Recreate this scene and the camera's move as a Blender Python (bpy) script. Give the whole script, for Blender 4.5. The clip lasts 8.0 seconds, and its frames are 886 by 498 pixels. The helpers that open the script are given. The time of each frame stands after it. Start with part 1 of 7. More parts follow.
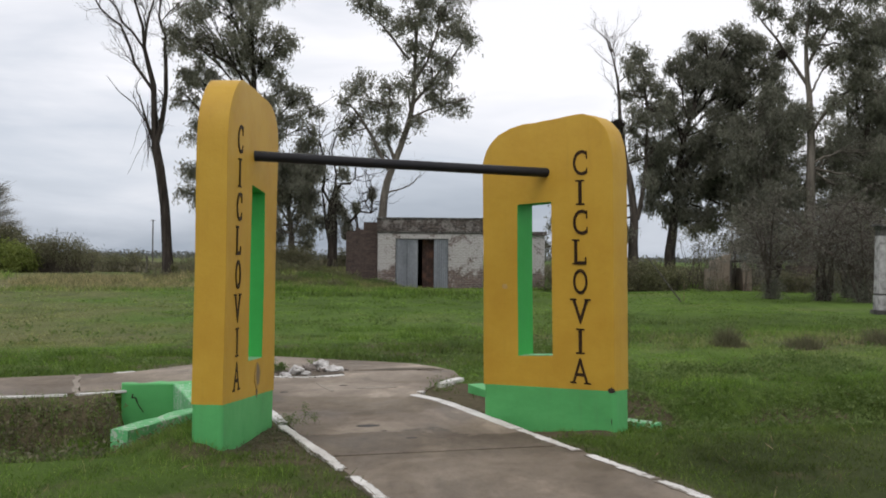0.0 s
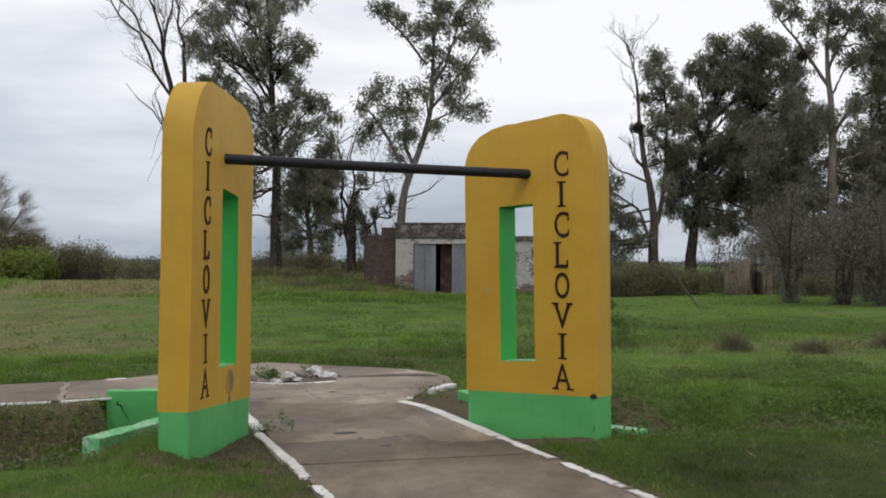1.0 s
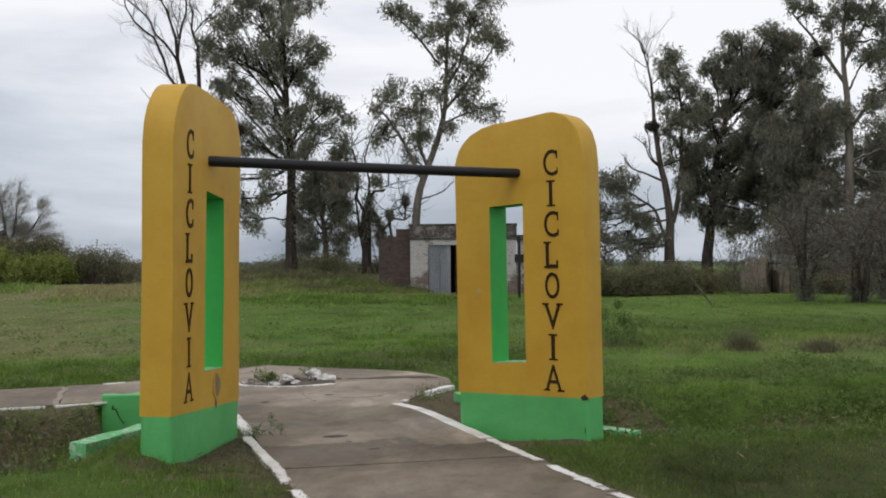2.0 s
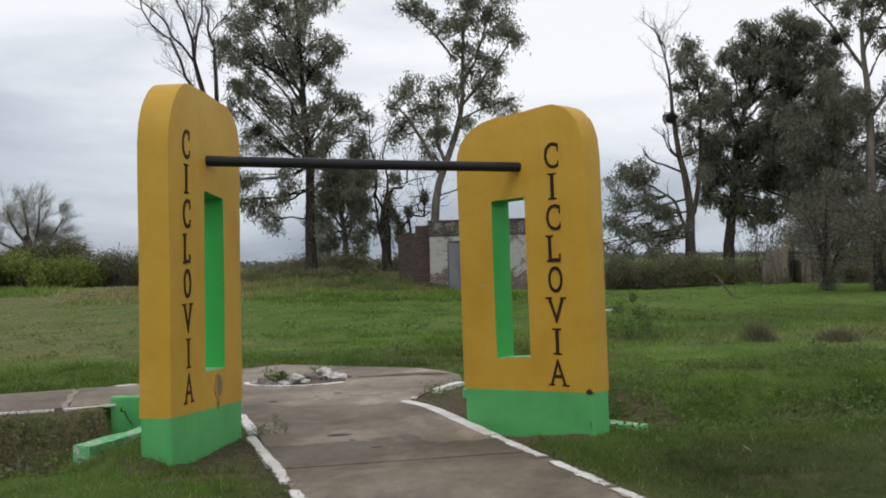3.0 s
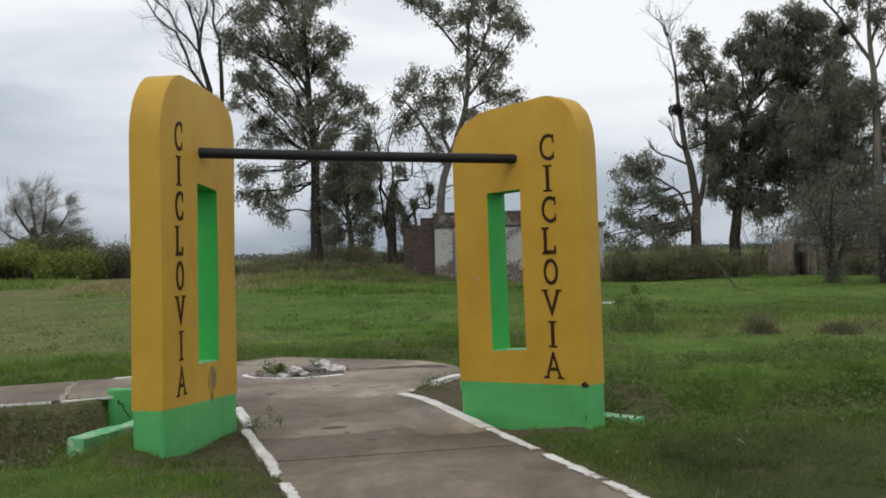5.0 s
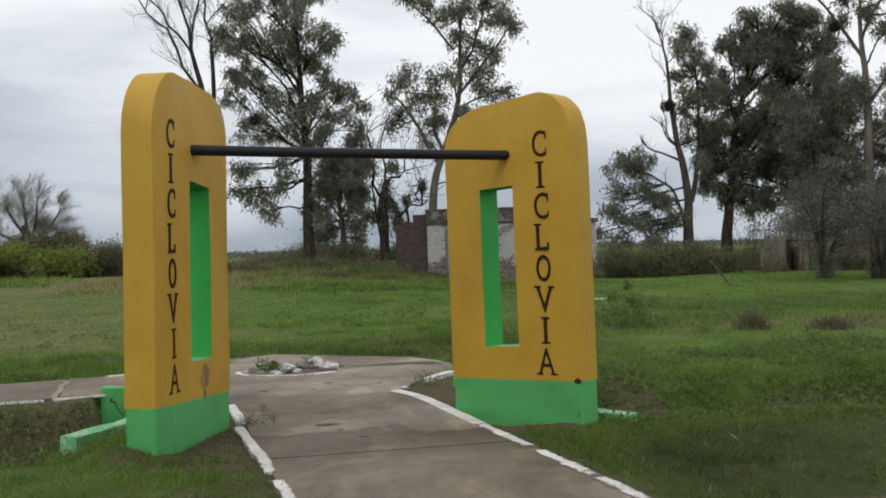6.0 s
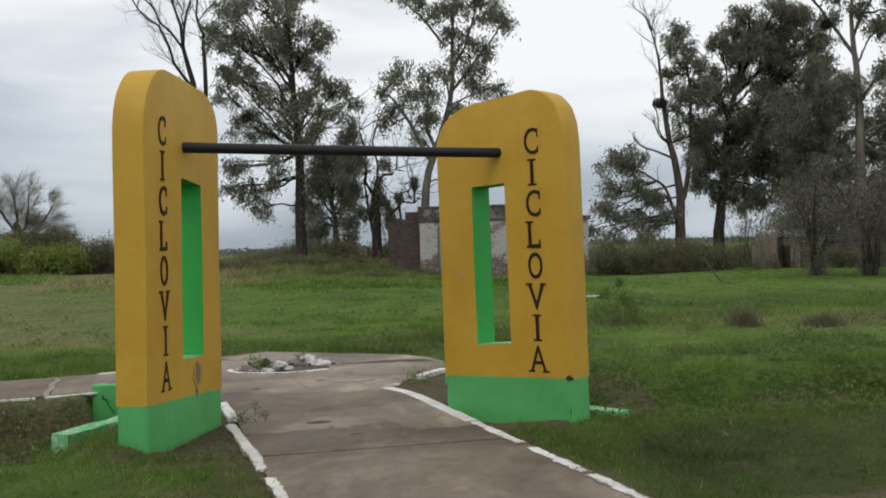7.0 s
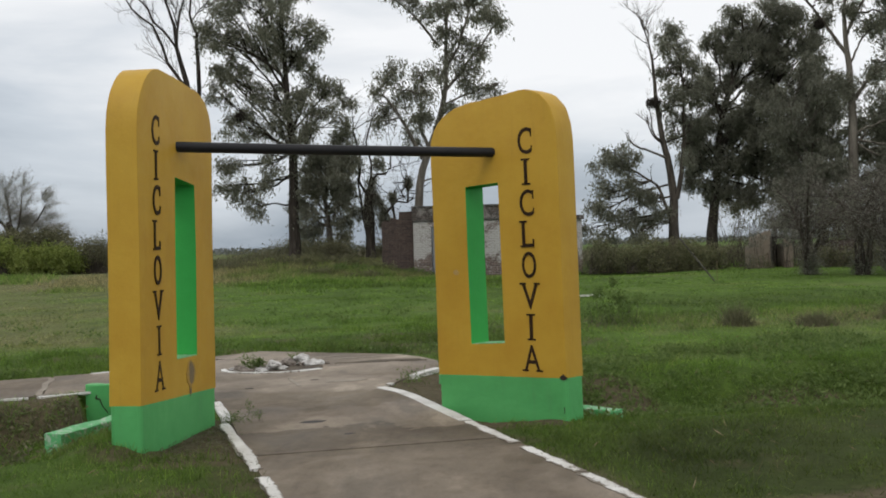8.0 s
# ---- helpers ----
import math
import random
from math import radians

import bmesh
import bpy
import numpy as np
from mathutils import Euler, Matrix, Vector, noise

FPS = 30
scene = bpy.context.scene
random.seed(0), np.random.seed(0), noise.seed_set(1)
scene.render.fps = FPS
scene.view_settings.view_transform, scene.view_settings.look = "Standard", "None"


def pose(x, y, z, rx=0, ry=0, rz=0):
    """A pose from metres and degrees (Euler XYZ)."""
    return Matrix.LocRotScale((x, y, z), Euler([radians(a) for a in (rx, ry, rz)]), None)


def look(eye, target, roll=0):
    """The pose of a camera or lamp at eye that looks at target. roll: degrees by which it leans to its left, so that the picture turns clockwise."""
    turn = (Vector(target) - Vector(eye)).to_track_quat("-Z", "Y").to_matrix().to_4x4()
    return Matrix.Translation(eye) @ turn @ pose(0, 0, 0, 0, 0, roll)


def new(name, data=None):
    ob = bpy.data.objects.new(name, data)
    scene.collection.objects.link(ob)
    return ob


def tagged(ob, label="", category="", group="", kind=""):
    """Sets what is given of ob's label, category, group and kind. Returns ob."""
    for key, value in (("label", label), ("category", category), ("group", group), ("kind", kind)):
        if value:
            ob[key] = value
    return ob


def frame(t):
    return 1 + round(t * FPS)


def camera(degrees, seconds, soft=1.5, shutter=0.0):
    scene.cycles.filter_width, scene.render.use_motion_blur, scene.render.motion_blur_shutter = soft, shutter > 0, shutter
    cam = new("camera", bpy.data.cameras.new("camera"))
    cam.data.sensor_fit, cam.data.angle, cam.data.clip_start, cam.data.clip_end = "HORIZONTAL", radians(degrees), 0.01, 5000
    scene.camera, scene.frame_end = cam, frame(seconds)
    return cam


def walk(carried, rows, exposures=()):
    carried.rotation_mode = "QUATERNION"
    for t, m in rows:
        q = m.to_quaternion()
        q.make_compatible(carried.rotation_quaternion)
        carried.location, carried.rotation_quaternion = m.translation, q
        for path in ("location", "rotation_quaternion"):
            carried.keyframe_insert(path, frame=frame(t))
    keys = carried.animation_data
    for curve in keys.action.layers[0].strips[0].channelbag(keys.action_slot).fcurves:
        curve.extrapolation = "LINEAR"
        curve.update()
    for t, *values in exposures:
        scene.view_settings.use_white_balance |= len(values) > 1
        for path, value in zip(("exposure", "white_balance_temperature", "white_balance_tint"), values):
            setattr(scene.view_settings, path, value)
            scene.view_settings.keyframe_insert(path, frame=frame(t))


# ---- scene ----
cam = camera(42.0, 8.0, soft=1.85)
PATH = [
    (0, (-0.052, -0.133, 1.557), (-0.1, 1.866, 1.57), 0.5),
    (0.5, (0.182, -0.02, 1.552), (0.11, 1.979, 1.57), 0.4),
    (1, (0.373, 0.088, 1.545), (0.28, 2.086, 1.567), 0.2),
    (1.5, (0.522, 0.149, 1.544), (0.413, 2.146, 1.569), 0.1),
    (3, (0.835, 0.291, 1.537), (0.668, 2.284, 1.555), -1.4),
    (3.5, (0.887, 0.315, 1.536), (0.709, 2.307, 1.55), -1.6),
    (4, (0.921, 0.335, 1.536), (0.737, 2.327, 1.547), -1.5),
    (4.5, (0.939, 0.342, 1.533), (0.755, 2.334, 1.541), -1.4),
    (6, (0.938, 0.341, 1.533), (0.771, 2.334, 1.532), -1.6),
    (6.5, (0.942, 0.339, 1.533), (0.78, 2.332, 1.529), -1.6),
    (7, (0.942, 0.337, 1.534), (0.788, 2.331, 1.528), -1.6),
    (7.5, (0.942, 0.334, 1.534), (0.795, 2.328, 1.526), -1.6),
    (8, (0.941, 0.332, 1.533), (0.798, 2.327, 1.526), -1.6),
]
walk(cam, [(t, look(eye, target, roll)) for t, eye, target, roll in PATH],
     [(0, 0.16, 6500, 14), (0.5, 0.14, 6500, 14), (1.5, 0.08, 6500, 13.5), (3.0, 0.07, 6450, 12), (6.0, 0.06, 6500, 11), (8.0, 0.06, 6550, 10.5)])

# ---- world, sun, exposure ----
world = bpy.data.worlds.new("overcast_sky")
scene.world = world
world.use_nodes = True
wt = world.node_tree
wt.nodes.clear()


def wnode(kind, **kw):
    n = wt.nodes.new(kind)
    for k, v in kw.items():
        n.inputs[k].default_value = v
    return n


SUN_ELEV, SUN_AZ = 55.0, 205.0
sky = wt.nodes.new("ShaderNodeTexSky")
sky.sky_type = "NISHITA"
sky.sun_disc = False
sky.sun_elevation = radians(SUN_ELEV)
sky.sun_rotation = radians(SUN_AZ)
coord = wt.nodes.new("ShaderNodeTexCoord")
stretch = wt.nodes.new("ShaderNodeMapping")
stretch.inputs["Scale"].default_value = (1.0, 1.0, 4.5)
clouds = wnode("ShaderNodeTexNoise", Scale=2.6, Detail=7.0, Roughness=0.52, Distortion=0.35)
soft_clouds = wnode("ShaderNodeTexNoise", Scale=0.9, Detail=3.0, Roughness=0.5)
split = wt.nodes.new("ShaderNodeSeparateXYZ")
rise = wt.nodes.new("ShaderNodeMapRange")
rise.inputs["From Min"].default_value = 0.0
rise.inputs["From Max"].default_value = 0.26
rise.inputs["To Min"].default_value = -0.075
rise.inputs["To Max"].default_value = 0.40
addn = wt.nodes.new("ShaderNodeMath")
addn.operation = "MULTIPLY_ADD"
addn.inputs[1].default_value = 0.85
addn2 = wt.nodes.new("ShaderNodeMath")
addn2.operation = "MULTIPLY_ADD"
addn2.inputs[1].default_value = 0.45
ramp = wt.nodes.new("ShaderNodeValToRGB")
ramp.color_ramp.elements[0].position = 0.50
ramp.color_ramp.elements[0].color = (0.31, 0.37, 0.44, 1)
ramp.color_ramp.elements[1].position = 1.12
ramp.color_ramp.elements[1].color = (0.98, 1.0, 1.02, 1)
mid = ramp.color_ramp.elements.new(0.72)
mid.color = (0.62, 0.68, 0.745, 1)
ramp.color_ramp.elements[2].position = 0.93
cloud_bg = wnode("ShaderNodeBackground", Strength=1.0)
sky_bg = wnode("ShaderNodeBackground", Strength=0.05)
mixw = wnode("ShaderNodeMixShader", Fac=0.12)
wout = wt.nodes.new("ShaderNodeOutputWorld")
L = wt.links.new
L(coord.outputs["Generated"], stretch.inputs["Vector"])
L(stretch.outputs["Vector"], clouds.inputs["Vector"])
L(stretch.outputs["Vector"], soft_clouds.inputs["Vector"])
L(coord.outputs["Generated"], split.inputs[0])
L(split.outputs["Z"], rise.inputs["Value"])
bank = wt.nodes.new("ShaderNodeMath")
bank.operation = "MULTIPLY_ADD"
bank.inputs[1].default_value = 0.19
L(split.outputs["X"], bank.inputs[0])
L(rise.outputs["Result"], bank.inputs[2])
L(clouds.outputs["Fac"], addn.inputs[0])
L(bank.outputs[0], addn.inputs[2])
L(soft_clouds.outputs["Fac"], addn2.inputs[0])
L(addn.outputs[0], addn2.inputs[2])
L(addn2.outputs[0], ramp.inputs["Fac"])
L(ramp.outputs["Color"], cloud_bg.inputs["Color"])
L(sky.outputs["Color"], sky_bg.inputs["Color"])
L(cloud_bg.outputs[0], mixw.inputs[1])
L(sky_bg.outputs[0], mixw.inputs[2])
L(mixw.outputs[0], wout.inputs["Surface"])

sun_data = bpy.data.lights.new("sun", "SUN")
sun_data.energy, sun_data.angle, sun_data.color = 0.7, radians(25), (1.0, 0.97, 0.92)
sun = new("sun", sun_data)
sa, se = radians(SUN_AZ), radians(SUN_ELEV)
sun_from = Vector((math.sin(sa) * math.cos(se), math.cos(sa) * math.cos(se), math.sin(se)))
sun.matrix_world = look(sun_from * 50, (0, 0, 0))


# ---- materials ----
def material(name, rough=0.9, spec=0.3, metal=0.0):
    m = bpy.data.materials.new(name)
    m.use_nodes = True
    b = m.node_tree.nodes["Principled BSDF"]
    b.inputs["Roughness"].default_value = rough
    b.inputs["Specular IOR Level"].default_value = spec
    b.inputs["Metallic"].default_value = metal
    return m, m.node_tree, b


def node(t, kind, **kw):
    n = t.nodes.new(kind)
    for k, v in kw.items():
        n.inputs[k].default_value = v
    return n


def noise_tex(t, scale, detail=5.0, rough=0.6, space="Object", stretch3=None, distort=0.0):
    c = t.nodes.new("ShaderNodeTexCoord")
    n = node(t, "ShaderNodeTexNoise", Scale=scale, Detail=detail, Roughness=rough, Distortion=distort)
    if stretch3:
        mp = t.nodes.new("ShaderNodeMapping")
        mp.inputs["Scale"].default_value = stretch3
        t.links.new(c.outputs[space], mp.inputs["Vector"])
        t.links.new(mp.outputs["Vector"], n.inputs["Vector"])
    else:
        t.links.new(c.outputs[space], n.inputs["Vector"])
    return n.outputs["Fac"]


def ramp_of(t, fac, stops):
    r = t.nodes.new("ShaderNodeValToRGB")
    els = r.color_ramp.elements
    while len(els) < len(stops):
        els.new(0.5)
    for e, (p, c) in zip(els, stops):
        e.position = p
        e.color = (*c, 1) if len(c) == 3 else c
    t.links.new(fac, r.inputs["Fac"])
    return r.outputs["Color"]


def mix_rgb(t, fac, a, b, mode="MIX"):
    m = t.nodes.new("ShaderNodeMix")
    m.data_type, m.blend_type = "RGBA", mode
    for sock, val in ((m.inputs[0], fac), (m.inputs[6], a), (m.inputs[7], b)):
        if isinstance(val, (int, float)):
            sock.default_value = val
        elif isinstance(val, tuple):
            sock.default_value = (*val, 1)
        else:
            t.links.new(val, sock)
    return m.outputs[2]


def bump(t, b, height, strength=0.3, dist=0.01):
    n = node(t, "ShaderNodeBump", Strength=strength, Distance=dist)
    t.links.new(height, n.inputs["Height"])
    t.links.new(n.outputs["Normal"], b.inputs["Normal"])


def two_scale(name, base, dark, light, big=0.8, fine=30.0, rough=0.85, bump_s=0.25, bump_d=0.006, stretch3=None, spec=0.3, metal=0.0):
    """A surface that varies at a broad and a fine scale."""
    m, t, b = material(name, rough, spec, metal)
    f1 = noise_tex(t, big, 6.0, 0.62, stretch3=stretch3)
    f2 = noise_tex(t, fine, 4.0, 0.6)
    c1 = ramp_of(t, f1, [(0.30, dark), (0.5, base), (0.72, light)])
    c2 = ramp_of(t, f2, [(0.25, (0.78, 0.78, 0.78)), (0.75, (1.12, 1.12, 1.12))])
    t.links.new(mix_rgb(t, 1.0, c1, c2, "MULTIPLY"), b.inputs["Base Color"])
    bump(t, b, f2, bump_s, bump_d)
    return m


def painted_plaster(name, base, dark, light, grime):
    m, t, b = material(name, 0.55, 0.35)
    wash = noise_tex(t, 1.6, 6.0, 0.65)
    runs = noise_tex(t, 3.0, 5.0, 0.7, stretch3=(5.0, 5.0, 0.35))
    grain = noise_tex(t, 60.0, 4.0, 0.6)
    lump = noise_tex(t, 7.0, 3.0, 0.5)
    c = ramp_of(t, wash, [(0.30, dark), (0.52, base), (0.75, light)])
    c = mix_rgb(t, ramp_of(t, runs, [(0.56, (0, 0, 0)), (0.80, (0.35, 0.35, 0.35))]), c, grime)
    c = mix_rgb(t, 1.0, c, ramp_of(t, grain, [(0.2, (0.965, 0.965, 0.965)), (0.8, (1.03, 1.03, 1.03))]), "MULTIPLY")
    t.links.new(c, b.inputs["Base Color"])
    t.links.new(ramp_of(t, grain, [(0.2, (0.48, 0.48, 0.48)), (0.8, (0.68, 0.68, 0.68))]), b.inputs["Roughness"])
    hsum = node(t, "ShaderNodeMath")
    hsum.operation = "MULTIPLY_ADD"
    hsum.inputs[1].default_value = 3.0
    t.links.new(lump, hsum.inputs[0])
    t.links.new(grain, hsum.inputs[2])
    bump(t, b, hsum.outputs[0], 0.30, 0.006)
    return m


M_YELLOW = painted_plaster("ochre_paint", (0.50, 0.30, 0.030), (0.45, 0.255, 0.022), (0.54, 0.335, 0.040), (0.33, 0.20, 0.03))
M_GREEN = painted_plaster("green_paint", (0.085, 0.38, 0.115), (0.07, 0.32, 0.095), (0.11, 0.44, 0.14), (0.10, 0.24, 0.10))
M_REVEAL = painted_plaster("green_reveal_paint", (0.042, 0.41, 0.078), (0.035, 0.36, 0.066), (0.052, 0.46, 0.095), (0.06, 0.32, 0.08))
def flaked_paint(name, green, pale, level):
    """Paint that has flaked off to pale weathered concrete."""
    m, t, b = material(name, 0.7, 0.3)
    wash = noise_tex(t, 2.4, 6.0, 0.65)
    chip = noise_tex(t, 19.0, 7.0, 0.74)
    s = node(t, "ShaderNodeMath")
    s.operation = "MULTIPLY_ADD"
    s.inputs[1].default_value = 0.4
    t.links.new(wash, s.inputs[0])
    t.links.new(chip, s.inputs[2])
    c = mix_rgb(t, 1.0, green, ramp_of(t, wash, [(0.3, (0.80, 0.80, 0.80)), (0.7, (1.15, 1.15, 1.15))]), "MULTIPLY")
    p = mix_rgb(t, 1.0, pale, ramp_of(t, chip, [(0.3, (0.6, 0.6, 0.6)), (0.7, (1.1, 1.1, 1.1))]), "MULTIPLY")
    t.links.new(mix_rgb(t, ramp_of(t, s.outputs[0], [(level, (0, 0, 0)), (level + 0.05, (1, 1, 1))]), c, p), b.inputs["Base Color"])
    bump(t, b, chip, 0.4, 0.005)
    return m


# flaked paint of wings and sill; also lends the left headwall its sky-lit paleness
M_MINT = flaked_paint("worn_or_skylit_green_paint", (0.115, 0.43, 0.165), (0.40, 0.50, 0.38), 0.715)
M_LETTER = two_scale("brown_letter_paint", (0.032, 0.017, 0.009), (0.022, 0.012, 0.006), (0.046, 0.026, 0.014), 6, 60, 0.65, spec=0.15)
M_PIPE = two_scale("black_pipe_paint", (0.012, 0.012, 0.014), (0.008, 0.008, 0.010), (0.020, 0.018, 0.018), 3, 50, 0.5, spec=0.3)
M_RUSTDOT = two_scale("dark_stain", (0.03, 0.02, 0.015), (0.02, 0.015, 0.01), (0.06, 0.04, 0.03), 20, 90, 0.8)
M_SMUDGE = two_scale("grey_smudge", (0.215, 0.165, 0.10), (0.17, 0.135, 0.095), (0.29, 0.205, 0.085), 9, 50, 0.8)
M_SMUDGE_SOFT = two_scale("faint_smudge", (0.40, 0.255, 0.065), (0.34, 0.225, 0.075), (0.46, 0.28, 0.045), 9, 50, 0.7)
M_PALEMARK = two_scale("pale_scuff", (0.46, 0.30, 0.10), (0.40, 0.25, 0.06), (0.50, 0.34, 0.15), 9, 50, 0.8)
M_WHITE = two_scale("worn_white_paint", (0.62, 0.61, 0.58), (0.30, 0.28, 0.25), (0.74, 0.73, 0.71), 5.0, 60, 0.8, 0.4)
M_STONE = two_scale("whitewashed_stone", (0.52, 0.505, 0.48), (0.19, 0.172, 0.15), (0.68, 0.67, 0.65), 11.0, 45, 0.85, 0.7, 0.02)
M_BARESTONE = two_scale("bare_stone", (0.24, 0.205, 0.175), (0.13, 0.11, 0.092), (0.36, 0.325, 0.29), 9.0, 45, 0.9, 0.7, 0.02)
M_SCUFF = two_scale("pale_worn_concrete", (0.26, 0.225, 0.18), (0.20, 0.17, 0.135), (0.34, 0.30, 0.25), 8.0, 50, 0.85)
M_BARK_DARK = two_scale("dark_bark", (0.045, 0.038, 0.032), (0.022, 0.018, 0.016), (0.085, 0.072, 0.06), 1.5, 18, 0.95, 0.8, 0.03, (4, 4, 0.6), spec=0.1)
M_BARK_PALE = two_scale("pale_eucalyptus_bark", (0.135, 0.12, 0.10), (0.06, 0.052, 0.044), (0.23, 0.205, 0.175), 0.9, 12, 0.9, 0.5, 0.02, (4, 4, 0.5), spec=0.1)
M_BARK_GREY = two_scale("grey_brown_bark", (0.085, 0.072, 0.060), (0.035, 0.030, 0.026), (0.14, 0.12, 0.10), 1.2, 15, 0.95, 0.7, 0.02, (4, 4, 0.6), spec=0.1)
M_TIMBER = two_scale("weathered_timber", (0.10, 0.09, 0.08), (0.05, 0.045, 0.04), (0.17, 0.155, 0.14), 1.5, 25, 0.9, 0.5, 0.01, (6, 6, 0.5))
# near-black colour standing in for the shade inside the shed and the hut
M_INTERIOR_SHADE = two_scale("interior_shade", (0.020, 0.016, 0.014), (0.012, 0.010, 0.009), (0.035, 0.026, 0.022), 1.5, 9, 0.95)
M_RUST = two_scale("rusty_door", (0.070, 0.042, 0.033), (0.030, 0.020, 0.017), (0.17, 0.080, 0.055), 2.2, 14, 0.85)
M_ZINC = two_scale("dull_zinc_sheet", (0.20, 0.215, 0.235), (0.145, 0.155, 0.17), (0.27, 0.285, 0.305), 0.9, 10, 0.55, 0.15, 0.005, (1, 1, 0.3), 0.4, 0.25)
M_PIT = two_scale("wet_hollow", (0.035, 0.03, 0.028), (0.02, 0.018, 0.017), (0.06, 0.05, 0.045), 12, 60, 0.7)
M_DIRT = two_scale("packed_dirt", (0.085, 0.068, 0.048), (0.05, 0.04, 0.028), (0.13, 0.105, 0.076), 3.0, 40, 0.95, 0.5, 0.01)
M_SOIL_STICK = two_scale("dry_stalk", (0.20, 0.15, 0.09), (0.12, 0.09, 0.055), (0.30, 0.24, 0.15), 9, 60, 0.95)


def leaf_material(name, dark, base, light, trans=0.25):
    """Leaves that differ one by one, with some light through them."""
    m, t, b = material(name, 0.6, 0.25)
    g = t.nodes.new("ShaderNodeNewGeometry")
    broad = noise_tex(t, 0.55, 4.0, 0.6)
    fac = node(t, "ShaderNodeMath")
    fac.operation = "MULTIPLY_ADD"
    fac.inputs[1].default_value = 0.55
    half = node(t, "ShaderNodeMath")
    half.operation = "MULTIPLY"
    half.inputs[1].default_value = 0.5
    t.links.new(broad, half.inputs[0])
    t.links.new(g.outputs["Random Per Island"], fac.inputs[0])
    t.links.new(half.outputs[0], fac.inputs[2])
    c = ramp_of(t, fac.outputs[0], [(0.12, dark), (0.5, base), (0.92, light)])
    t.links.new(c, b.inputs["Base Color"])
    tr = t.nodes.new("ShaderNodeBsdfTranslucent")
    t.links.new(c, tr.inputs["Color"])
    mx = node(t, "ShaderNodeMixShader", Fac=trans)
    t.links.new(b.outputs[0], mx.inputs[1])
    t.links.new(tr.outputs[0], mx.inputs[2])
    t.links.new(mx.outputs[0], t.nodes["Material Output"].inputs["Surface"])
    return m


M_EUCA = leaf_material("eucalyptus_leaf", (0.125, 0.132, 0.096), (0.220, 0.225, 0.168), (0.340, 0.338, 0.270), 0.62)
M_EUCA_DARK = leaf_material("dark_eucalyptus_leaf", (0.120, 0.126, 0.093), (0.208, 0.212, 0.160), (0.320, 0.318, 0.256), 0.62)
M_SHRUB = leaf_material("yellow_green_leaf", (0.100, 0.135, 0.030), (0.200, 0.250, 0.058), (0.320, 0.350, 0.105), 0.45)
M_BRUSH = leaf_material("dull_brush_leaf", (0.078, 0.080, 0.044), (0.140, 0.138, 0.076), (0.215, 0.200, 0.118), 0.4)
M_GREYTWIG = leaf_material("grey_twig_leaf", (0.110, 0.106, 0.086), (0.180, 0.172, 0.142), (0.270, 0.256, 0.212), 0.4)
M_HEDGE = leaf_material("olive_hedge_leaf", (0.090, 0.098, 0.045), (0.160, 0.165, 0.080), (0.235, 0.225, 0.125), 0.45)
M_WILLOWTWIG = leaf_material("pale_willow_twig", (0.20, 0.19, 0.15), (0.30, 0.285, 0.23), (0.42, 0.39, 0.32), 0.3)
M_WEED = leaf_material("weed_leaf", (0.072, 0.115, 0.030), (0.120, 0.178, 0.048), (0.190, 0.250, 0.080), 0.5)
M_DRYWEED = leaf_material("dry_weed_leaf", (0.070, 0.066, 0.040), (0.125, 0.115, 0.072), (0.200, 0.180, 0.120))
# leaf green greyed and flattened to paint in the haze of distance
M_HAZED_TREE = leaf_material("hazed_tree_leaf", (0.095, 0.102, 0.098), (0.115, 0.122, 0.116), (0.14, 0.145, 0.138), 0.1)


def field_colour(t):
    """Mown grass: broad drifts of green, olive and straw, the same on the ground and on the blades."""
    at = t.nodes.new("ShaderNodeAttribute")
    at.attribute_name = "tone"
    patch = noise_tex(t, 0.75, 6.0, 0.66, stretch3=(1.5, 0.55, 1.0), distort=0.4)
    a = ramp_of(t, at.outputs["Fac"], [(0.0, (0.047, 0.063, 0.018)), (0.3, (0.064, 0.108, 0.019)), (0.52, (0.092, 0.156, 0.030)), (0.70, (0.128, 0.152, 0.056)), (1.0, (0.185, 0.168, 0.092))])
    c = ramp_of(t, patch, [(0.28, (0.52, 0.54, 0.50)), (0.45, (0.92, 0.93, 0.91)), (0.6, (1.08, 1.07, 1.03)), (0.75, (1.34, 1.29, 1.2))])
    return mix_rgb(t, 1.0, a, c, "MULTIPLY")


def blade_material():
    m, t, b = material("grass_blade", 0.65, 0.2)
    g = t.nodes.new("ShaderNodeNewGeometry")
    c = mix_rgb(t, 1.0, field_colour(t), ramp_of(t, g.outputs["Random Per Island"], [(0.0, (1.0, 1.03, 0.95)), (0.6, (1.65, 1.65, 1.62)), (1.0, (2.7, 2.5, 2.3))]), "MULTIPLY")
    t.links.new(c, b.inputs["Base Color"])
    tr = t.nodes.new("ShaderNodeBsdfTranslucent")
    t.links.new(c, tr.inputs["Color"])
    mx = node(t, "ShaderNodeMixShader", Fac=0.45)
    t.links.new(b.outputs[0], mx.inputs[1])
    t.links.new(tr.outputs[0], mx.inputs[2])
    t.links.new(mx.outputs[0], t.nodes["Material Output"].inputs["Surface"])
    return m


M_BLADE = blade_material()


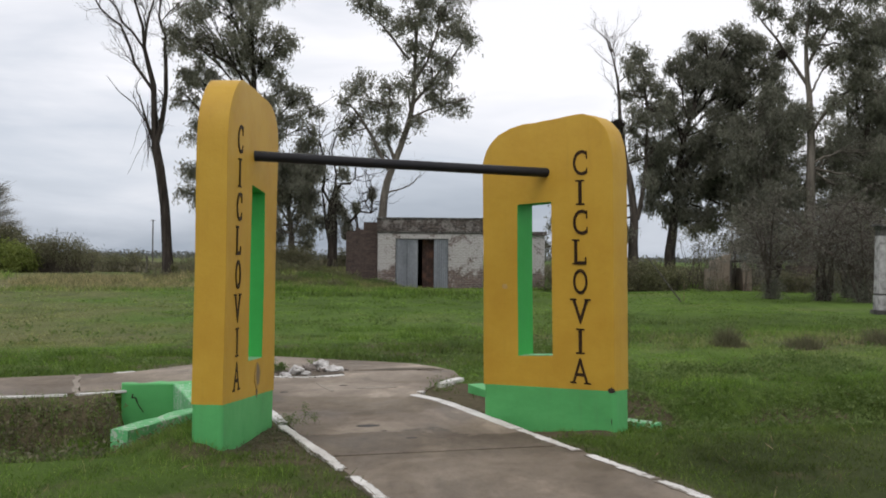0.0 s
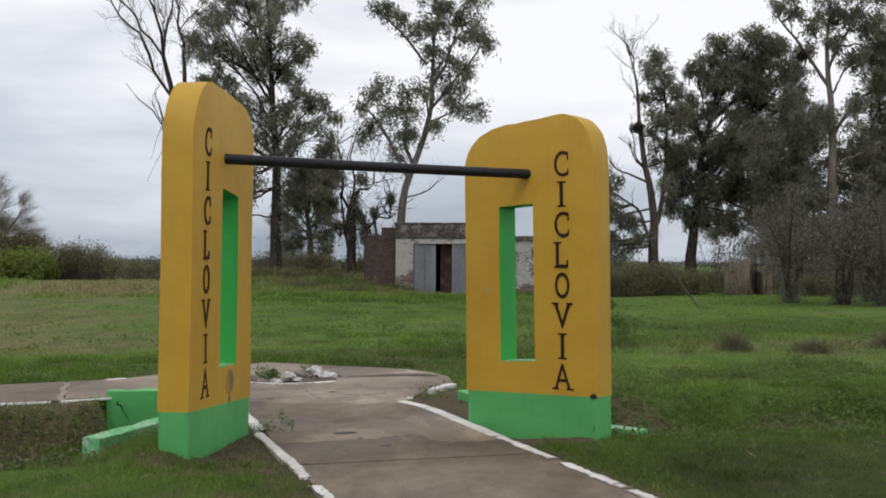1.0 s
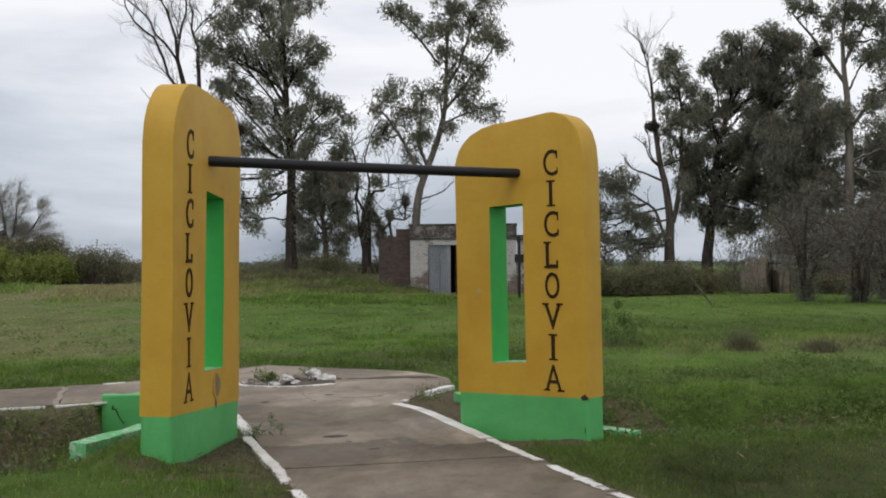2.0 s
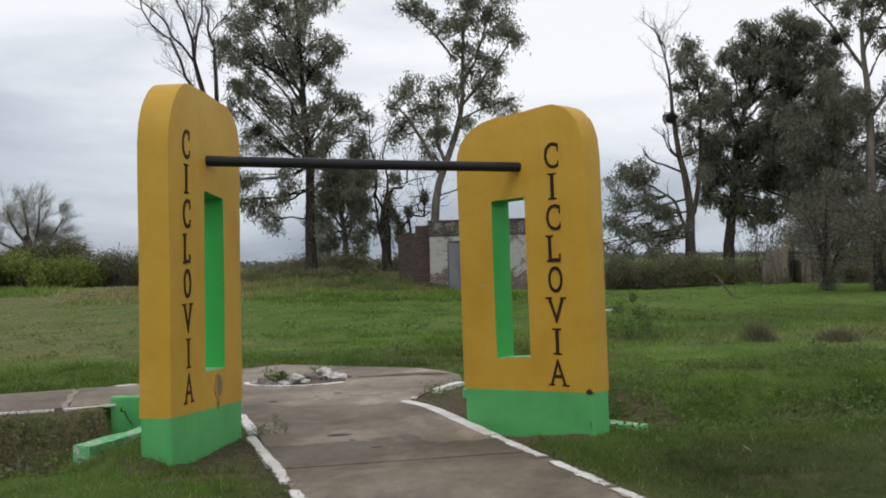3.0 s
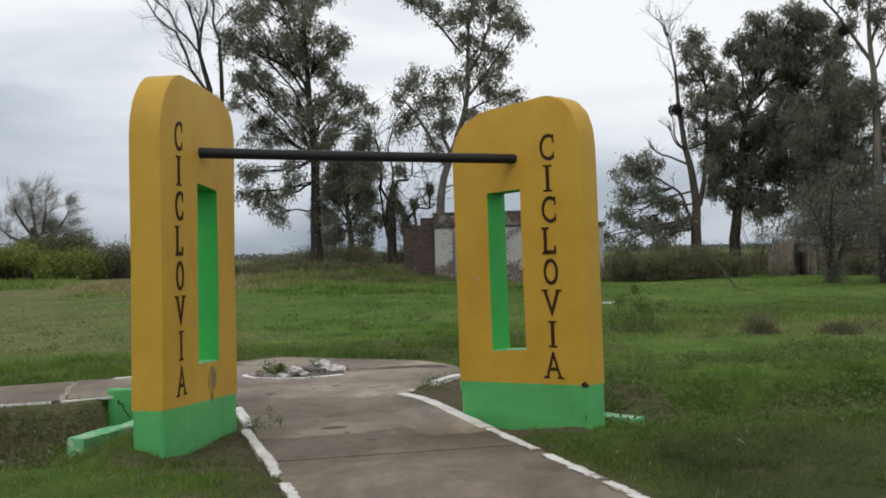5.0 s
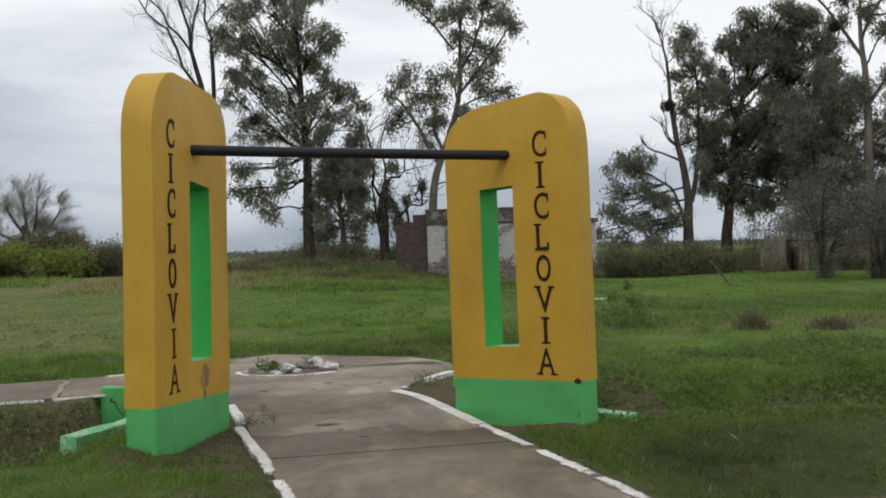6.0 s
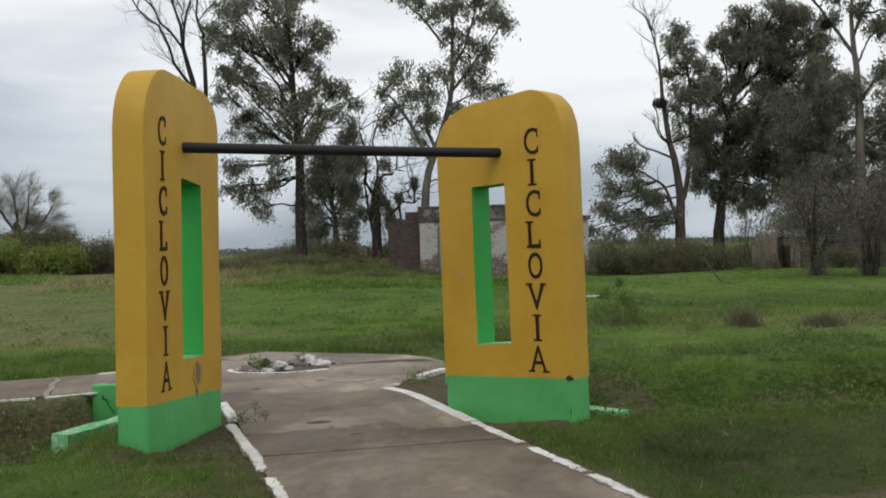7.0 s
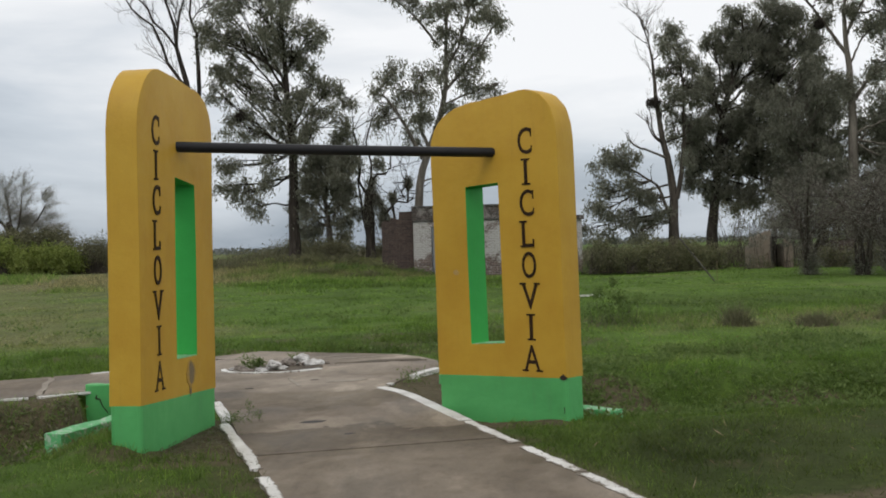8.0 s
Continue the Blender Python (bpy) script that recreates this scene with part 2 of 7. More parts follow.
def ground_material():
    m, t, b = material("grassy_soil", 0.95, 0.1)
    tuft = noise_tex(t, 1.1, 6.0, 0.7)
    fine = noise_tex(t, 14.0, 5.0, 0.7)
    c = mix_rgb(t, 1.0, field_colour(t), (0.86, 0.86, 0.86), "MULTIPLY")
    f = ramp_of(t, fine, [(0.25, (0.62, 0.60, 0.55)), (0.75, (1.3, 1.3, 1.25))])
    c = mix_rgb(t, 1.0, c, f, "MULTIPLY")
    soil = ramp_of(t, fine, [(0.3, (0.048, 0.040, 0.023)), (0.7, (0.120, 0.101, 0.060))])
    at = t.nodes.new("ShaderNodeAttribute")
    at.attribute_name = "soil"
    edge = node(t, "ShaderNodeMath")
    edge.operation = "MULTIPLY_ADD"
    edge.inputs[1].default_value = 0.9
    t.links.new(tuft, edge.inputs[0])
    t.links.new(at.outputs["Fac"], edge.inputs[2])
    mask = ramp_of(t, edge.outputs[0], [(0.72, (0, 0, 0)), (0.98, (1, 1, 1))])
    c = mix_rgb(t, mask, c, soil)
    t.links.new(c, b.inputs["Base Color"])
    bump(t, b, fine, 0.6, 0.03)
    return m


def near_value(t, value, lo, hi):
    n = node(t, "ShaderNodeMapRange")
    n.inputs["From Min"].default_value, n.inputs["From Max"].default_value = lo, hi
    t.links.new(value, n.inputs["Value"])
    return n.outputs["Result"]


def maths(t, op, a, b=0.0, c=0.0):
    """One Math node on sockets or numbers."""
    n = t.nodes.new("ShaderNodeMath")
    n.operation = op
    for sock, val in zip(n.inputs, (a, b, c)):
        if isinstance(val, (int, float)):
            sock.default_value = val
        else:
            t.links.new(val, sock)
    return n.outputs[0]


def worn_paint(name):
    """White road paint that has chipped off the concrete in places."""
    m, t, b = material(name, 0.75, 0.3)
    chips = noise_tex(t, 26.0, 7.0, 0.75)
    broad = noise_tex(t, 2.2, 4.0, 0.6)
    fine = noise_tex(t, 70.0, 4.0, 0.6)
    s = node(t, "ShaderNodeMath")
    s.operation = "MULTIPLY_ADD"
    s.inputs[1].default_value = 0.45
    t.links.new(broad, s.inputs[0])
    t.links.new(chips, s.inputs[2])
    at = t.nodes.new("ShaderNodeAttribute")
    at.attribute_name = "wear"
    worn = node(t, "ShaderNodeMath")
    worn.operation = "MULTIPLY_ADD"
    worn.inputs[1].default_value = -0.25
    t.links.new(at.outputs["Fac"], worn.inputs[0])
    t.links.new(maths(t, "ADD", s.outputs[0], 0.07), worn.inputs[2])
    s = worn
    white = ramp_of(t, broad, [(0.3, (0.46, 0.445, 0.41)), (0.6, (0.64, 0.63, 0.60))])
    bare = ramp_of(t, fine, [(0.3, (0.11, 0.093, 0.072)), (0.7, (0.20, 0.172, 0.138))])
    mask = ramp_of(t, s.outputs[0], [(0.63, (0, 0, 0)), (0.665, (1, 1, 1))])
    t.links.new(mix_rgb(t, mask, bare, white), b.inputs["Base Color"])
    bump(t, b, chips, 0.4, 0.004)
    return m


def concrete_material():
    """Old concrete: mottled, with damp stains that end in wavy tide lines across the path."""
    m, t, b = material("weathered_concrete", 0.8, 0.3)
    blotch = noise_tex(t, 0.75, 7.0, 0.60, stretch3=(1.0, 0.55, 1.0), distort=0.5)
    patch = noise_tex(t, 1.5, 6.0, 0.62, stretch3=(1.0, 0.5, 1.0), distort=0.3)
    speck = noise_tex(t, 9.0, 5.0, 0.7, stretch3=(1.0, 0.6, 1.0))
    fine = noise_tex(t, 45.0, 5.0, 0.7)
    tc = t.nodes.new("ShaderNodeTexCoord")

    def axis(way):
        n = t.nodes.new("ShaderNodeVectorMath")
        n.operation = "DOT_PRODUCT"
        n.inputs[1].default_value = way
        t.links.new(tc.outputs["Object"], n.inputs[0])
        return n.outputs["Value"]

    along, across = axis((-0.335, 0.942, 0.0)), axis((0.942, 0.335, 0.0))
    wavy = maths(t, "MULTIPLY_ADD", patch, 1.9, along)
    wavy = maths(t, "MULTIPLY_ADD", across, 0.16, wavy)
    tide = ramp_of(t, near_value(t, wavy, 5.0, 17.0), [(0.0, (0.80, 0.79, 0.77)), (0.395, (0.86, 0.85, 0.83)), (0.42, (0.58, 0.565, 0.535)), (0.500, (0.52, 0.50, 0.47)), (0.506, (0.97, 0.96, 0.95)),
                                                      (0.61, (1.06, 1.05, 1.04)), (0.625, (0.76, 0.735, 0.675)), (0.725, (0.70, 0.675, 0.615)), (0.74, (1.0, 0.99, 0.98)), (0.83, (1.10, 1.10, 1.10)), (0.85, (0.86, 0.84, 0.81)), (1.0, (1.05, 1.05, 1.05))])
    c = ramp_of(t, blotch, [(0.33, (0.120, 0.096, 0.071)), (0.48, (0.198, 0.163, 0.126)), (0.63, (0.292, 0.248, 0.199))])
    c = mix_rgb(t, 1.0, c, tide, "MULTIPLY")
    c = mix_rgb(t, 1.0, c, ramp_of(t, patch, [(0.36, (0.66, 0.64, 0.60)), (0.42, (0.92, 0.91, 0.89)), (0.57, (1.03, 1.03, 1.02)), (0.64, (1.26, 1.26, 1.25))]), "MULTIPLY")
    c = mix_rgb(t, 1.0, c, ramp_of(t, speck, [(0.22, (0.72, 0.70, 0.68)), (0.5, (1.0, 1.0, 1.0)), (0.8, (1.18, 1.18, 1.18))]), "MULTIPLY")
    c = mix_rgb(t, 1.0, c, ramp_of(t, fine, [(0.2, (0.75, 0.75, 0.75)), (0.8, (1.2, 1.2, 1.2))]), "MULTIPLY")
    t.links.new(c, b.inputs["Base Color"])
    t.links.new(ramp_of(t, patch, [(0.36, (0.62, 0.62, 0.62)), (0.55, (0.85, 0.85, 0.85))]), b.inputs["Roughness"])
    bump(t, b, fine, 0.35, 0.006)
    return m


def brick_material(name, c1, c2, mortar, wash, wash_at, foot_loss=0.0, joint=0.62):
    """Old brickwork with whitewash or grime that has come off in patches."""
    m, t, b = material(name, 0.9, 0.15)
    tc = t.nodes.new("ShaderNodeTexCoord")
    mp = t.nodes.new("ShaderNodeMapping")
    mp.inputs["Rotation"].default_value = (radians(90), 0, 0)
    br = node(t, "ShaderNodeTexBrick", Scale=1.0, Color1=(*c1, 1), Color2=(*c2, 1), Mortar=(*mortar, 1))
    br.inputs["Brick Width"].default_value = 0.30
    br.inputs["Row Height"].default_value = 0.095
    br.inputs["Mortar Size"].default_value = 0.014
    t.links.new(tc.outputs["Object"], mp.inputs["Vector"])
    t.links.new(mp.outputs["Vector"], br.inputs["Vector"])
    patch = noise_tex(t, 1.1, 8.0, 0.68, distort=0.3)
    spots = noise_tex(t, 9.0, 5.0, 0.7)
    tone = ramp_of(t, spots, [(0.25, (0.6, 0.6, 0.6)), (0.75, (1.25, 1.25, 1.25))])
    c = mix_rgb(t, 1.0, br.outputs["Color"], tone, "MULTIPLY")
    s = node(t, "ShaderNodeMath")
    s.operation = "MULTIPLY_ADD"
    s.inputs[1].default_value = 0.55
    t.links.new(spots, s.inputs[0])
    t.links.new(patch, s.inputs[2])
    up = t.nodes.new("ShaderNodeSeparateXYZ")
    t.links.new(tc.outputs["Object"], up.inputs[0])
    foot = node(t, "ShaderNodeMapRange")
    foot.inputs["From Min"].default_value, foot.inputs["From Max"].default_value = 0.0, 1.2
    foot.inputs["To Min"].default_value, foot.inputs["To Max"].default_value = -foot_loss, 0.0
    t.links.new(up.outputs["Z"], foot.inputs["Value"])
    s2 = node(t, "ShaderNodeMath")
    t.links.new(s.outputs[0], s2.inputs[0])
    t.links.new(foot.outputs["Result"], s2.inputs[1])
    mask = ramp_of(t, s2.outputs[0], [(wash_at, (0, 0, 0)), (wash_at + 0.09, (1, 1, 1))])
    wcol = ramp_of(t, spots, [(0.25, tuple(0.72 * x for x in wash)), (0.7, wash)])
    wcol = mix_rgb(t, 1.0, wcol, ramp_of(t, br.outputs["Fac"], [(0.0, (1.0, 1.0, 1.0)), (1.0, (joint, joint, joint))]), "MULTIPLY")
    c = mix_rgb(t, mask, c, wcol)
    t.links.new(c, b.inputs["Base Color"])
    bump(t, b, br.outputs["Fac"], -0.6 if joint < 0.8 else -0.15, 0.012)
    return m


M_GROUND = ground_material()
M_CONCRETE = concrete_material()
M_EDGING = worn_paint("chipped_white_paint")
M_ASPHALT = two_scale("asphalt", (0.055, 0.053, 0.052), (0.040, 0.039, 0.038), (0.075, 0.072, 0.070), 0.7, 90, 0.85, 0.5, 0.008)
M_WASHED = brick_material("whitewashed_brick", (0.085, 0.058, 0.048), (0.15, 0.100, 0.082), (0.24, 0.22, 0.205), (0.49, 0.472, 0.450), 0.665, 0.20)
M_PARAPET = brick_material("dark_weathered_brick", (0.040, 0.033, 0.030), (0.095, 0.074, 0.064), (0.12, 0.108, 0.10), (0.24, 0.22, 0.205), 0.77)
M_REDBRICK = brick_material("red_brown_brick", (0.062, 0.044, 0.038), (0.095, 0.066, 0.056), (0.09, 0.076, 0.068), (0.045, 0.04, 0.035), 0.88)
M_RUIN = brick_material("crumbling_plaster", (0.13, 0.088, 0.066), (0.17, 0.115, 0.086), (0.18, 0.145, 0.115), (0.31, 0.255, 0.20), 0.50, 0.25, 0.93)
M_POST = two_scale("flaking_whitewash", (0.36, 0.35, 0.345), (0.09, 0.083, 0.078), (0.52, 0.51, 0.50), 3.6, 16, 0.9, 0.6, 0.02)
M_POSTDARK = two_scale("mossy_dark_plaster", (0.075, 0.072, 0.066), (0.035, 0.033, 0.030), (0.22, 0.21, 0.20), 4.0, 18, 0.95, 0.6, 0.02)


# ---- builders ----
def finish(name, me, mat, parent=None, label=""):
    mats = mat if isinstance(mat, (list, tuple)) else [mat]
    for mm in mats:
        me.materials.append(mm)
    ob = new(name, me)
    if parent is not None:
        ob.parent = parent
    if label:
        ob["label"] = label
    return ob


def part(name, bm, mat, parent=None, label="", smooth=False):
    """Links a bmesh as one mesh object, under a thing or a part."""
    bmesh.ops.recalc_face_normals(bm, faces=bm.faces)
    me = bpy.data.meshes.new(name)
    bm.to_mesh(me)
    bm.free()
    if smooth:
        me.polygons.foreach_set("use_smooth", [True] * len(me.polygons))
    return finish(name, me, mat, parent, label)


def mesh_np(name, verts, faces, mat, parent=None, label="", smooth=False):
    """A mesh from arrays of vertices and of faces that all have the same number of corners."""
    verts, faces = np.asarray(verts, np.float32), np.asarray(faces, np.int32)
    me = bpy.data.meshes.new(name)
    n, k = faces.shape
    me.vertices.add(len(verts))
    me.vertices.foreach_set("co", verts.ravel())
    me.loops.add(n * k)
    me.loops.foreach_set("vertex_index", faces.ravel())
    me.polygons.add(n)
    me.polygons.foreach_set("loop_start", np.arange(0, n * k, k, dtype=np.int32))
    me.polygons.foreach_set("loop_total", np.full(n, k, dtype=np.int32))
    if smooth:
        me.polygons.foreach_set("use_smooth", np.ones(n, dtype=bool))
    me.update(calc_edges=True)
    me.validate()
    return finish(name, me, mat, parent, label)


def thing(name, m, label, category, group="", kind=""):
    ob = new(name)
    ob.matrix_world = m
    return tagged(ob, label, category, group, kind)


def box(bm, x0, x1, y0, y1, z0, z1, bevel=0.0, mi=0):
    r = bmesh.ops.create_cube(bm, size=1.0)
    vs = r["verts"]
    for v in vs:
        v.co = Vector(((x0 + x1) / 2 + v.co.x * (x1 - x0), (y0 + y1) / 2 + v.co.y * (y1 - y0), (z0 + z1) / 2 + v.co.z * (z1 - z0)))
    fs = {f for v in vs for f in v.link_faces}
    for f in fs:
        f.material_index = mi
    if bevel:
        es = list({e for v in vs for e in v.link_edges})
        bmesh.ops.bevel(bm, geom=es, offset=bevel, segments=2, affect="EDGES", profile=0.6)
    return bm


def tubes(paths, sides=6):
    """Vertices and quads of tapered tubes along paths of (point, radius)."""
    V, Fc, base = [], [], 0
    ang = np.arange(sides) * 2 * np.pi / sides
    ring = np.stack([np.cos(ang), np.sin(ang)], 1)
    for pts, rad in paths:
        pts, rad = np.asarray(pts, float), np.asarray(rad, float)
        d = np.gradient(pts, axis=0)
        d /= np.linalg.norm(d, axis=1)[:, None] + 1e-9
        ref = np.where(np.abs(d[:, 2:3]) > 0.9, np.array([[1.0, 0, 0]]), np.array([[0, 0, 1.0]]))
        a = np.cross(d, ref)
        a /= np.linalg.norm(a, axis=1)[:, None] + 1e-9
        b = np.cross(d, a)
        vv = pts[:, None] + rad[:, None, None] * (ring[None, :, :1] * a[:, None] + ring[None, :, 1:] * b[:, None])
        V.append(vv.reshape(-1, 3))
        n = len(pts)
        i, j = np.meshgrid(np.arange(n - 1), np.arange(sides), indexing="ij")
        k = (j + 1) % sides
        Fc.append(base + np.stack([i * sides + j, i * sides + k, (i + 1) * sides + k, (i + 1) * sides + j], -1).reshape(-1, 4))
        base += n * sides
    return np.concatenate(V), np.concatenate(Fc)


def leaf_quads(rng, centres, length, width, droop=0.6, spread=1.0):
    """Diamond leaves, one a centre, hanging more or less."""
    n = len(centres)
    d = rng.normal(size=(n, 3)) * spread
    d[:, 2] -= droop * 1.6
    d /= np.linalg.norm(d, axis=1)[:, None]
    s = np.cross(d, rng.normal(size=(n, 3)))
    s /= np.linalg.norm(s, axis=1)[:, None] + 1e-9
    ln = length * rng.uniform(0.6, 1.35, n)[:, None]
    wd = width * rng.uniform(0.6, 1.35, n)[:, None]
    v = np.stack([centres, centres + d * ln * 0.45 + s * wd * 0.5, centres + d * ln, centres + d * ln * 0.45 - s * wd * 0.5], 1)
    return v.reshape(-1, 3), np.arange(4 * n).reshape(n, 4)


def leaf_tris(rng, centres, length, width, droop=0.6):
    """Narrow three-cornered leaves for far crowns, one a centre."""
    n = len(centres)
    d = rng.normal(size=(n, 3))
    d[:, 2] -= droop * 1.6
    d /= np.linalg.norm(d, axis=1)[:, None]
    s = np.cross(d, rng.normal(size=(n, 3)))
    s /= np.linalg.norm(s, axis=1)[:, None] + 1e-9
    ln = length * rng.uniform(0.6, 1.35, n)[:, None]
    wd = width * rng.uniform(0.6, 1.35, n)[:, None]
    v = np.stack([centres + s * wd * 0.5, centres - s * wd * 0.5, centres + d * ln], 1)
    return v.reshape(-1, 3), np.arange(3 * n).reshape(n, 3)


def bezier(a, b, c, n):
    t = np.linspace(0, 1, n)[:, None]
    return (1 - t) ** 2 * a + 2 * t * (1 - t) * b + t * t * c


# The cycle path runs along PA, the road and the ditch along PQ.
PA = np.array([-0.335, 0.942])
PQ = np.array([0.942, 0.335])


def uv(x, y):
    return x * PA[0] + y * PA[1], x * PQ[0] + y * PQ[1]


def xy(u, v):
    return u * PA[0] + v * PQ[0], u * PA[1] + v * PQ[1]


def smooth01(x):
    x = np.clip(x, 0, 1)
    return x * x * (3 - 2 * x)


LATTICE = np.random.default_rng(9).uniform(-1, 1, (256, 256))


def value_noise(x, y):
    i, j = np.floor(x).astype(int), np.floor(y).astype(int)
    a, b = smooth01(x - i), smooth01(y - j)
    g = lambda p, q: LATTICE[p % 256, q % 256]
    return (g(i, j) * (1 - a) + g(i + 1, j) * a) * (1 - b) + (g(i, j + 1) * (1 - a) + g(i + 1, j + 1) * a) * b


def lumps(x, y):
    """A smooth uneven field of about -1 to 1, with four octaves."""
    x, y = np.asarray(x, float), np.asarray(y, float)
    c, s = 0.8, 0.6
    return sum(value_noise((x * c + y * s) * 1.1 * 2.1 ** k + 17 * k, (y * c - x * s) * 1.1 * 2.1 ** k + 31 * k) * 0.6 ** k for k in range(4)) / 1.5


def ditch_depth(u, v):
    mid = 11.95 - 0.17 * np.clip(v, -6, 9)
    in_wings = smooth01((v - 0.42) / 0.14)
    near_l = smooth01((u - 8.9) / 2.4) * smooth01((1.25 - v - 0.33 * (11.3 - u).clip(0, 3)) / 0.7 + smooth01((u - 11.0) / 0.4))
    far_l = 1 - smooth01((u - (12.1 + 1.30 * in_wings)) / (1.0 - 0.85 * in_wings))
    left = smooth01((1.42 - v) / 0.12) * 0.62 * near_l * far_l
    right = smooth01((v - 4.62) / 0.14) * 0.36 * (1 - smooth01((np.abs(u - mid) - 0.2) / 1.75))
    return left + right


# outline of the concrete path with its junction and branch
def path_outline():
    near_r = [(6.0, 3.955), (8.0, 3.905), (9.0, 3.88), (10.0, 3.84), (11.3, 3.83), (12.3, 3.72), (12.6, 3.85), (13.6, 4.45), (13.95, 4.78)]
    top = [(14.8, 4.98), (15.4, 4.92), (15.95, 4.72), (16.3, 4.40), (16.7, 3.92), (17.15, 3.45), (17.6, 2.95), (17.1, 2.25), (16.4, 1.55), (15.6, 0.75), (15.25, -0.80), (15.2, -3.0), (15.2, -12.0), (15.2, -40.0)]
    back = [(13.15, -40.0), (13.15, -12.0), (13.2, -3.0), (13.3, -0.45), (13.6, 0.60), (13.55, 1.45), (12.6, 1.86), (11.0, 1.90), (9.0, 1.86), (8.0, 1.86), (6.0, 1.84)]
    return [(5.62, 3.96)] + near_r + top + back + [(5.62, 1.84)]


OUTLINE = path_outline()


def inside(u, v, loop=OUTLINE):
    hit = np.zeros(np.shape(u), bool)
    for (u0, v0), (u1, v1) in zip(loop, loop[1:] + loop[:1]):
        if v0 == v1:
            continue
        hit ^= ((v0 > v) != (v1 > v)) & (u < (u1 - u0) * (v - v0) / (v1 - v0) + u0)
    return hit


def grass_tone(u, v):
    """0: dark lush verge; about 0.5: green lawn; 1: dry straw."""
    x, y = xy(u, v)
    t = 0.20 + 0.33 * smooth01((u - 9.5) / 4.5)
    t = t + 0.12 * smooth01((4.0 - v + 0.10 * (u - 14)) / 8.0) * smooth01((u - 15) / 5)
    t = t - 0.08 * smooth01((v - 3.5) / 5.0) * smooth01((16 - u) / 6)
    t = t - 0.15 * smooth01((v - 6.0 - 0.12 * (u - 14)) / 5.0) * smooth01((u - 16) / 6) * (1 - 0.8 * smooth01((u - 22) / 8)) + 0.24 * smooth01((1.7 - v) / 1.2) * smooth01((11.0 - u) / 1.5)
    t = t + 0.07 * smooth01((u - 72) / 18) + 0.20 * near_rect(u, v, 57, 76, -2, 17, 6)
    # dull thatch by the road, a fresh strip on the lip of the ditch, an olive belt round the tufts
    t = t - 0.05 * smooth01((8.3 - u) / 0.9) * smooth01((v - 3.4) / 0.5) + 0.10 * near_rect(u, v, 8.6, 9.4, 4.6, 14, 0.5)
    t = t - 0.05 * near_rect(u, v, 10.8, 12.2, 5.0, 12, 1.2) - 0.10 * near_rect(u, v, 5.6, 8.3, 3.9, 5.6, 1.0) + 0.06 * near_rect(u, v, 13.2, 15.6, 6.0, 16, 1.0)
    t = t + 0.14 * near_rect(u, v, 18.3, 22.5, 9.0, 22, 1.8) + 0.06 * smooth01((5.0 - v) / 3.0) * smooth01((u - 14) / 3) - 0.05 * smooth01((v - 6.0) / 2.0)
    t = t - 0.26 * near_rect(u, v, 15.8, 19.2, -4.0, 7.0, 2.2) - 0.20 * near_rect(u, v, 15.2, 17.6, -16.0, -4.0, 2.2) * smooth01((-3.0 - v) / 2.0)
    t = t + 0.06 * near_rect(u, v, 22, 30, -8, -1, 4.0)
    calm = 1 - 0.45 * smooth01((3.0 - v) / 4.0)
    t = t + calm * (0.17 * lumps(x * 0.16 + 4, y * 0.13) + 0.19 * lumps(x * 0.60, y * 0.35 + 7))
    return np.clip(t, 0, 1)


def near_rect(u, v, u0, u1, v0, v1, reach):
    du = np.maximum(np.maximum(u0 - u, u - u1), 0)
    dv = np.maximum(np.maximum(v0 - v, v - v1), 0)
    return 1 - smooth01(np.hypot(du, dv) / reach)


def paint(ob, name, values):
    ob.data.attributes.new(name, "FLOAT", "POINT").data.foreach_set("value", np.asarray(values, np.float32).ravel())


def ground_height(x, y):
    u, v = uv(x, y)
    far = smooth01((np.hypot(x, y) - 60) / 60)
    h = -0.014 + 0.022 * lumps(x, y) * (1 - far) - ditch_depth(u, v)
    h = h + 0.05 * lumps(x * 3.1, y * 2.7) * smooth01(ditch_depth(u, v) * 3)
    h = np.where(inside(u, v), np.minimum(h, -0.014), h)
    h = h - 0.09 * near_rect(u, v, 9.7, 10.5, 3.98, 4.7, 0.22) + 0.11 * near_rect(u, v, 9.05, 9.4, 0.72, 0.95, 0.28)
    h = h - 0.17 * near_rect(x, y, -4.5, 5.0, 57.0, 70.0, 7.0) + 0.80 * near_rect(x, y, -30.0, -8.0, 68.0, 84.0, 12.0) * (1 - smooth01((x + 7.5) / 3.0)) * smooth01((x + 18.5) / 4.5)
    core = inside(u - 0.16, v) & inside(u + 0.16, v) & inside(u, v - 0.16) & inside(u, v + 0.16)
    h = np.where(core, -0.10, h)
    return np.where(u < 5.66, -0.06, h)


# ---- ground, road, path ----
def spaced(lo, hi, step, far, grow=1.22):
    c = list(np.arange(lo, hi + step / 2, step))
    s, x = step, hi
    while x < far:
        s *= grow
        x += s
        c.append(x)
    s, x = step, lo
    while x > -far:
        s *= grow
        x -= s
        c.insert(0, x)
    return np.array(c)


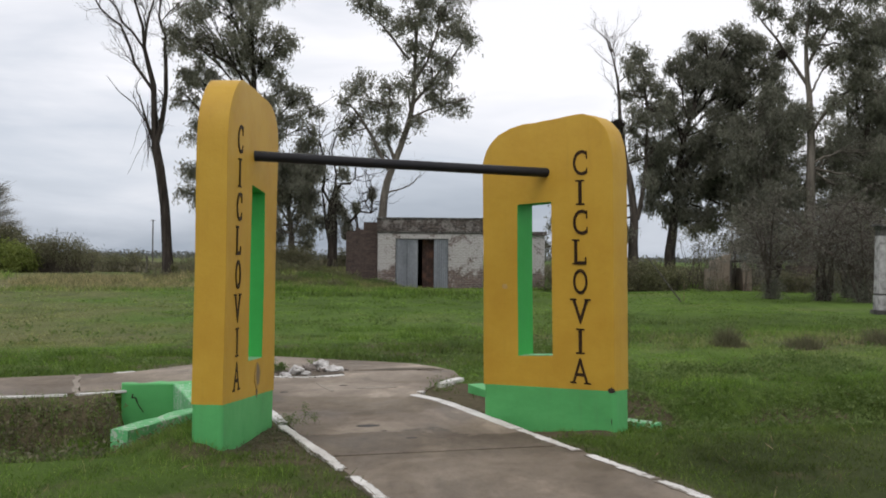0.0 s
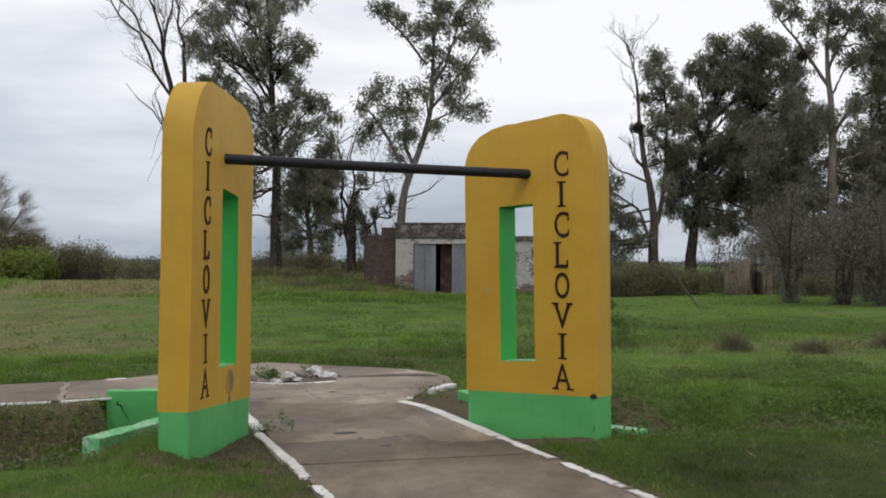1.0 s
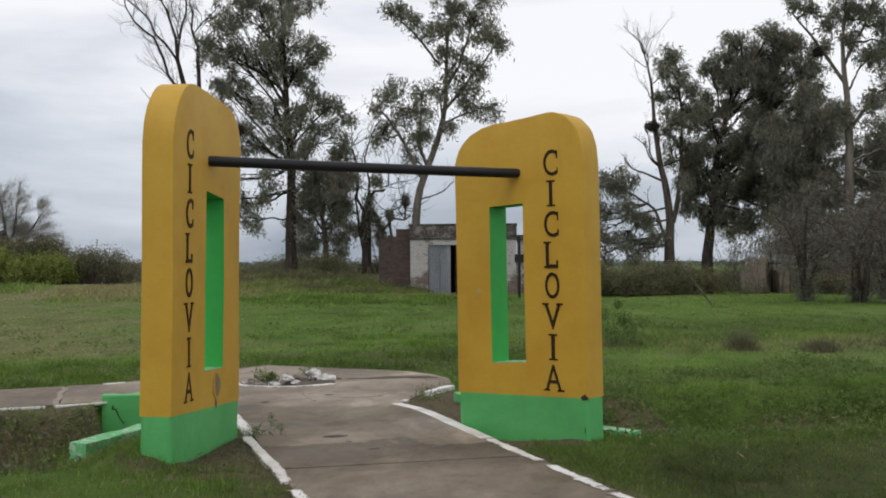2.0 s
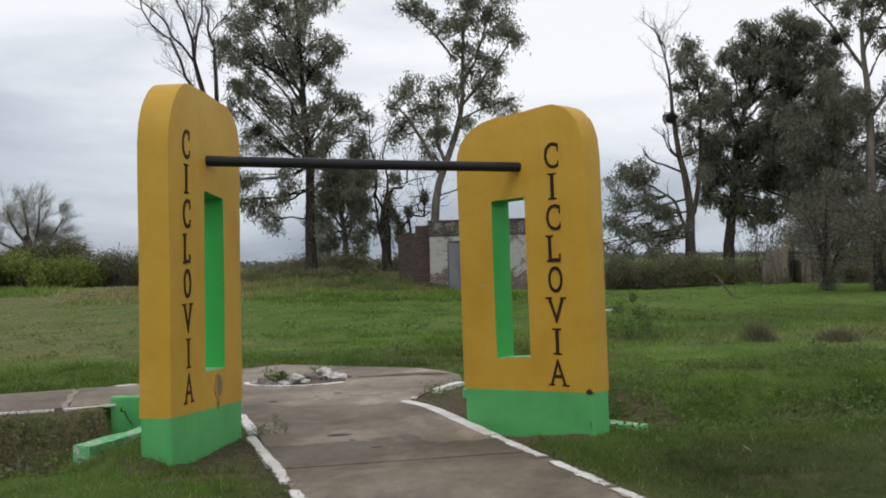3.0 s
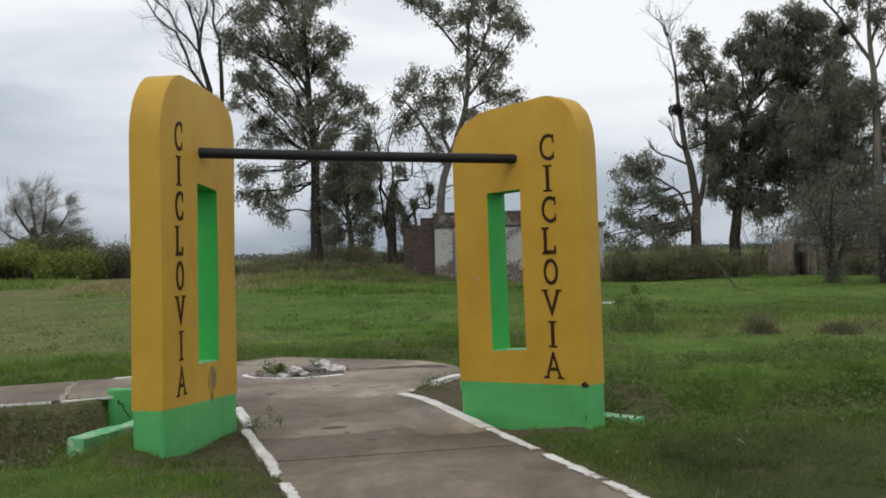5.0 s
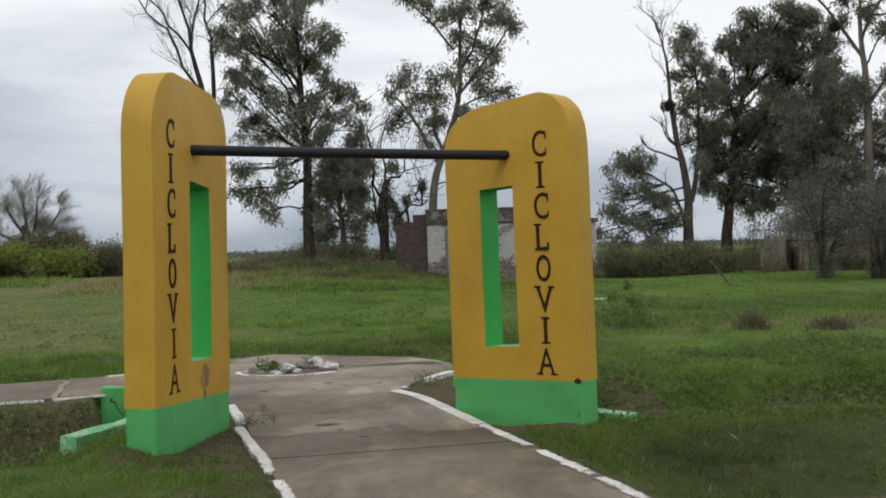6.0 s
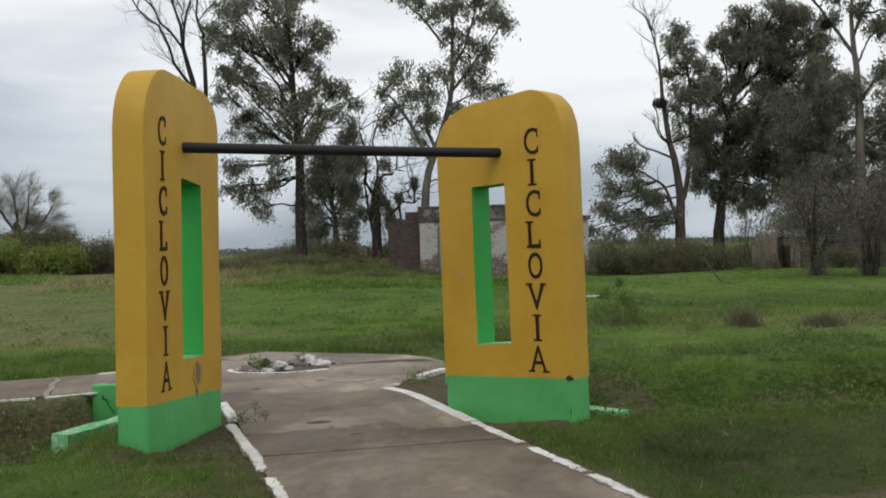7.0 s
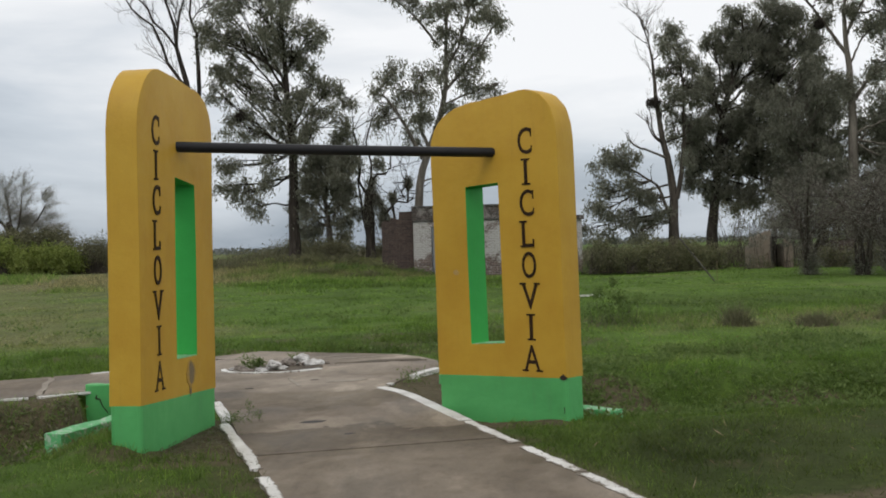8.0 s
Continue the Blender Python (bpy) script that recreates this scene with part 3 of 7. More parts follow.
def build_ground():
    us, vs = spaced(5.0, 19.0, 0.11, 3500.0), spaced(-5.0, 11.0, 0.13, 3500.0)
    U, V = np.meshgrid(us, vs, indexing="ij")
    X, Y = xy(U, V)
    Z = ground_height(X, Y)
    n, m = U.shape
    i, j = np.meshgrid(np.arange(n - 1), np.arange(m - 1), indexing="ij")
    f = np.stack([i * m + j, (i + 1) * m + j, (i + 1) * m + j + 1, i * m + j + 1], -1).reshape(-1, 4)
    ob = mesh_np("ground", np.stack([X, Y, Z], -1).reshape(-1, 3), f, M_GROUND, smooth=True)
    tagged(ob, "flat mown grass field with worn bare soil and a shallow ditch", "ground", kind="structure")
    paint(ob, "soil", soil_amount(U, V))
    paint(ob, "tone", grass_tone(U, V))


def soil_amount(u, v):
    """How bare the ground is: trodden edges of the path, round the pylons, the ditch banks."""
    s = np.full(np.shape(u), 0.06)
    s = np.maximum(s, 0.72 * near_rect(u, v, 9.5, 10.6, 1.35, 1.9, 0.45))
    s = np.maximum(s, 0.80 * near_rect(u, v, 9.3, 13.2, 3.8, 4.5, 0.35))
    s = np.maximum(s, 0.40 * near_rect(u, v, 5.6, 10.5, 3.85, 3.98, 0.30))
    s = np.maximum(s, 0.42 * near_rect(u, v, 5.6, 9.6, 1.65, 1.9, 0.35))
    s = np.maximum(s, 0.62 * near_rect(u, v, 5.6, 5.85, -9, 20, 0.55))
    bank = ditch_depth(u, v)
    x, y = xy(u, v)
    bare = np.clip(0.5 + 0.9 * lumps(x * 1.2 + 2, y * 0.9), 0, 1)
    s = np.maximum(s, np.where(v < 3, 0.34 + 0.30 * bare, 0.22 + 0.50 * bare) * smooth01(bank * 3.2))
    s = np.maximum(s, 0.80 * near_rect(u, v, 10.9, 12.2, 4.7, 6.2, 0.8))
    s = np.maximum(s, 0.75 * near_rect(u, v, 12.7, 13.2, -9, 1.0, 0.35))
    s = np.maximum(s, 0.66 * near_rect(u, v, 8.6, 9.5, 1.1, 1.75, 0.35))
    s = np.maximum(s, 0.46 * near_rect(u, v, 8.85, 9.25, 0.78, 0.95, 0.26))
    worn = np.clip(0.25 + 0.36 * lumps(x * 1.6 + 5, y * 1.2 + 1), 0, 0.48)
    s = np.maximum(s, worn * (0.7 * near_rect(u, v, 5.6, 7.9, 4.0, 30, 0.7) + near_rect(u, v, 5.6, 9.0, -9, 1.8, 0.7)))
    s = np.maximum(s, 1.1 * worn * near_rect(u, v, 16.2, 19.8, -3, 8, 1.2))
    return s


def slab_bm(loop, z0, z1):
    bm = bmesh.new()
    top = [bm.verts.new((*xy(u, v), z1)) for u, v in loop]
    low = [bm.verts.new((*xy(u, v), z0)) for u, v in loop]
    bm.faces.new(top)
    bm.faces.new(list(reversed(low)))
    for k in range(len(loop)):
        q = (k + 1) % len(loop)
        bm.faces.new([top[k], low[k], low[q], top[q]])
    return bm


def build_road():
    bm = slab_bm([(5.64, -400), (5.64, 1.6), (5.60, 4.2), (5.66, 9), (5.62, 400), (-2.6, 400), (-2.6, -400)], -0.30, -0.012)
    tagged(part("road", bm, M_ASPHALT), "grey worn asphalt road beside a grass verge", "road", kind="structure")


def between(loop, u0, u1):
    """The part of a loop with u0 <= u <= u1."""
    for lim, keep in ((u0, 1), (u1, -1)):
        out = []
        for (a, b), (c, d) in zip(loop, loop[1:] + loop[:1]):
            if keep * (a - lim) >= 0:
                out.append((a, b))
            if (a - lim) * (c - lim) < 0:
                out.append((lim, b + (d - b) * (lim - a) / (c - a)))
        loop = out
    return loop


def build_path():
    path = thing("path", pose(0, 0, 0), "weathered grey concrete cycle path with damp stains", "path", kind="structure")
    cuts = [5.62, 8.66, 11.45]
    for a, b in zip(cuts[:-1], cuts[1:]):
        part("slab", slab_bm(between(OUTLINE, a + 0.009, b - 0.009), -0.14, 0.0 if a < 6 else 0.004), M_CONCRETE, path)
    branch_v = 0.09
    junction = between(OUTLINE, 11.459, 30.0)

    def by_v(loop, v0, v1):
        return [(q, p) for p, q in between([(b, a) for a, b in loop], v0, v1)]

    part("slab", slab_bm(by_v(junction, branch_v + 0.012, 60), -0.14, 0.002), M_CONCRETE, path)
    part("slab", slab_bm(by_v(junction, -7.5, branch_v - 0.012), -0.14, 0.0), M_CONCRETE, path)
    part("slab", slab_bm(by_v(junction, -60, -7.52), -0.14, 0.003), M_CONCRETE, path)
    # filled crack across the branch
    rng = np.random.default_rng(5)
    us = np.linspace(13.36, 15.2, 12)
    off = rng.normal(0, 0.03, 12).cumsum() * 0.6
    bm = slab_bm([(u, branch_v + o - 0.035) for u, o in zip(us, off)] + [(u, branch_v + o + 0.035) for u, o in zip(us[::-1], off[::-1])], -0.05, 0.008)
    part("joint_filler", bm, M_SCUFF, path, "pale mortar filling in the joint")
    # dirt washed over the concrete
    for u, v, ru, rv, sd in ((15.15, 4.25, 0.16, 0.50, 1), (16.6, 2.0, 0.10, 0.30, 3), (15.0, 4.70, 0.10, 0.20, 4)):
        rr = np.random.default_rng(sd)
        loop = [(u + ru * math.sin(a) * rr.uniform(0.5, 1.2), v + rv * math.cos(a) * rr.uniform(0.5, 1.2)) for a in np.linspace(0, 6.283, 23)[:-1]]
        part("dirt_patch", slab_bm(loop, -0.01, 0.007), M_DIRT, path, "brown dirt washed over the concrete")
    # pale scuffs
    for u, v, ru, rv, sd in ((13.25, 2.85, 0.62, 0.035, 6), (16.1, 3.5, 0.06, 0.5, 7), (15.75, 4.1, 0.05, 0.6, 8), (13.1, 3.45, 0.10, 0.28, 9), (16.5, 2.6, 0.12, 0.3, 10)):
        rr = np.random.default_rng(sd)
        loop = [(u + ru * math.sin(a) * rr.uniform(0.5, 1.1), v + rv * math.cos(a) * rr.uniform(0.5, 1.1)) for a in np.linspace(0, 6.283, 19)[:-1]]
        part("scuff", slab_bm(loop, -0.01, 0.0065), M_SCUFF, path, "pale worn scuff on the concrete")
    # pits in the surface
    for u, v, r in ((10.14, 2.57, 0.115), (9.80, 2.63, 0.03), (9.36, 2.75, 0.05), (13.4, 3.1, 0.05), (12.9, 2.3, 0.05)):
        rr = np.random.default_rng(int(u * 100))
        loop = [(u + r * 0.55 * math.sin(a) * rr.uniform(0.7, 1.2), v + r * math.cos(a) * rr.uniform(0.75, 1.2)) for a in np.linspace(0, 6.283, 15)[:-1]]
        part("pit", slab_bm(loop, -0.01, 0.0055), M_PIT, path, "dark worn pit in the concrete")


def strip(name, pts, width, z0, z1, mat, label, category, seed, rough=0.007, worn=0.55):
    """A painted edging strip along points in path coordinates; its paint wears at the rims and ends."""
    rng = np.random.default_rng(seed)
    P = np.array(pts, float)
    seg = np.r_[0, np.cumsum(np.hypot(*np.diff(P, axis=0).T))]
    t = np.arange(0, seg[-1] + 0.015, 0.03)
    c = np.stack([np.interp(t, seg, P[:, 0]), np.interp(t, seg, P[:, 1])], 1)
    d = np.gradient(c, axis=0)
    d /= np.linalg.norm(d, axis=1)[:, None]
    nrm = np.stack([-d[:, 1], d[:, 0]], 1)
    soft = lambda k: np.convolve(rng.normal(0, 1, len(t) + 80), np.hanning(k) / math.sqrt(0.375 * k), "same")[40:-40]
    rim = [np.maximum(width / 2 + rough * (0.35 * soft(31) + 0.45 * soft(5)), width * 0.2) for _ in "ab"]
    end = np.minimum(t, t[-1] - t)
    across = [-1.0, -0.86, -0.5, 0.0, 0.5, 0.86, 1.0]
    bm = bmesh.new()
    rows, wear = [], []
    for k in range(len(t)):
        row = []
        for a in [-1.0] + across + [1.0]:
            p = c[k] + nrm[k] * a * rim[0 if a > 0 else 1][k]
            row.append([*xy(*p), z1 - 0.004 * a ** 4 + 0.002 * math.sin(t[k] * 9 + a + seed)])
        row[0][2] = row[-1][2] = z0
        rows.append([bm.verts.new(q) for q in row])
        wear += [worn * max(abs(a) ** 4, 1 - end[k] / 0.05) + 0.9 * max(0, worn - 0.8) for a in [-1.0] + across + [1.0]]
    for r, q in zip(rows[:-1], rows[1:]):
        for j in range(len(r) - 1):
            bm.faces.new([r[j], r[j + 1], q[j + 1], q[j]])
    bm.faces.new(rows[0])
    bm.faces.new(list(reversed(rows[-1])))
    ob = part(name, bm, mat)
    paint(ob, "wear", wear)
    return tagged(ob, label, category, group="painted path edging")


def build_edging():
    lab = "worn white painted concrete edging along the cycle path"
    S = lambda pts, w, seed, z=0.009, rough=0.006, worn=0.5, low=-0.05: strip("path_edging", pts, w, low, z, M_EDGING, lab, "edging", seed, rough, worn)
    S([(5.75, 3.90), (6.45, 3.89), (7.1, 3.885)], 0.095, 11, 0.009, 0.017, 1.1)
    S([(7.14, 3.88), (7.7, 3.87), (8.18, 3.86)], 0.092, 12, 0.009, 0.017, 1.05)
    S([(8.36, 3.85), (9.0, 3.84), (9.6, 3.825)], 0.105, 1, 0.009, 0.013, 0.95)
    S([(9.61, 3.825), (10.2, 3.815), (11.35, 3.80), (11.9, 3.765), (12.28, 3.66)], 0.125, 15, 0.010, 0.003, 0.12)
    S([(12.48, 3.78), (12.62, 3.86)], 0.07, 2)
    S([(13.02, 4.20), (13.30, 4.37), (13.66, 4.68)], 0.10, 3, 0.035, 0.006, 0.3)
    S([(5.8, 1.83), (6.4, 1.84), (6.9, 1.84)], 0.12, 14)
    S([(7.02, 1.87), (7.4, 1.87), (7.84, 1.855)], 0.085, 4, 0.009, 0.012, 0.9)
    S([(8.12, 1.85), (8.6, 1.85), (9.4, 1.84), (10.34, 1.81)], 0.092, 5, 0.010, 0.009, 0.6)
    S([(10.50, 1.86), (11.0, 1.87), (11.9, 1.86)], 0.095, 6, 0.010, 0.004, 0.2)
    S([(13.49, 0.59), (13.36, 0.30), (13.27, 0.06)], 0.075, 9, 0.008, 0.005, 0.2, -0.016)
    S([(13.25, -0.04), (13.24, -0.35), (13.22, -1.1), (13.2, -3.0), (13.15, -5.5)], 0.07, 7, 0.008, 0.005, 0.2, -0.016)
    S([(15.66, 0.80), (15.52, 0.56)], 0.10, 10, 0.010, 0.005, 0.2)


def build_flower_bed():
    """A half-round bed in the junction with whitewashed stones."""
    arc = [(15.0 - 0.62 * math.sin(a), 2.88 - 0.69 * math.cos(a)) for a in np.linspace(-0.12, 2.36, 17)]
    strip("bed_edging", arc, 0.075, -0.05, 0.016, M_EDGING, "curved white painted rim of a small stone bed", "edging", 21, 0.007)
    bm = slab_bm([(15.0 - 0.57 * math.sin(a), 2.88 - 0.64 * math.cos(a)) for a in np.linspace(0, 2.6, 12)] + [(15.2, 3.5), (15.42, 3.2), (15.45, 2.7), (15.3, 2.35)], -0.05, 0.010)
    tagged(part("bed_soil", bm, M_DIRT), "bare brown soil filling of the stone bed", "soil", kind="structure")
    spots = [(14.74, 2.42, 0.135, 0.075, 1), (14.62, 2.63, 0.10, 0.045, 0), (14.70, 2.78, 0.115, 0.135, 0), (14.62, 2.90, 0.06, 0.06, 0), (15.10, 3.02, 0.125, 0.10, 1), (15.22, 2.86, 0.08, 0.06, 1),
             (15.28, 3.26, 0.11, 0.12, 0), (15.12, 3.38, 0.17, 0.065, 0), (15.02, 3.20, 0.06, 0.05, 1), (15.18, 3.56, 0.05, 0.035, 1), (14.98, 2.34, 0.06, 0.04, 0)]
    for k, (u, v, r, h, bare) in enumerate(spots):
        r *= 1.35
        bm = bmesh.new()
        bmesh.ops.create_icosphere(bm, subdivisions=4, radius=1.0)
        rr = np.random.default_rng(300 + k)
        cuts = rr.normal(size=(12, 3))
        cuts /= np.linalg.norm(cuts, axis=1)[:, None]
        lim = rr.uniform(0.42, 0.85, 12)
        for w in bm.verts:
            c = w.co.copy()
            for q, lm in zip(cuts, lim):
                over = c.dot(Vector(q)) - lm
                if over > 0:
                    c -= Vector(q) * over
            c *= 1 + 0.20 * noise.noise(c * 2.6 + Vector((k * 3.1, k, 0))) + 0.10 * noise.noise(c * 7.0 + Vector((0, k, 5))) + 0.05 * noise.noise(c * 18.0)
            w.co = Vector((c.x * r, c.y * r * 0.75, max(c.z, -0.45) * h))
        ob = part("stone", bm, M_BARESTONE if bare else M_STONE, smooth=False)
        ob.matrix_world = Matrix.Translation((*xy(u, v), h * 0.40)) @ pose(0, 0, 0, 0, 0, k * 57)
        tagged(ob, "rough bare brownish stone in the small bed" if bare else "rough chipped whitewashed stone lying in the small bed", "stone", group="stones in the bed")


# ---- gateway pylons ----
def pylon_profile(w, top, drop, seed):
    """Outline of the upper part, from the road end to the far end, along s and z."""
    rng = np.random.default_rng(seed)
    pts = []
    a0, b0, a1, b1 = 0.40, 0.47, (0.50 if seed == 1 else 0.62), (0.40 if seed == 1 else 0.44)
    if seed == 1:
        a0, b0 = 0.44, 0.51
    bulge = 1.0 if seed == 1 else 0.85
    for k in np.linspace(0, math.pi / 2, 12):
        pts.append((a0 * (1 - math.cos(k) ** bulge if k < 1.57 else 1.0), top - b0 + b0 * math.sin(k) ** bulge))
    for q in (0.25, 0.5, 0.75):
        pts.append((a0 + (w - a0 - a1) * q, top - drop * (q * q if seed == 1 else q)))
    for k in np.linspace(0, math.pi / 2, 12):
        pts.append((w - a1 + a1 * math.sin(k) ** 0.9, top - drop - b1 + b1 * math.cos(k) ** 0.9 if k < 1.57 else top - drop - b1))
    return [(s, z + rng.normal(0, 0.004)) for s, z in pts]


def prism(bm, loop, y0, y1, mi=0):
    """Extrudes a closed outline in s and z from y0 to y1."""
    f = [bm.verts.new((s, y0, z)) for s, z in loop]
    b = [bm.verts.new((s, y1, z)) for s, z in loop]
    bm.faces.new(f)
    bm.faces.new(list(reversed(b)))
    for k in range(len(loop)):
        q = (k + 1) % len(loop)
        bm.faces.new([f[k], b[k], b[q], f[q]]).material_index = mi


def pylon_body(w, hg, top, drop, win, thick, seed, fall):
    """Body with a window through it: ring of faces front and back, rim and reveal, edges rounded."""
    s1, s2, z1, z2 = win
    tilt = {hg: fall[0], z1: fall[1], (z1 + z2) / 2: 0.0, z2: fall[2]}
    prof = pylon_profile(w, top, drop, seed)
    bm = bmesh.new()

    def V(s, y, z):
        return bm.verts.new((s, y, z))

    top_at = lambda s: float(np.interp(s, [p[0] for p in prof], [p[1] for p in prof]))
    cols = sorted(set([0.0, w, s1, s2] + list(np.linspace(0, s1, 5)) + list(np.linspace(s2, w, 4)) + [(s1 + s2) / 2] + [round(p[0], 4) for p in prof]))
    cols = [c for k, c in enumerate(cols) if k == 0 or c - cols[k - 1] > 0.008 or c in (s1, s2, w)]
    levels = [hg, z1, (z1 + z2) / 2, z2]
    grid = {}
    for side, y in (("f", 0.0), ("b", thick)):
        for c in cols:
            for z in levels + ["t"]:
                zz = top_at(c) if z == "t" else z + tilt[z] * c
                grid[side, c, z] = V(c, y + 0.004 * math.sin(c * 5 + zz * 3 + seed), zz)
    lv = levels + ["t"]
    for side in "fb":
        for a, b in zip(cols[:-1], cols[1:]):
            for p, q in zip(lv[:-1], lv[1:]):
                if s1 <= a < s2 and p in (z1, (z1 + z2) / 2):
                    continue
                quad = [grid[side, a, p], grid[side, b, p], grid[side, b, q], grid[side, a, q]]
                bm.faces.new(quad if side == "f" else list(reversed(quad)))
    for a, b in zip(cols[:-1], cols[1:]):
        bm.faces.new([grid["f", a, "t"], grid["f", b, "t"], grid["b", b, "t"], grid["b", a, "t"]])
        bm.faces.new([grid["f", a, hg], grid["b", a, hg], grid["b", b, hg], grid["f", b, hg]])
        if s1 <= a < s2:
            for z in (z1, z2):
                bm.faces.new([grid["f", a, z], grid["f", b, z], grid["b", b, z], grid["b", a, z]]).material_index = 1
    for c in (0.0, w):
        for p, q in zip(lv[:-1], lv[1:]):
            bm.faces.new([grid["f", c, p], grid["f", c, q], grid["b", c, q], grid["b", c, p]])
    for c in (s1, s2):
        for p, q in ((z1, (z1 + z2) / 2), ((z1 + z2) / 2, z2)):
            bm.faces.new([grid["f", c, p], grid["f", c, q], grid["b", c, q], grid["b", c, p]]).material_index = 1
    bmesh.ops.recalc_face_normals(bm, faces=bm.faces)
    bm.normal_update()
    edge = [e for e in bm.edges if len(e.link_faces) == 2 and e.calc_face_angle(0) > 0.9 and not all(abs(v.co.z - hg - fall[0] * v.co.x) < 1e-3 for v in e.verts)
            and not (any(f.material_index for f in e.link_faces))]
    bmesh.ops.bevel(bm, geom=edge, offset=0.040, segments=3, affect="EDGES", profile=0.5, clamp_overlap=True)
    return bm


def letter_bm(ch, wide, high, depth):
    """One letter of the built-in font, narrowed, with slab serifs at its stroke ends."""
    cu = bpy.data.curves.new("letter_shape", "FONT")
    cu.body, cu.size, cu.extrude = ch, 1.0, 0.5
    cu.resolution_u = 4
    tmp = new("letter_shape", cu)
    bpy.context.view_layer.update()
    me = bpy.data.meshes.new_from_object(tmp.evaluated_get(bpy.context.evaluated_depsgraph_get()))
    bpy.data.objects.remove(tmp)
    bpy.data.curves.remove(cu)
    bm = bmesh.new()
    bm.from_mesh(me)
    bpy.data.meshes.remove(me)
    xs, ys = [v.co.x for v in bm.verts], [v.co.y for v in bm.verts]
    x0, x1, y0, y1 = min(xs), max(xs), min(ys), max(ys)
    real = wide * {"I": 0.20, "L": 0.72, "V": 1.0, "A": 1.0}.get(ch, 0.86)
    for v in bm.verts:
        zz = v.co.z
        v.co = Vector(((v.co.x - (x0 + x1) / 2) / (x1 - x0) * real, depth * zz * 2, (v.co.y - y0) / (y1 - y0) * high))
    t = 0.016

    def bar(cx, cz, w, h):
        box(bm, cx - w / 2, cx + w / 2, -depth, depth, cz - h / 2, cz + h / 2)

    top, low = high - t / 2, t / 2
    if ch == "I":
        bar(0, top, wide * 0.52, t), bar(0, low, wide * 0.52, t)
    elif ch == "L":
        bar(-real / 2 + 0.016, top, wide * 0.45, t), bar(-real / 2 + 0.006, low, wide * 0.30, t), bar(real / 2 - 0.006, 0.035, 0.013, 0.07)
    elif ch == "V":
        bar(-real / 2 + 0.012, top, wide * 0.40, t), bar(real / 2 - 0.012, top, wide * 0.36, t)
    elif ch == "A":
        bar(-real / 2 + 0.012, low, wide * 0.38, t), bar(real / 2 - 0.012, low, wide * 0.42, t)
    elif ch == "C":
        bar(real / 2 - 0.006, high * 0.80, 0.012, 0.075), bar(real / 2 - 0.004, high * 0.24, 0.009, 0.03)
    return bm


def pylon(spec):
    """spec: corner, turn of the face, width, lean, window, height and side on which the face looks."""
    x, y, az, w, lx, ly, hg, top, drop, win, lets, flip, seed, fall = spec
    thick = 0.25
    a = radians(az)
    m = Matrix(((math.cos(a), -math.sin(a) * flip, lx, x), (math.sin(a), math.cos(a) * flip, ly, y), (0, 0, 1, 0), (0, 0, 0, 1)))
    ob = thing("gateway_pylon", pose(x, y, 0), "ochre painted masonry pylon with green base and tall window", "pylon", group="pair of gateway pylons")
    inv = Matrix.Translation((-x, -y, 0)) @ m

    def put(p):
        p.data.transform(inv)
        if inv.to_3x3().determinant() < 0:
            p.data.flip_normals()
        return p

    body = part("body", pylon_body(w, hg, top, drop, win, thick, seed, fall), [M_YELLOW, M_REVEAL], ob)
    body.data.polygons.foreach_set("use_smooth", np.ones(len(body.data.polygons), bool))
    body.data.set_sharp_from_angle(angle=0.3)
    put(body)
    bm = bmesh.new()
    g = 0.002
    prism(bm, [(-g, -0.30), (w + g, -0.30), (w + g, hg + fall[0] * w), (-g, hg)], -g, thick + g)
    bm.normal_update()
    es = [e for e in bm.edges if abs(e.verts[0].co.z - e.verts[1].co.z) > 0.2]
    bmesh.ops.bevel(bm, geom=es, offset=0.040, segments=3, affect="EDGES", profile=0.5)
    put(part("base", bm, M_GREEN, ob, "green painted foot of the pylon"))
    bm = bmesh.new()
    s1, s2, z1, z2 = win
    prism(bm, [(s1 + 0.004, z1 + fall[1] * s1 - 0.01), (s2 - 0.004, z1 + fall[1] * s2 - 0.01), (s2 - 0.004, z1 + fall[1] * s2 + 0.007), (s1 + 0.004, z1 + fall[1] * s1 + 0.007)], 0.004, thick - 0.004)
    put(part("sill", bm, M_MINT, ob, "pale worn green sill of the window"))
    (sc, ztop, zlow, lw) = lets
    word = "CICLOVIA"
    pitch = (ztop - zlow - 0.235) / (len(word) - 1)
    for k, ch in enumerate(word):
        bm = letter_bm(ch, lw, 0.235, 0.004)
        q = part("letter", bm, M_LETTER, ob, "dark brown painted serif letter " + ch)
        sx = 1 if flip > 0 else -1
        q.data.transform(Matrix.Translation((sc + (0.012 * k / 7), -0.003, ztop - 0.235 - k * pitch)) @ Matrix.Diagonal((sx, 1, 1, 1)))
        put(q)
    return ob


def blob_patch(parent, put_m, s, z, rs, rz, mat, name, label, seed, proud=0.003):
    rng = np.random.default_rng(seed)
    bm = bmesh.new()
    ring = [bm.verts.new((s + rs * math.cos(t) * rng.uniform(0.75, 1.1), -proud, z + rz * math.sin(t) * rng.uniform(0.7, 1.15))) for t in np.linspace(0, 6.283, 15)[:-1]]
    f = bm.faces.new(ring)
    r = bmesh.ops.extrude_face_region(bm, geom=[f])
    for v in [g for g in r["geom"] if isinstance(g, bmesh.types.BMVert)]:
        v.co.y += 0.016
    ob = part(name, bm, mat, parent, label)
    ob.data.transform(put_m)


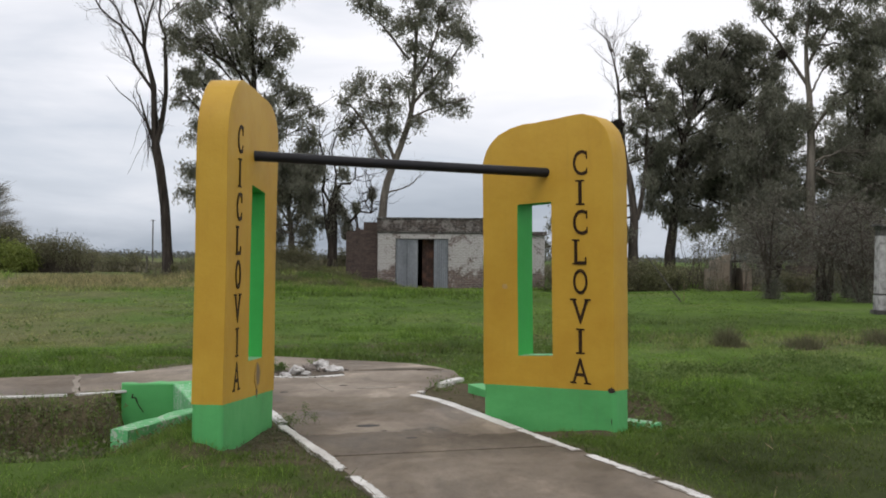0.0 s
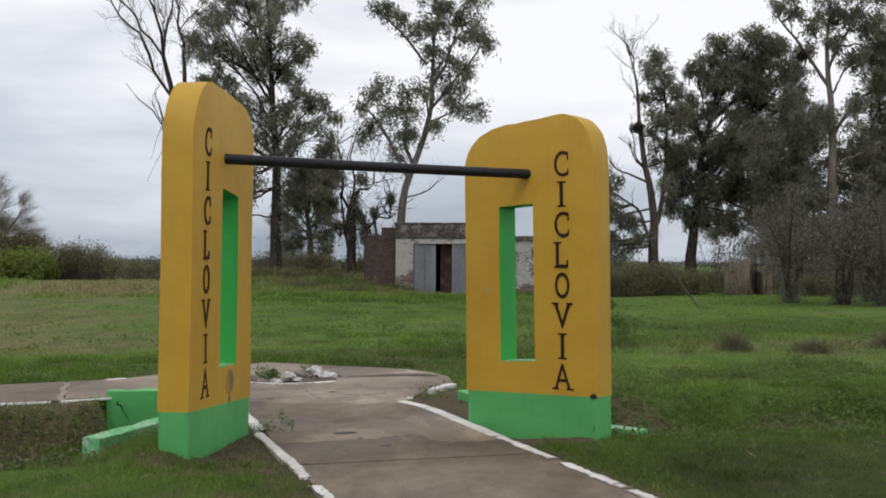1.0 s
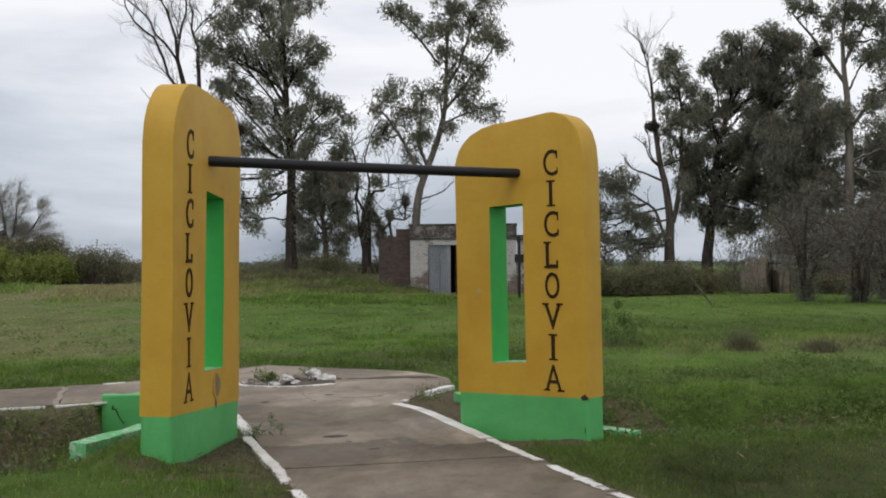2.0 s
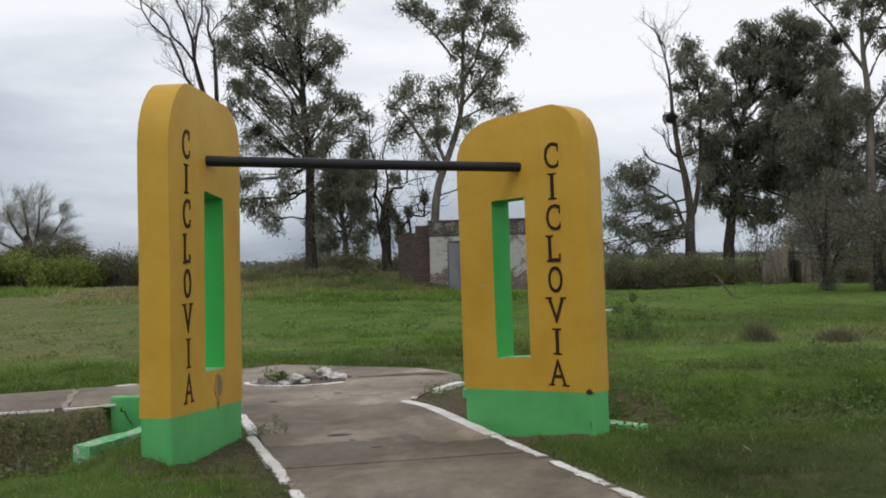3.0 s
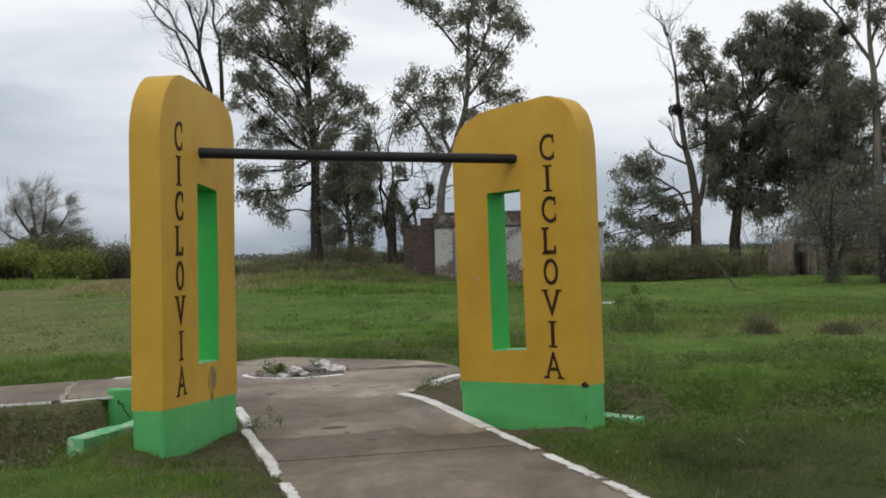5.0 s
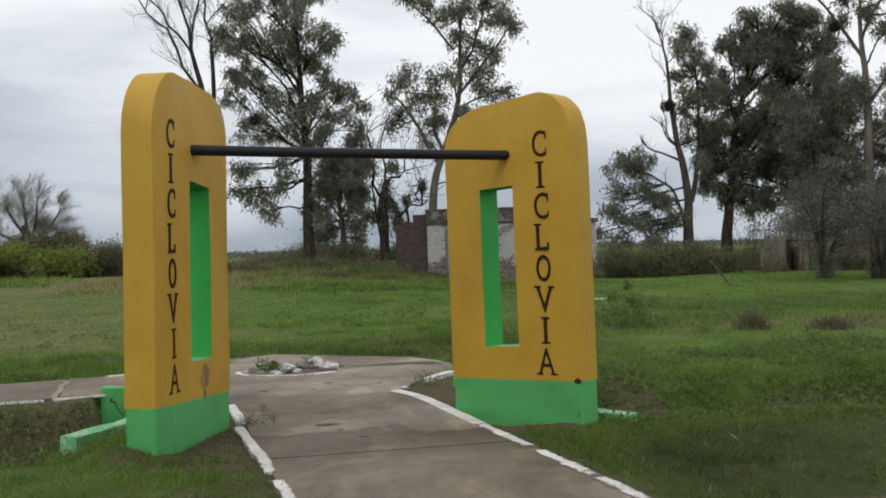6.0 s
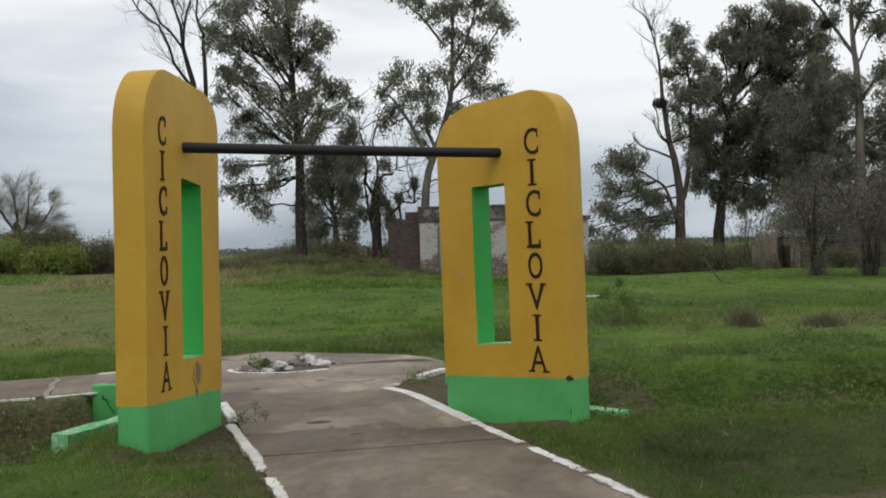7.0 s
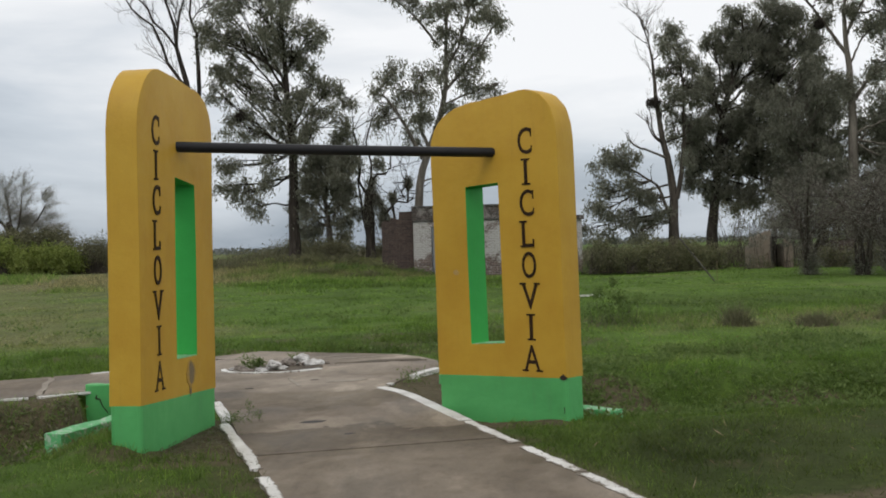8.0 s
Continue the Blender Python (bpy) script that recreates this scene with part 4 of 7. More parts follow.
def build_gateway():
    # flip: +1 where s runs to the reader's right
    specs = [(-1.971, 8.796, 86.1, 1.66, 0.006, 0.022, 0.387, 2.988, 0.058, (0.745, 1.214, 0.676, 2.220), (0.352, 2.615, 0.455, 0.170), 1, 1, (-0.042, -0.022, -0.095)),
             (1.266, 10.351, 142.1, 1.487, -0.014, 0.018, 0.350, 2.895, 0.05, (0.671, 1.068, 0.670, 2.120), (0.348, 2.556, 0.39, 0.180), -1, 2, (-0.030, -0.060, -0.052))]
    for sp in specs:
        ob = pylon(sp)
        x, y, az, flip, lx, ly = sp[0], sp[1], radians(sp[2]), sp[11], sp[4], sp[5]
        m = Matrix(((math.cos(az), -math.sin(az) * flip, lx, 0), (math.sin(az), math.cos(az) * flip, ly, 0), (0, 0, 1, 0), (0, 0, 0, 1)))
        if flip > 0:
            blob_patch(ob, m, 1.055, 0.515, 0.095, 0.125, M_SMUDGE_SOFT, "smudge", "grey rubbed smudge on the paint", 4, 0.0048)
            blob_patch(ob, m, 1.06, 0.525, 0.066, 0.090, M_SMUDGE, "smudge", "grey rubbed smudge on the paint", 15, 0.0056)
            blob_patch(ob, m, 1.04, 0.375, 0.022, 0.060, M_SMUDGE, "smudge", "grey rubbed smudge on the paint", 14)
        else:
            blob_patch(ob, m, 0.035, 0.352, 0.036, 0.030, M_RUSTDOT, "stain", "dark stain running down the corner", 5)
            blob_patch(ob, m, 0.032, 0.07, 0.004, 0.035, M_RUSTDOT, "stain", "dark stain running down the corner", 6)
            blob_patch(ob, m, 1.22, 1.27, 0.040, 0.030, M_PALEMARK, "smudge", "grey rubbed smudge on the paint", 8)
    a, b = np.array((-1.90, 9.672, 2.402)), np.array((0.651, 10.846, 2.364))
    d = (b - a) / np.linalg.norm(b - a)
    pts = [a - d * 0.02 + (b - a + d * 0.04) * t for t in np.linspace(0, 1, 12)]
    pts = [p - np.array((0, 0, 0.004 * math.sin(math.pi * k / 11))) for k, p in enumerate(pts)]
    v, f = tubes([(pts, [0.045] * 12)], 16)
    pipe = mesh_np("crossbar", v, f, M_PIPE, smooth=True)
    tagged(pipe, "black painted steel pipe spanning between two pylons", "pipe")
    for e in (pts[0], pts[-1]):
        bm = bmesh.new()
        r = bmesh.ops.create_circle(bm, cap_ends=True, radius=0.045, segments=16)
        rot = Vector(d).to_track_quat("Z", "Y").to_matrix().to_4x4()
        for q in r["verts"]:
            q.co = Matrix.Translation(e) @ rot @ q.co
        part("end_cap", bm, M_PIPE, pipe)


def wall_slab(name, p, q, thick, z0, z1a, z1b, mat, seed):
    """An upright concrete wall from p to q in path coordinates, its top from z1a to z1b, worn at the edge."""
    rng = np.random.default_rng(seed)
    p, q = np.array(p), np.array(q)
    d = (q - p) / np.linalg.norm(q - p)
    nrm = np.array([-d[1], d[0]]) * thick / 2
    bm = bmesh.new()
    rows = []
    for t in np.linspace(0, 1, 9):
        c = p + (q - p) * t
        zt = z1a + (z1b - z1a) * t
        js = rng.normal(0, 0.006, 4)
        rows.append([bm.verts.new((*xy(*(c + nrm * s)), z)) for s, z in ((1, z0), (1 + js[0], zt - 0.012), (0.91, zt + js[1]), (-0.91, zt + js[2]), (-1 + js[3], zt - 0.012), (-1, z0))])
    for r, s in zip(rows[:-1], rows[1:]):
        for k in range(5):
            bm.faces.new([r[k], r[k + 1], s[k + 1], s[k]])
    bm.faces.new(rows[0])
    bm.faces.new(list(reversed(rows[-1])))
    return part(name, bm, mat)


def build_culvert():
    lab = "worn mint green painted concrete culvert wall in the ditch"
    for nm, walls in (("left", [((10.95, 1.28), (13.50, 1.21), 0.20, 0.05, 0.08), ((11.5, 1.24), (10.27, 0.38), 0.17, 0.05, 0.035), ((13.46, 1.36), (13.56, 0.56), 0.18, 0.08, 0.08)]),
                      ("right", [((10.6, 4.66), (12.5, 4.46), 0.18, 0.02, 0.09), ((10.6, 4.70), (9.66, 5.28), 0.14, 0.02, -0.01), ((12.4, 4.52), (12.9, 5.30), 0.18, 0.05, 0.05)])):
        root = thing("culvert", pose(0, 0, 0), lab, "culvert wall", group="culvert heads")
        for k, (p, q, th, za, zb) in enumerate(walls):
            # wings are worn; the left headwall takes the paler green as painted skylight
            w = wall_slab("headwall" if k == 0 else "wing_wall", p, q, th, -0.9, za, zb, M_MINT if k == 1 or nm == "left" and k == 0 else M_GREEN, k + len(nm))
            w.parent = root
        if nm == "left":
            hook = [(*xy(u, v), z) for u, v, z in [(13.362, 0.668, -0.025), (13.366, 0.659, -0.063), (13.362, 0.7, -0.073), (13.374, 0.725, -0.145), (13.363, 0.785, -0.233)]]
            a, f = tubes([(hook, [0.009, 0.012, 0.010, 0.006, 0.006])], 6)
            tagged(mesh_np("iron_hook", a, f, M_RUSTDOT, smooth=True), "bent dark iron hook hanging on the culvert wall", "hook")


# ---- old brick shed ----
def wall_with_door(bm, x0, x1, z0, z1, y0, y1, d0, d1, dz):
    box(bm, x0, d0, y0, y1, z0, z1)
    box(bm, d1, x1, y0, y1, z0, z1)
    box(bm, d0, d1, y0, y1, dz, z1)


def build_shed():
    Y = 63.0
    ob = thing("brick_shed", pose(0, Y, 0), "derelict whitewashed brick shed with grey sheet metal doors", "building")
    bm = bmesh.new()
    wall_with_door(bm, -5.15, 0.62, -0.4, 2.90, 0.0, 0.3, -4.17, -1.27, 2.52)
    part("wall", bm, M_WASHED, ob, "peeling whitewashed brick front wall")
    bm = bmesh.new()
    box(bm, -5.20, 0.66, -0.05, 0.33, 2.902, 3.58, 0.02)
    part("parapet", bm, M_PARAPET, ob, "dark weathered brick parapet")
    bm = bmesh.new()
    box(bm, -5.24, 0.70, -0.09, 0.35, 3.582, 3.68, 0.02)
    part("coping", bm, M_POSTDARK, ob, "dark mossy coping along the parapet")
    bm = bmesh.new()
    box(bm, -5.18, 0.64, -0.035, 0.0, 2.80, 2.88)
    part("ledge", bm, M_POSTDARK, ob, "dark brick ledge under the parapet")
    bm = bmesh.new()
    box(bm, -5.15, -4.85, 0.302, 6.0, -0.4, 3.3)
    box(bm, 0.32, 0.62, 0.302, 6.0, -0.4, 3.3)
    box(bm, -4.848, 0.318, 5.7, 6.0, -0.4, 3.3)
    part("rear_wall", bm, M_REDBRICK, ob)
    bm = bmesh.new()
    box(bm, -5.0, 0.5, 0.34, 5.9, 3.302, 3.40)
    part("roof", bm, M_ZINC, ob)
    # lower wing
    bm = bmesh.new()
    box(bm, 0.66, 4.0, 0.25, 0.5, -0.4, 2.74)
    box(bm, 3.75, 4.0, 0.502, 5.0, -0.4, 2.74)
    part("wall", bm, M_WASHED, ob, "peeling whitewashed brick wall of the lower wing")
    bm = bmesh.new()
    box(bm, 0.64, 4.12, 0.12, 5.2, 2.742, 2.96, 0.02)
    part("roof", bm, M_PARAPET, ob, "dark low roof edge of the wing")
    # door frame, sheets and opening
    bm = bmesh.new()
    box(bm, -4.29, -4.17, -0.04, 0.1, -0.3, 2.64)
    box(bm, -1.27, -1.15, -0.04, 0.1, -0.3, 2.64)
    box(bm, -4.168, -1.272, -0.04, 0.1, 2.522, 2.64)
    part("door_surround", bm, M_WASHED, ob, "white plaster surround of the doorway")
    for x0, x1, y in ((-4.15, -3.55, 0.05), (-3.54, -2.95, 0.07), (-2.06, -1.29, 0.04)):
        bm = bmesh.new()
        n = 26
        cols = []
        for k in range(n + 1):
            x = x0 + (x1 - x0) * k / n
            yy = y + 0.012 * math.sin(k * 1.6)
            cols.append([bm.verts.new((x, yy + o, z)) for o in (0, 0.02) for z in (-0.2, 2.50)])
        for a, b in zip(cols[:-1], cols[1:]):
            bm.faces.new([a[0], b[0], b[1], a[1]])
            bm.faces.new([a[2], a[3], b[3], b[2]])
            bm.faces.new([a[1], b[1], b[3], a[3]])
            bm.faces.new([a[0], a[2], b[2], b[0]])
        for c in (cols[0], cols[-1]):
            bm.faces.new([c[0], c[1], c[3], c[2]])
        door = part("door_leaf", bm, M_ZINC, ob, "dull grey corrugated metal door leaf")
        for z in (0.12, 2.36):
            bm = bmesh.new()
            box(bm, x0 + 0.02, x1 - 0.02, y - 0.024, y - 0.014, z, z + 0.05)
            part("brace", bm, M_ZINC, door)
    bm = bmesh.new()
    box(bm, -2.72, -2.08, 0.55, 0.6, -0.2, 2.48)
    for k in range(4):
        box(bm, -2.70 + k * 0.16, -2.58 + k * 0.16, 0.52, 0.55, -0.2, 2.46)
    part("inner_door", bm, M_RUST, ob, "rusty red brown boards inside the doorway")
    # added near-black sheet before the brick rear wall, painting the shade indoors
    bm = bmesh.new()
    box(bm, -4.8, 0.2, 5.5, 5.6, -0.3, 3.2)
    part("shade_backdrop", bm, M_INTERIOR_SHADE, ob)
    # stepped ruin of the side wall
    bm = bmesh.new()
    for x0, x1, z in ((-5.98, -5.21, 3.42), (-6.45, -5.982, 3.02), (-6.95, -6.452, 2.86)):
        box(bm, x0, x1, 0.5, 0.8, -0.3, z, 0.01)
    rng = np.random.default_rng(3)
    for k in range(6):
        x = rng.uniform(-6.9, -6.3)
        zt = float(np.interp(x, [-6.95, -6.46, -6.45, -6.0], [2.86, 2.86, 3.02, 3.02]))
        box(bm, x, x + 0.25, 0.52, 0.78, zt, zt + 0.075 * rng.integers(1, 3))
    part("side_wall", bm, M_REDBRICK, ob, "broken red brown brick side wall")


def build_ruin():
    Y = 57.0
    ob = thing("ruined_hut", pose(0, Y, 0), "crumbling plastered hut ruin with dark doorway among trees", "ruin")
    bm = bmesh.new()
    rng = np.random.default_rng(8)
    broken = [(11.74, -0.2), (11.76, 1.36), (11.84, 1.50), (11.92, 1.47), (12.03, 1.56), (12.12, 1.54), (12.20, 1.66), (12.33, 1.63), (12.45, 1.76), (12.58, 1.73), (12.66, 1.80), (12.74, 1.79), (12.74, -0.2)]
    prism(bm, broken, 0.0, 0.3)
    prism(bm, [(13.36, -0.2), (13.37, 1.36), (13.46, 1.40), (13.55, 1.30), (13.66, 1.27), (13.74, 1.10), (13.79, 1.02), (13.79, -0.2)], 0.0, 0.3)
    box(bm, 12.06, 12.34, 0.302, 3.0, -0.2, 1.05)
    box(bm, 13.48, 13.76, 0.302, 3.0, -0.2, 1.1)
    part("wall", bm, M_RUIN, ob, "crumbling tan plaster over brick")
    # near-black back wall and an added roof box to keep the doorway dark
    bm = bmesh.new()
    box(bm, 12.34, 13.48, 2.8, 3.0, -0.2, 1.5)
    box(bm, 12.34, 13.48, 0.31, 2.79, 1.40, 1.48)
    part("rear_wall", bm, M_INTERIOR_SHADE, ob)
    bm = bmesh.new()
    box(bm, 12.70, 12.79, -0.03, 0.2, -0.1, 1.52)
    part("door_jamb", bm, M_TIMBER, ob, "grey timber door jamb")
    bm = bmesh.new()
    box(bm, 16.2, 19.5, 1.0, 1.3, -0.2, 1.25, 0.02)
    box(bm, 16.2, 16.5, 1.302, 3.0, -0.2, 1.25, 0.02)
    low = part("garden_wall", bm, M_REDBRICK)
    low.matrix_world = pose(0, Y, 0)
    tagged(low, "low broken red brown brick wall among shrubs", "wall")


def build_post():
    ob = thing("gate_post", pose(11.95, 33.6, 0), "old whitewashed masonry post with flaking paint and cap", "post")
    bm = bmesh.new()
    prism(bm, [(-0.25, 0.60), (0.25, 0.60), (0.215, 2.27), (-0.215, 2.27)], -0.22, 0.22)
    part("shaft", bm, M_POST, ob)
    bm = bmesh.new()
    box(bm, -0.26, 0.26, -0.24, 0.24, 0.12, 0.54, 0.015)
    part("foot", bm, M_POST, ob)
    bm = bmesh.new()
    box(bm, -0.33, 0.33, -0.30, 0.30, -0.1, 0.12, 0.03)
    part("plinth", bm, M_POSTDARK, ob, "dark mossy plinth of the post")
    bm = bmesh.new()
    box(bm, -0.31, 0.31, -0.30, 0.30, 2.53, 2.60, 0.015)
    box(bm, -0.25, 0.25, -0.25, 0.25, 2.45, 2.528, 0.02)
    box(bm, -0.215, 0.215, -0.22, 0.22, 2.272, 2.448, 0.01)
    part("cap", bm, M_POSTDARK, ob, "dark weathered stepped cap")
    bm = bmesh.new()
    box(bm, -0.25, 0.25, -0.23, 0.23, 0.542, 0.598, 0.01)
    part("band", bm, M_POSTDARK, ob, "dark band round the post")


# ---- trees ----
def grow_tree(name, label, base, trunk, r0, lobes, leaf, bark, seed, leaves=400, length=0.25, width=0.078, droop=0.9, bare=0, thick=0.9, stems=()):
    """A tree from its trunk line (x, y, z from the base) and the lobes of its crown (x, z, radius, density).
    Each lobe hangs on a limb that forks into branches; each branch ends in a drooping clump of sprays."""
    rng = np.random.default_rng(seed)
    deep = np.random.default_rng(seed + 500).uniform(-1.3, 1.3, len(lobes))
    ob = thing(name, pose(*base), label, "tree")
    T = np.array(trunk, float)
    tt = np.linspace(0, 1, 18)
    key = np.linspace(0, 1, len(T))
    line = np.stack([np.interp(tt, key, T[:, k]) for k in range(3)], 1)
    for _ in range(3):
        line[1:-1] = 0.25 * line[:-2] + 0.5 * line[1:-1] + 0.25 * line[2:]
    wob = rng.normal(0, 0.05, line.shape)
    wob[0] = 0
    line = line + np.cumsum(wob, 0) * 0.6
    hz = np.clip(line[:, 2] / max(line[-1, 2], 0.1), 0, 1)
    rad = r0 * (1 - 0.93 * hz ** 0.8) * (1 + 0.45 * np.exp(-line[:, 2] / 0.5))
    paths, limbs, centres, sizes = [], [], [], []
    side = [np.stack([np.interp(np.linspace(0.3, 1, 9), np.linspace(0, 1, len(p)), np.array(p)[:, k]) for k in range(3)], 1) for p, _, _ in stems]
    side = np.concatenate(side) if side else np.zeros((0, 3))
    for lobe, y in zip(lobes, deep):
        x, z, r = lobe[:3]
        dens = lobe[3] if len(lobe) > 3 else thick
        c = np.array((x, y, z))
        lift = rng.uniform(0.7, 1.5)
        flat = math.hypot(x - np.interp(z, line[:, 2], line[:, 0]), y)
        low = z < 0.38 * line[-1, 2]
        idx = np.where(line[:, 2] < (z + 1.6 if low else z - 0.25 * r))[0]
        reach = np.linalg.norm(line - c, axis=1) + np.abs(line[:, 2] - (z + 0.25 * flat if low else max(z - 0.9 * r - lift * flat, 0.36 * line[-1, 2]))) * 2.5
        j = idx[np.argmin(reach[idx])] if len(idx) else 1
        start = line[j]
        if len(side):
            off = np.linalg.norm(side - c, axis=1) + 3.0 * np.maximum(side[:, 2] - z - 0.2, 0)
            if off.min() < 0.8 * np.linalg.norm(start - c):
                start = side[off.argmin()]
        span = np.linalg.norm(c - start)
        bend = (start + c) / 2 + np.array((-(x - start[0]) * 0.12, 0, 0.10 * span)) * rng.uniform(-0.6, 1.2) + rng.normal(0, 0.12, 3) * span
        limb = bezier(start, bend, c, 11) + np.cumsum(rng.normal(0, 0.055, (11, 3)), 0)
        limb[0] = start
        lr = min(rad[j] * 0.55, 0.05 + 0.045 * r)
        limbs.append((limb, np.linspace(lr, lr * 0.28, 11)))
        n = max(4, int(dens * 13.0 * r ** 1.5 + 0.5))
        spots = []
        for _ in range(n * 14):
            d = rng.normal(size=3)
            q = c + d / np.linalg.norm(d) * r * 1.34 * rng.uniform(0.02, 1) ** 0.46 * np.array((1.0, 1.0, 0.92))
            if all(np.linalg.norm((q - p) * np.array((1, 0.6, 1.15))) > 0.26 * r ** 0.45 for p in spots):
                spots.append(q)
            if len(spots) == n:
                break
        for q in spots:
            s0 = limb[rng.integers(4, 11)]
            gap = np.linalg.norm(q - s0)
            mid = (s0 + q) / 2 + rng.normal(0, 0.10, 3) * (0.5 + gap) + np.array((0, 0, 0.10 * gap))
            br = bezier(s0, mid, q, 7) + np.cumsum(rng.normal(0, 0.02, (7, 3)), 0)
            br[0] = s0
            paths.append((br, np.linspace(0.034, 0.012, 7)))
            centres.append(br[-1])
            sizes.append(rng.uniform(0.26, 0.72) * (0.75 + 0.25 * min(r, 1.4)))
    for k in range(bare):
        j = rng.integers(9, 18)
        bare_branches(rng, line[j], (rng.normal(-0.3, 0.7), rng.normal(0, 0.5), rng.uniform(0.2, 1)), rng.uniform(1.0, 2.4), max(0.03, rad[j] * 0.4), 2, paths, 0.35, 0.15)
    for pts, ra, rb in stems:
        p = np.array(pts)
        p = np.stack([np.interp(np.linspace(0, 1, 14), np.linspace(0, 1, len(p)), p[:, k]) for k in range(3)], 1)
        p[1:-1] = 0.25 * p[:-2] + 0.5 * p[1:-1] + 0.25 * p[2:]
        p[1:] += np.cumsum(rng.normal(0, 0.02, (13, 3)), 0)
        limbs.append((p, np.linspace(ra, rb, 14)))
        for k in range(4):
            j = rng.integers(4, 14)
            bare_branches(rng, p[j], p[j] - p[j - 2] + rng.normal(0, 0.15, 3), rng.uniform(0.5, 1.3), rb * 0.8, 1, paths, 0.35, 0.2)
    # sprays: each clump has a handful of leafy twigs, arching out and hanging
    C, S = np.array(centres), np.array(sizes)
    per = rng.integers(9, 17, len(C))
    who = np.repeat(np.arange(len(C)), per)
    d = rng.normal(size=(len(who), 3))
    d /= np.linalg.norm(d, axis=1)[:, None]
    d[:, 2] = d[:, 2] * 0.75 + 0.05
    out = C[who] + d * (S[who] * rng.uniform(0.35, 1.45, len(who)))[:, None]
    out[:, 2] -= S[who] * rng.uniform(-0.1, 0.75, len(who))
    for k in range(0, len(who), 3):
        p, q = C[who[k]], out[k]
        paths.append((bezier(p, (p + q) / 2 + np.array((0, 0, 0.12)), q, 4), np.linspace(0.012, 0.006, 4)))
    v, f = tubes([(line, rad)], 10)
    mesh_np("trunk", v, f, bark, ob, smooth=True)
    for one in limbs:
        v, f = tubes([one], 6)
        mesh_np("limb", v, f, bark, ob, smooth=True)
    v, f = tubes(paths, 3)
    mesh_np("twig_spray", v, f, bark, ob, smooth=True)["kind"] = "stuff"
    each = np.maximum(4, (leaves / 46.0 * (S[who] / 0.46) ** 1.3 * rng.uniform(0.35, 1.7, len(who))).astype(int))
    twig = np.repeat(np.arange(len(who)), each)
    t = rng.uniform(0.25, 1.12, len(twig))[:, None]
    at = C[who[twig]] * (1 - t) + out[twig] * t
    at[:, 2] += 0.14 * t[:, 0] * (1 - t[:, 0])
    off = np.clip(rng.normal(size=(len(twig), 3)), -2, 2) * 0.15
    off[:, 2] = off[:, 2] * 1.1 - 0.06
    v, f = leaf_tris(rng, at + off, length, width, droop)
    mesh_np("crown", v, f, leaf, ob)
    return ob


def bare_branches(rng, start, way, length, rad, depth, out, bend=0.25, up=0.12, kids=(2, 4)):
    n = 7
    p, d = np.array(start, float), np.array(way, float)
    d /= np.linalg.norm(d)
    pts = [p.copy()]
    for _ in range(n - 1):
        d = d + rng.normal(0, bend, 3) * 0.5 + np.array((0, 0, up)) * 0.5
        d /= np.linalg.norm(d)
        p = p + d * length / (n - 1)
        pts.append(p.copy())
    out.append((np.array(pts), np.linspace(rad, rad * 0.45, n)))
    if depth == 0:
        return
    for _ in range(rng.integers(*kids) + 1):
        k = rng.integers(2, n)
        side = rng.normal(size=3)
        side[1] *= 0.8
        w = d * 0.9 + side * 0.62
        bare_branches(rng, pts[k], w, length * rng.uniform(0.45, 0.75), rad * rng.uniform(0.35, 0.55), depth - 1, out, bend, up, kids)


def filled(lobes, xs, zs, r=0.5, step=1.05):
    """The lobes of a crown, with small ones set into the gaps between them."""
    rng = np.random.default_rng(4)
    out = list(lobes)
    for z in np.arange(zs[0], zs[1], step):
        for x in np.arange(xs[0], xs[1], step):
            a, b = x + rng.uniform(-0.25, 0.25), z + rng.uniform(-0.25, 0.25)
            if min(math.hypot(a - p, b - q) - 0.55 * w for p, q, w in out) > 0.42:
                out.append((a, b, r))
    return out


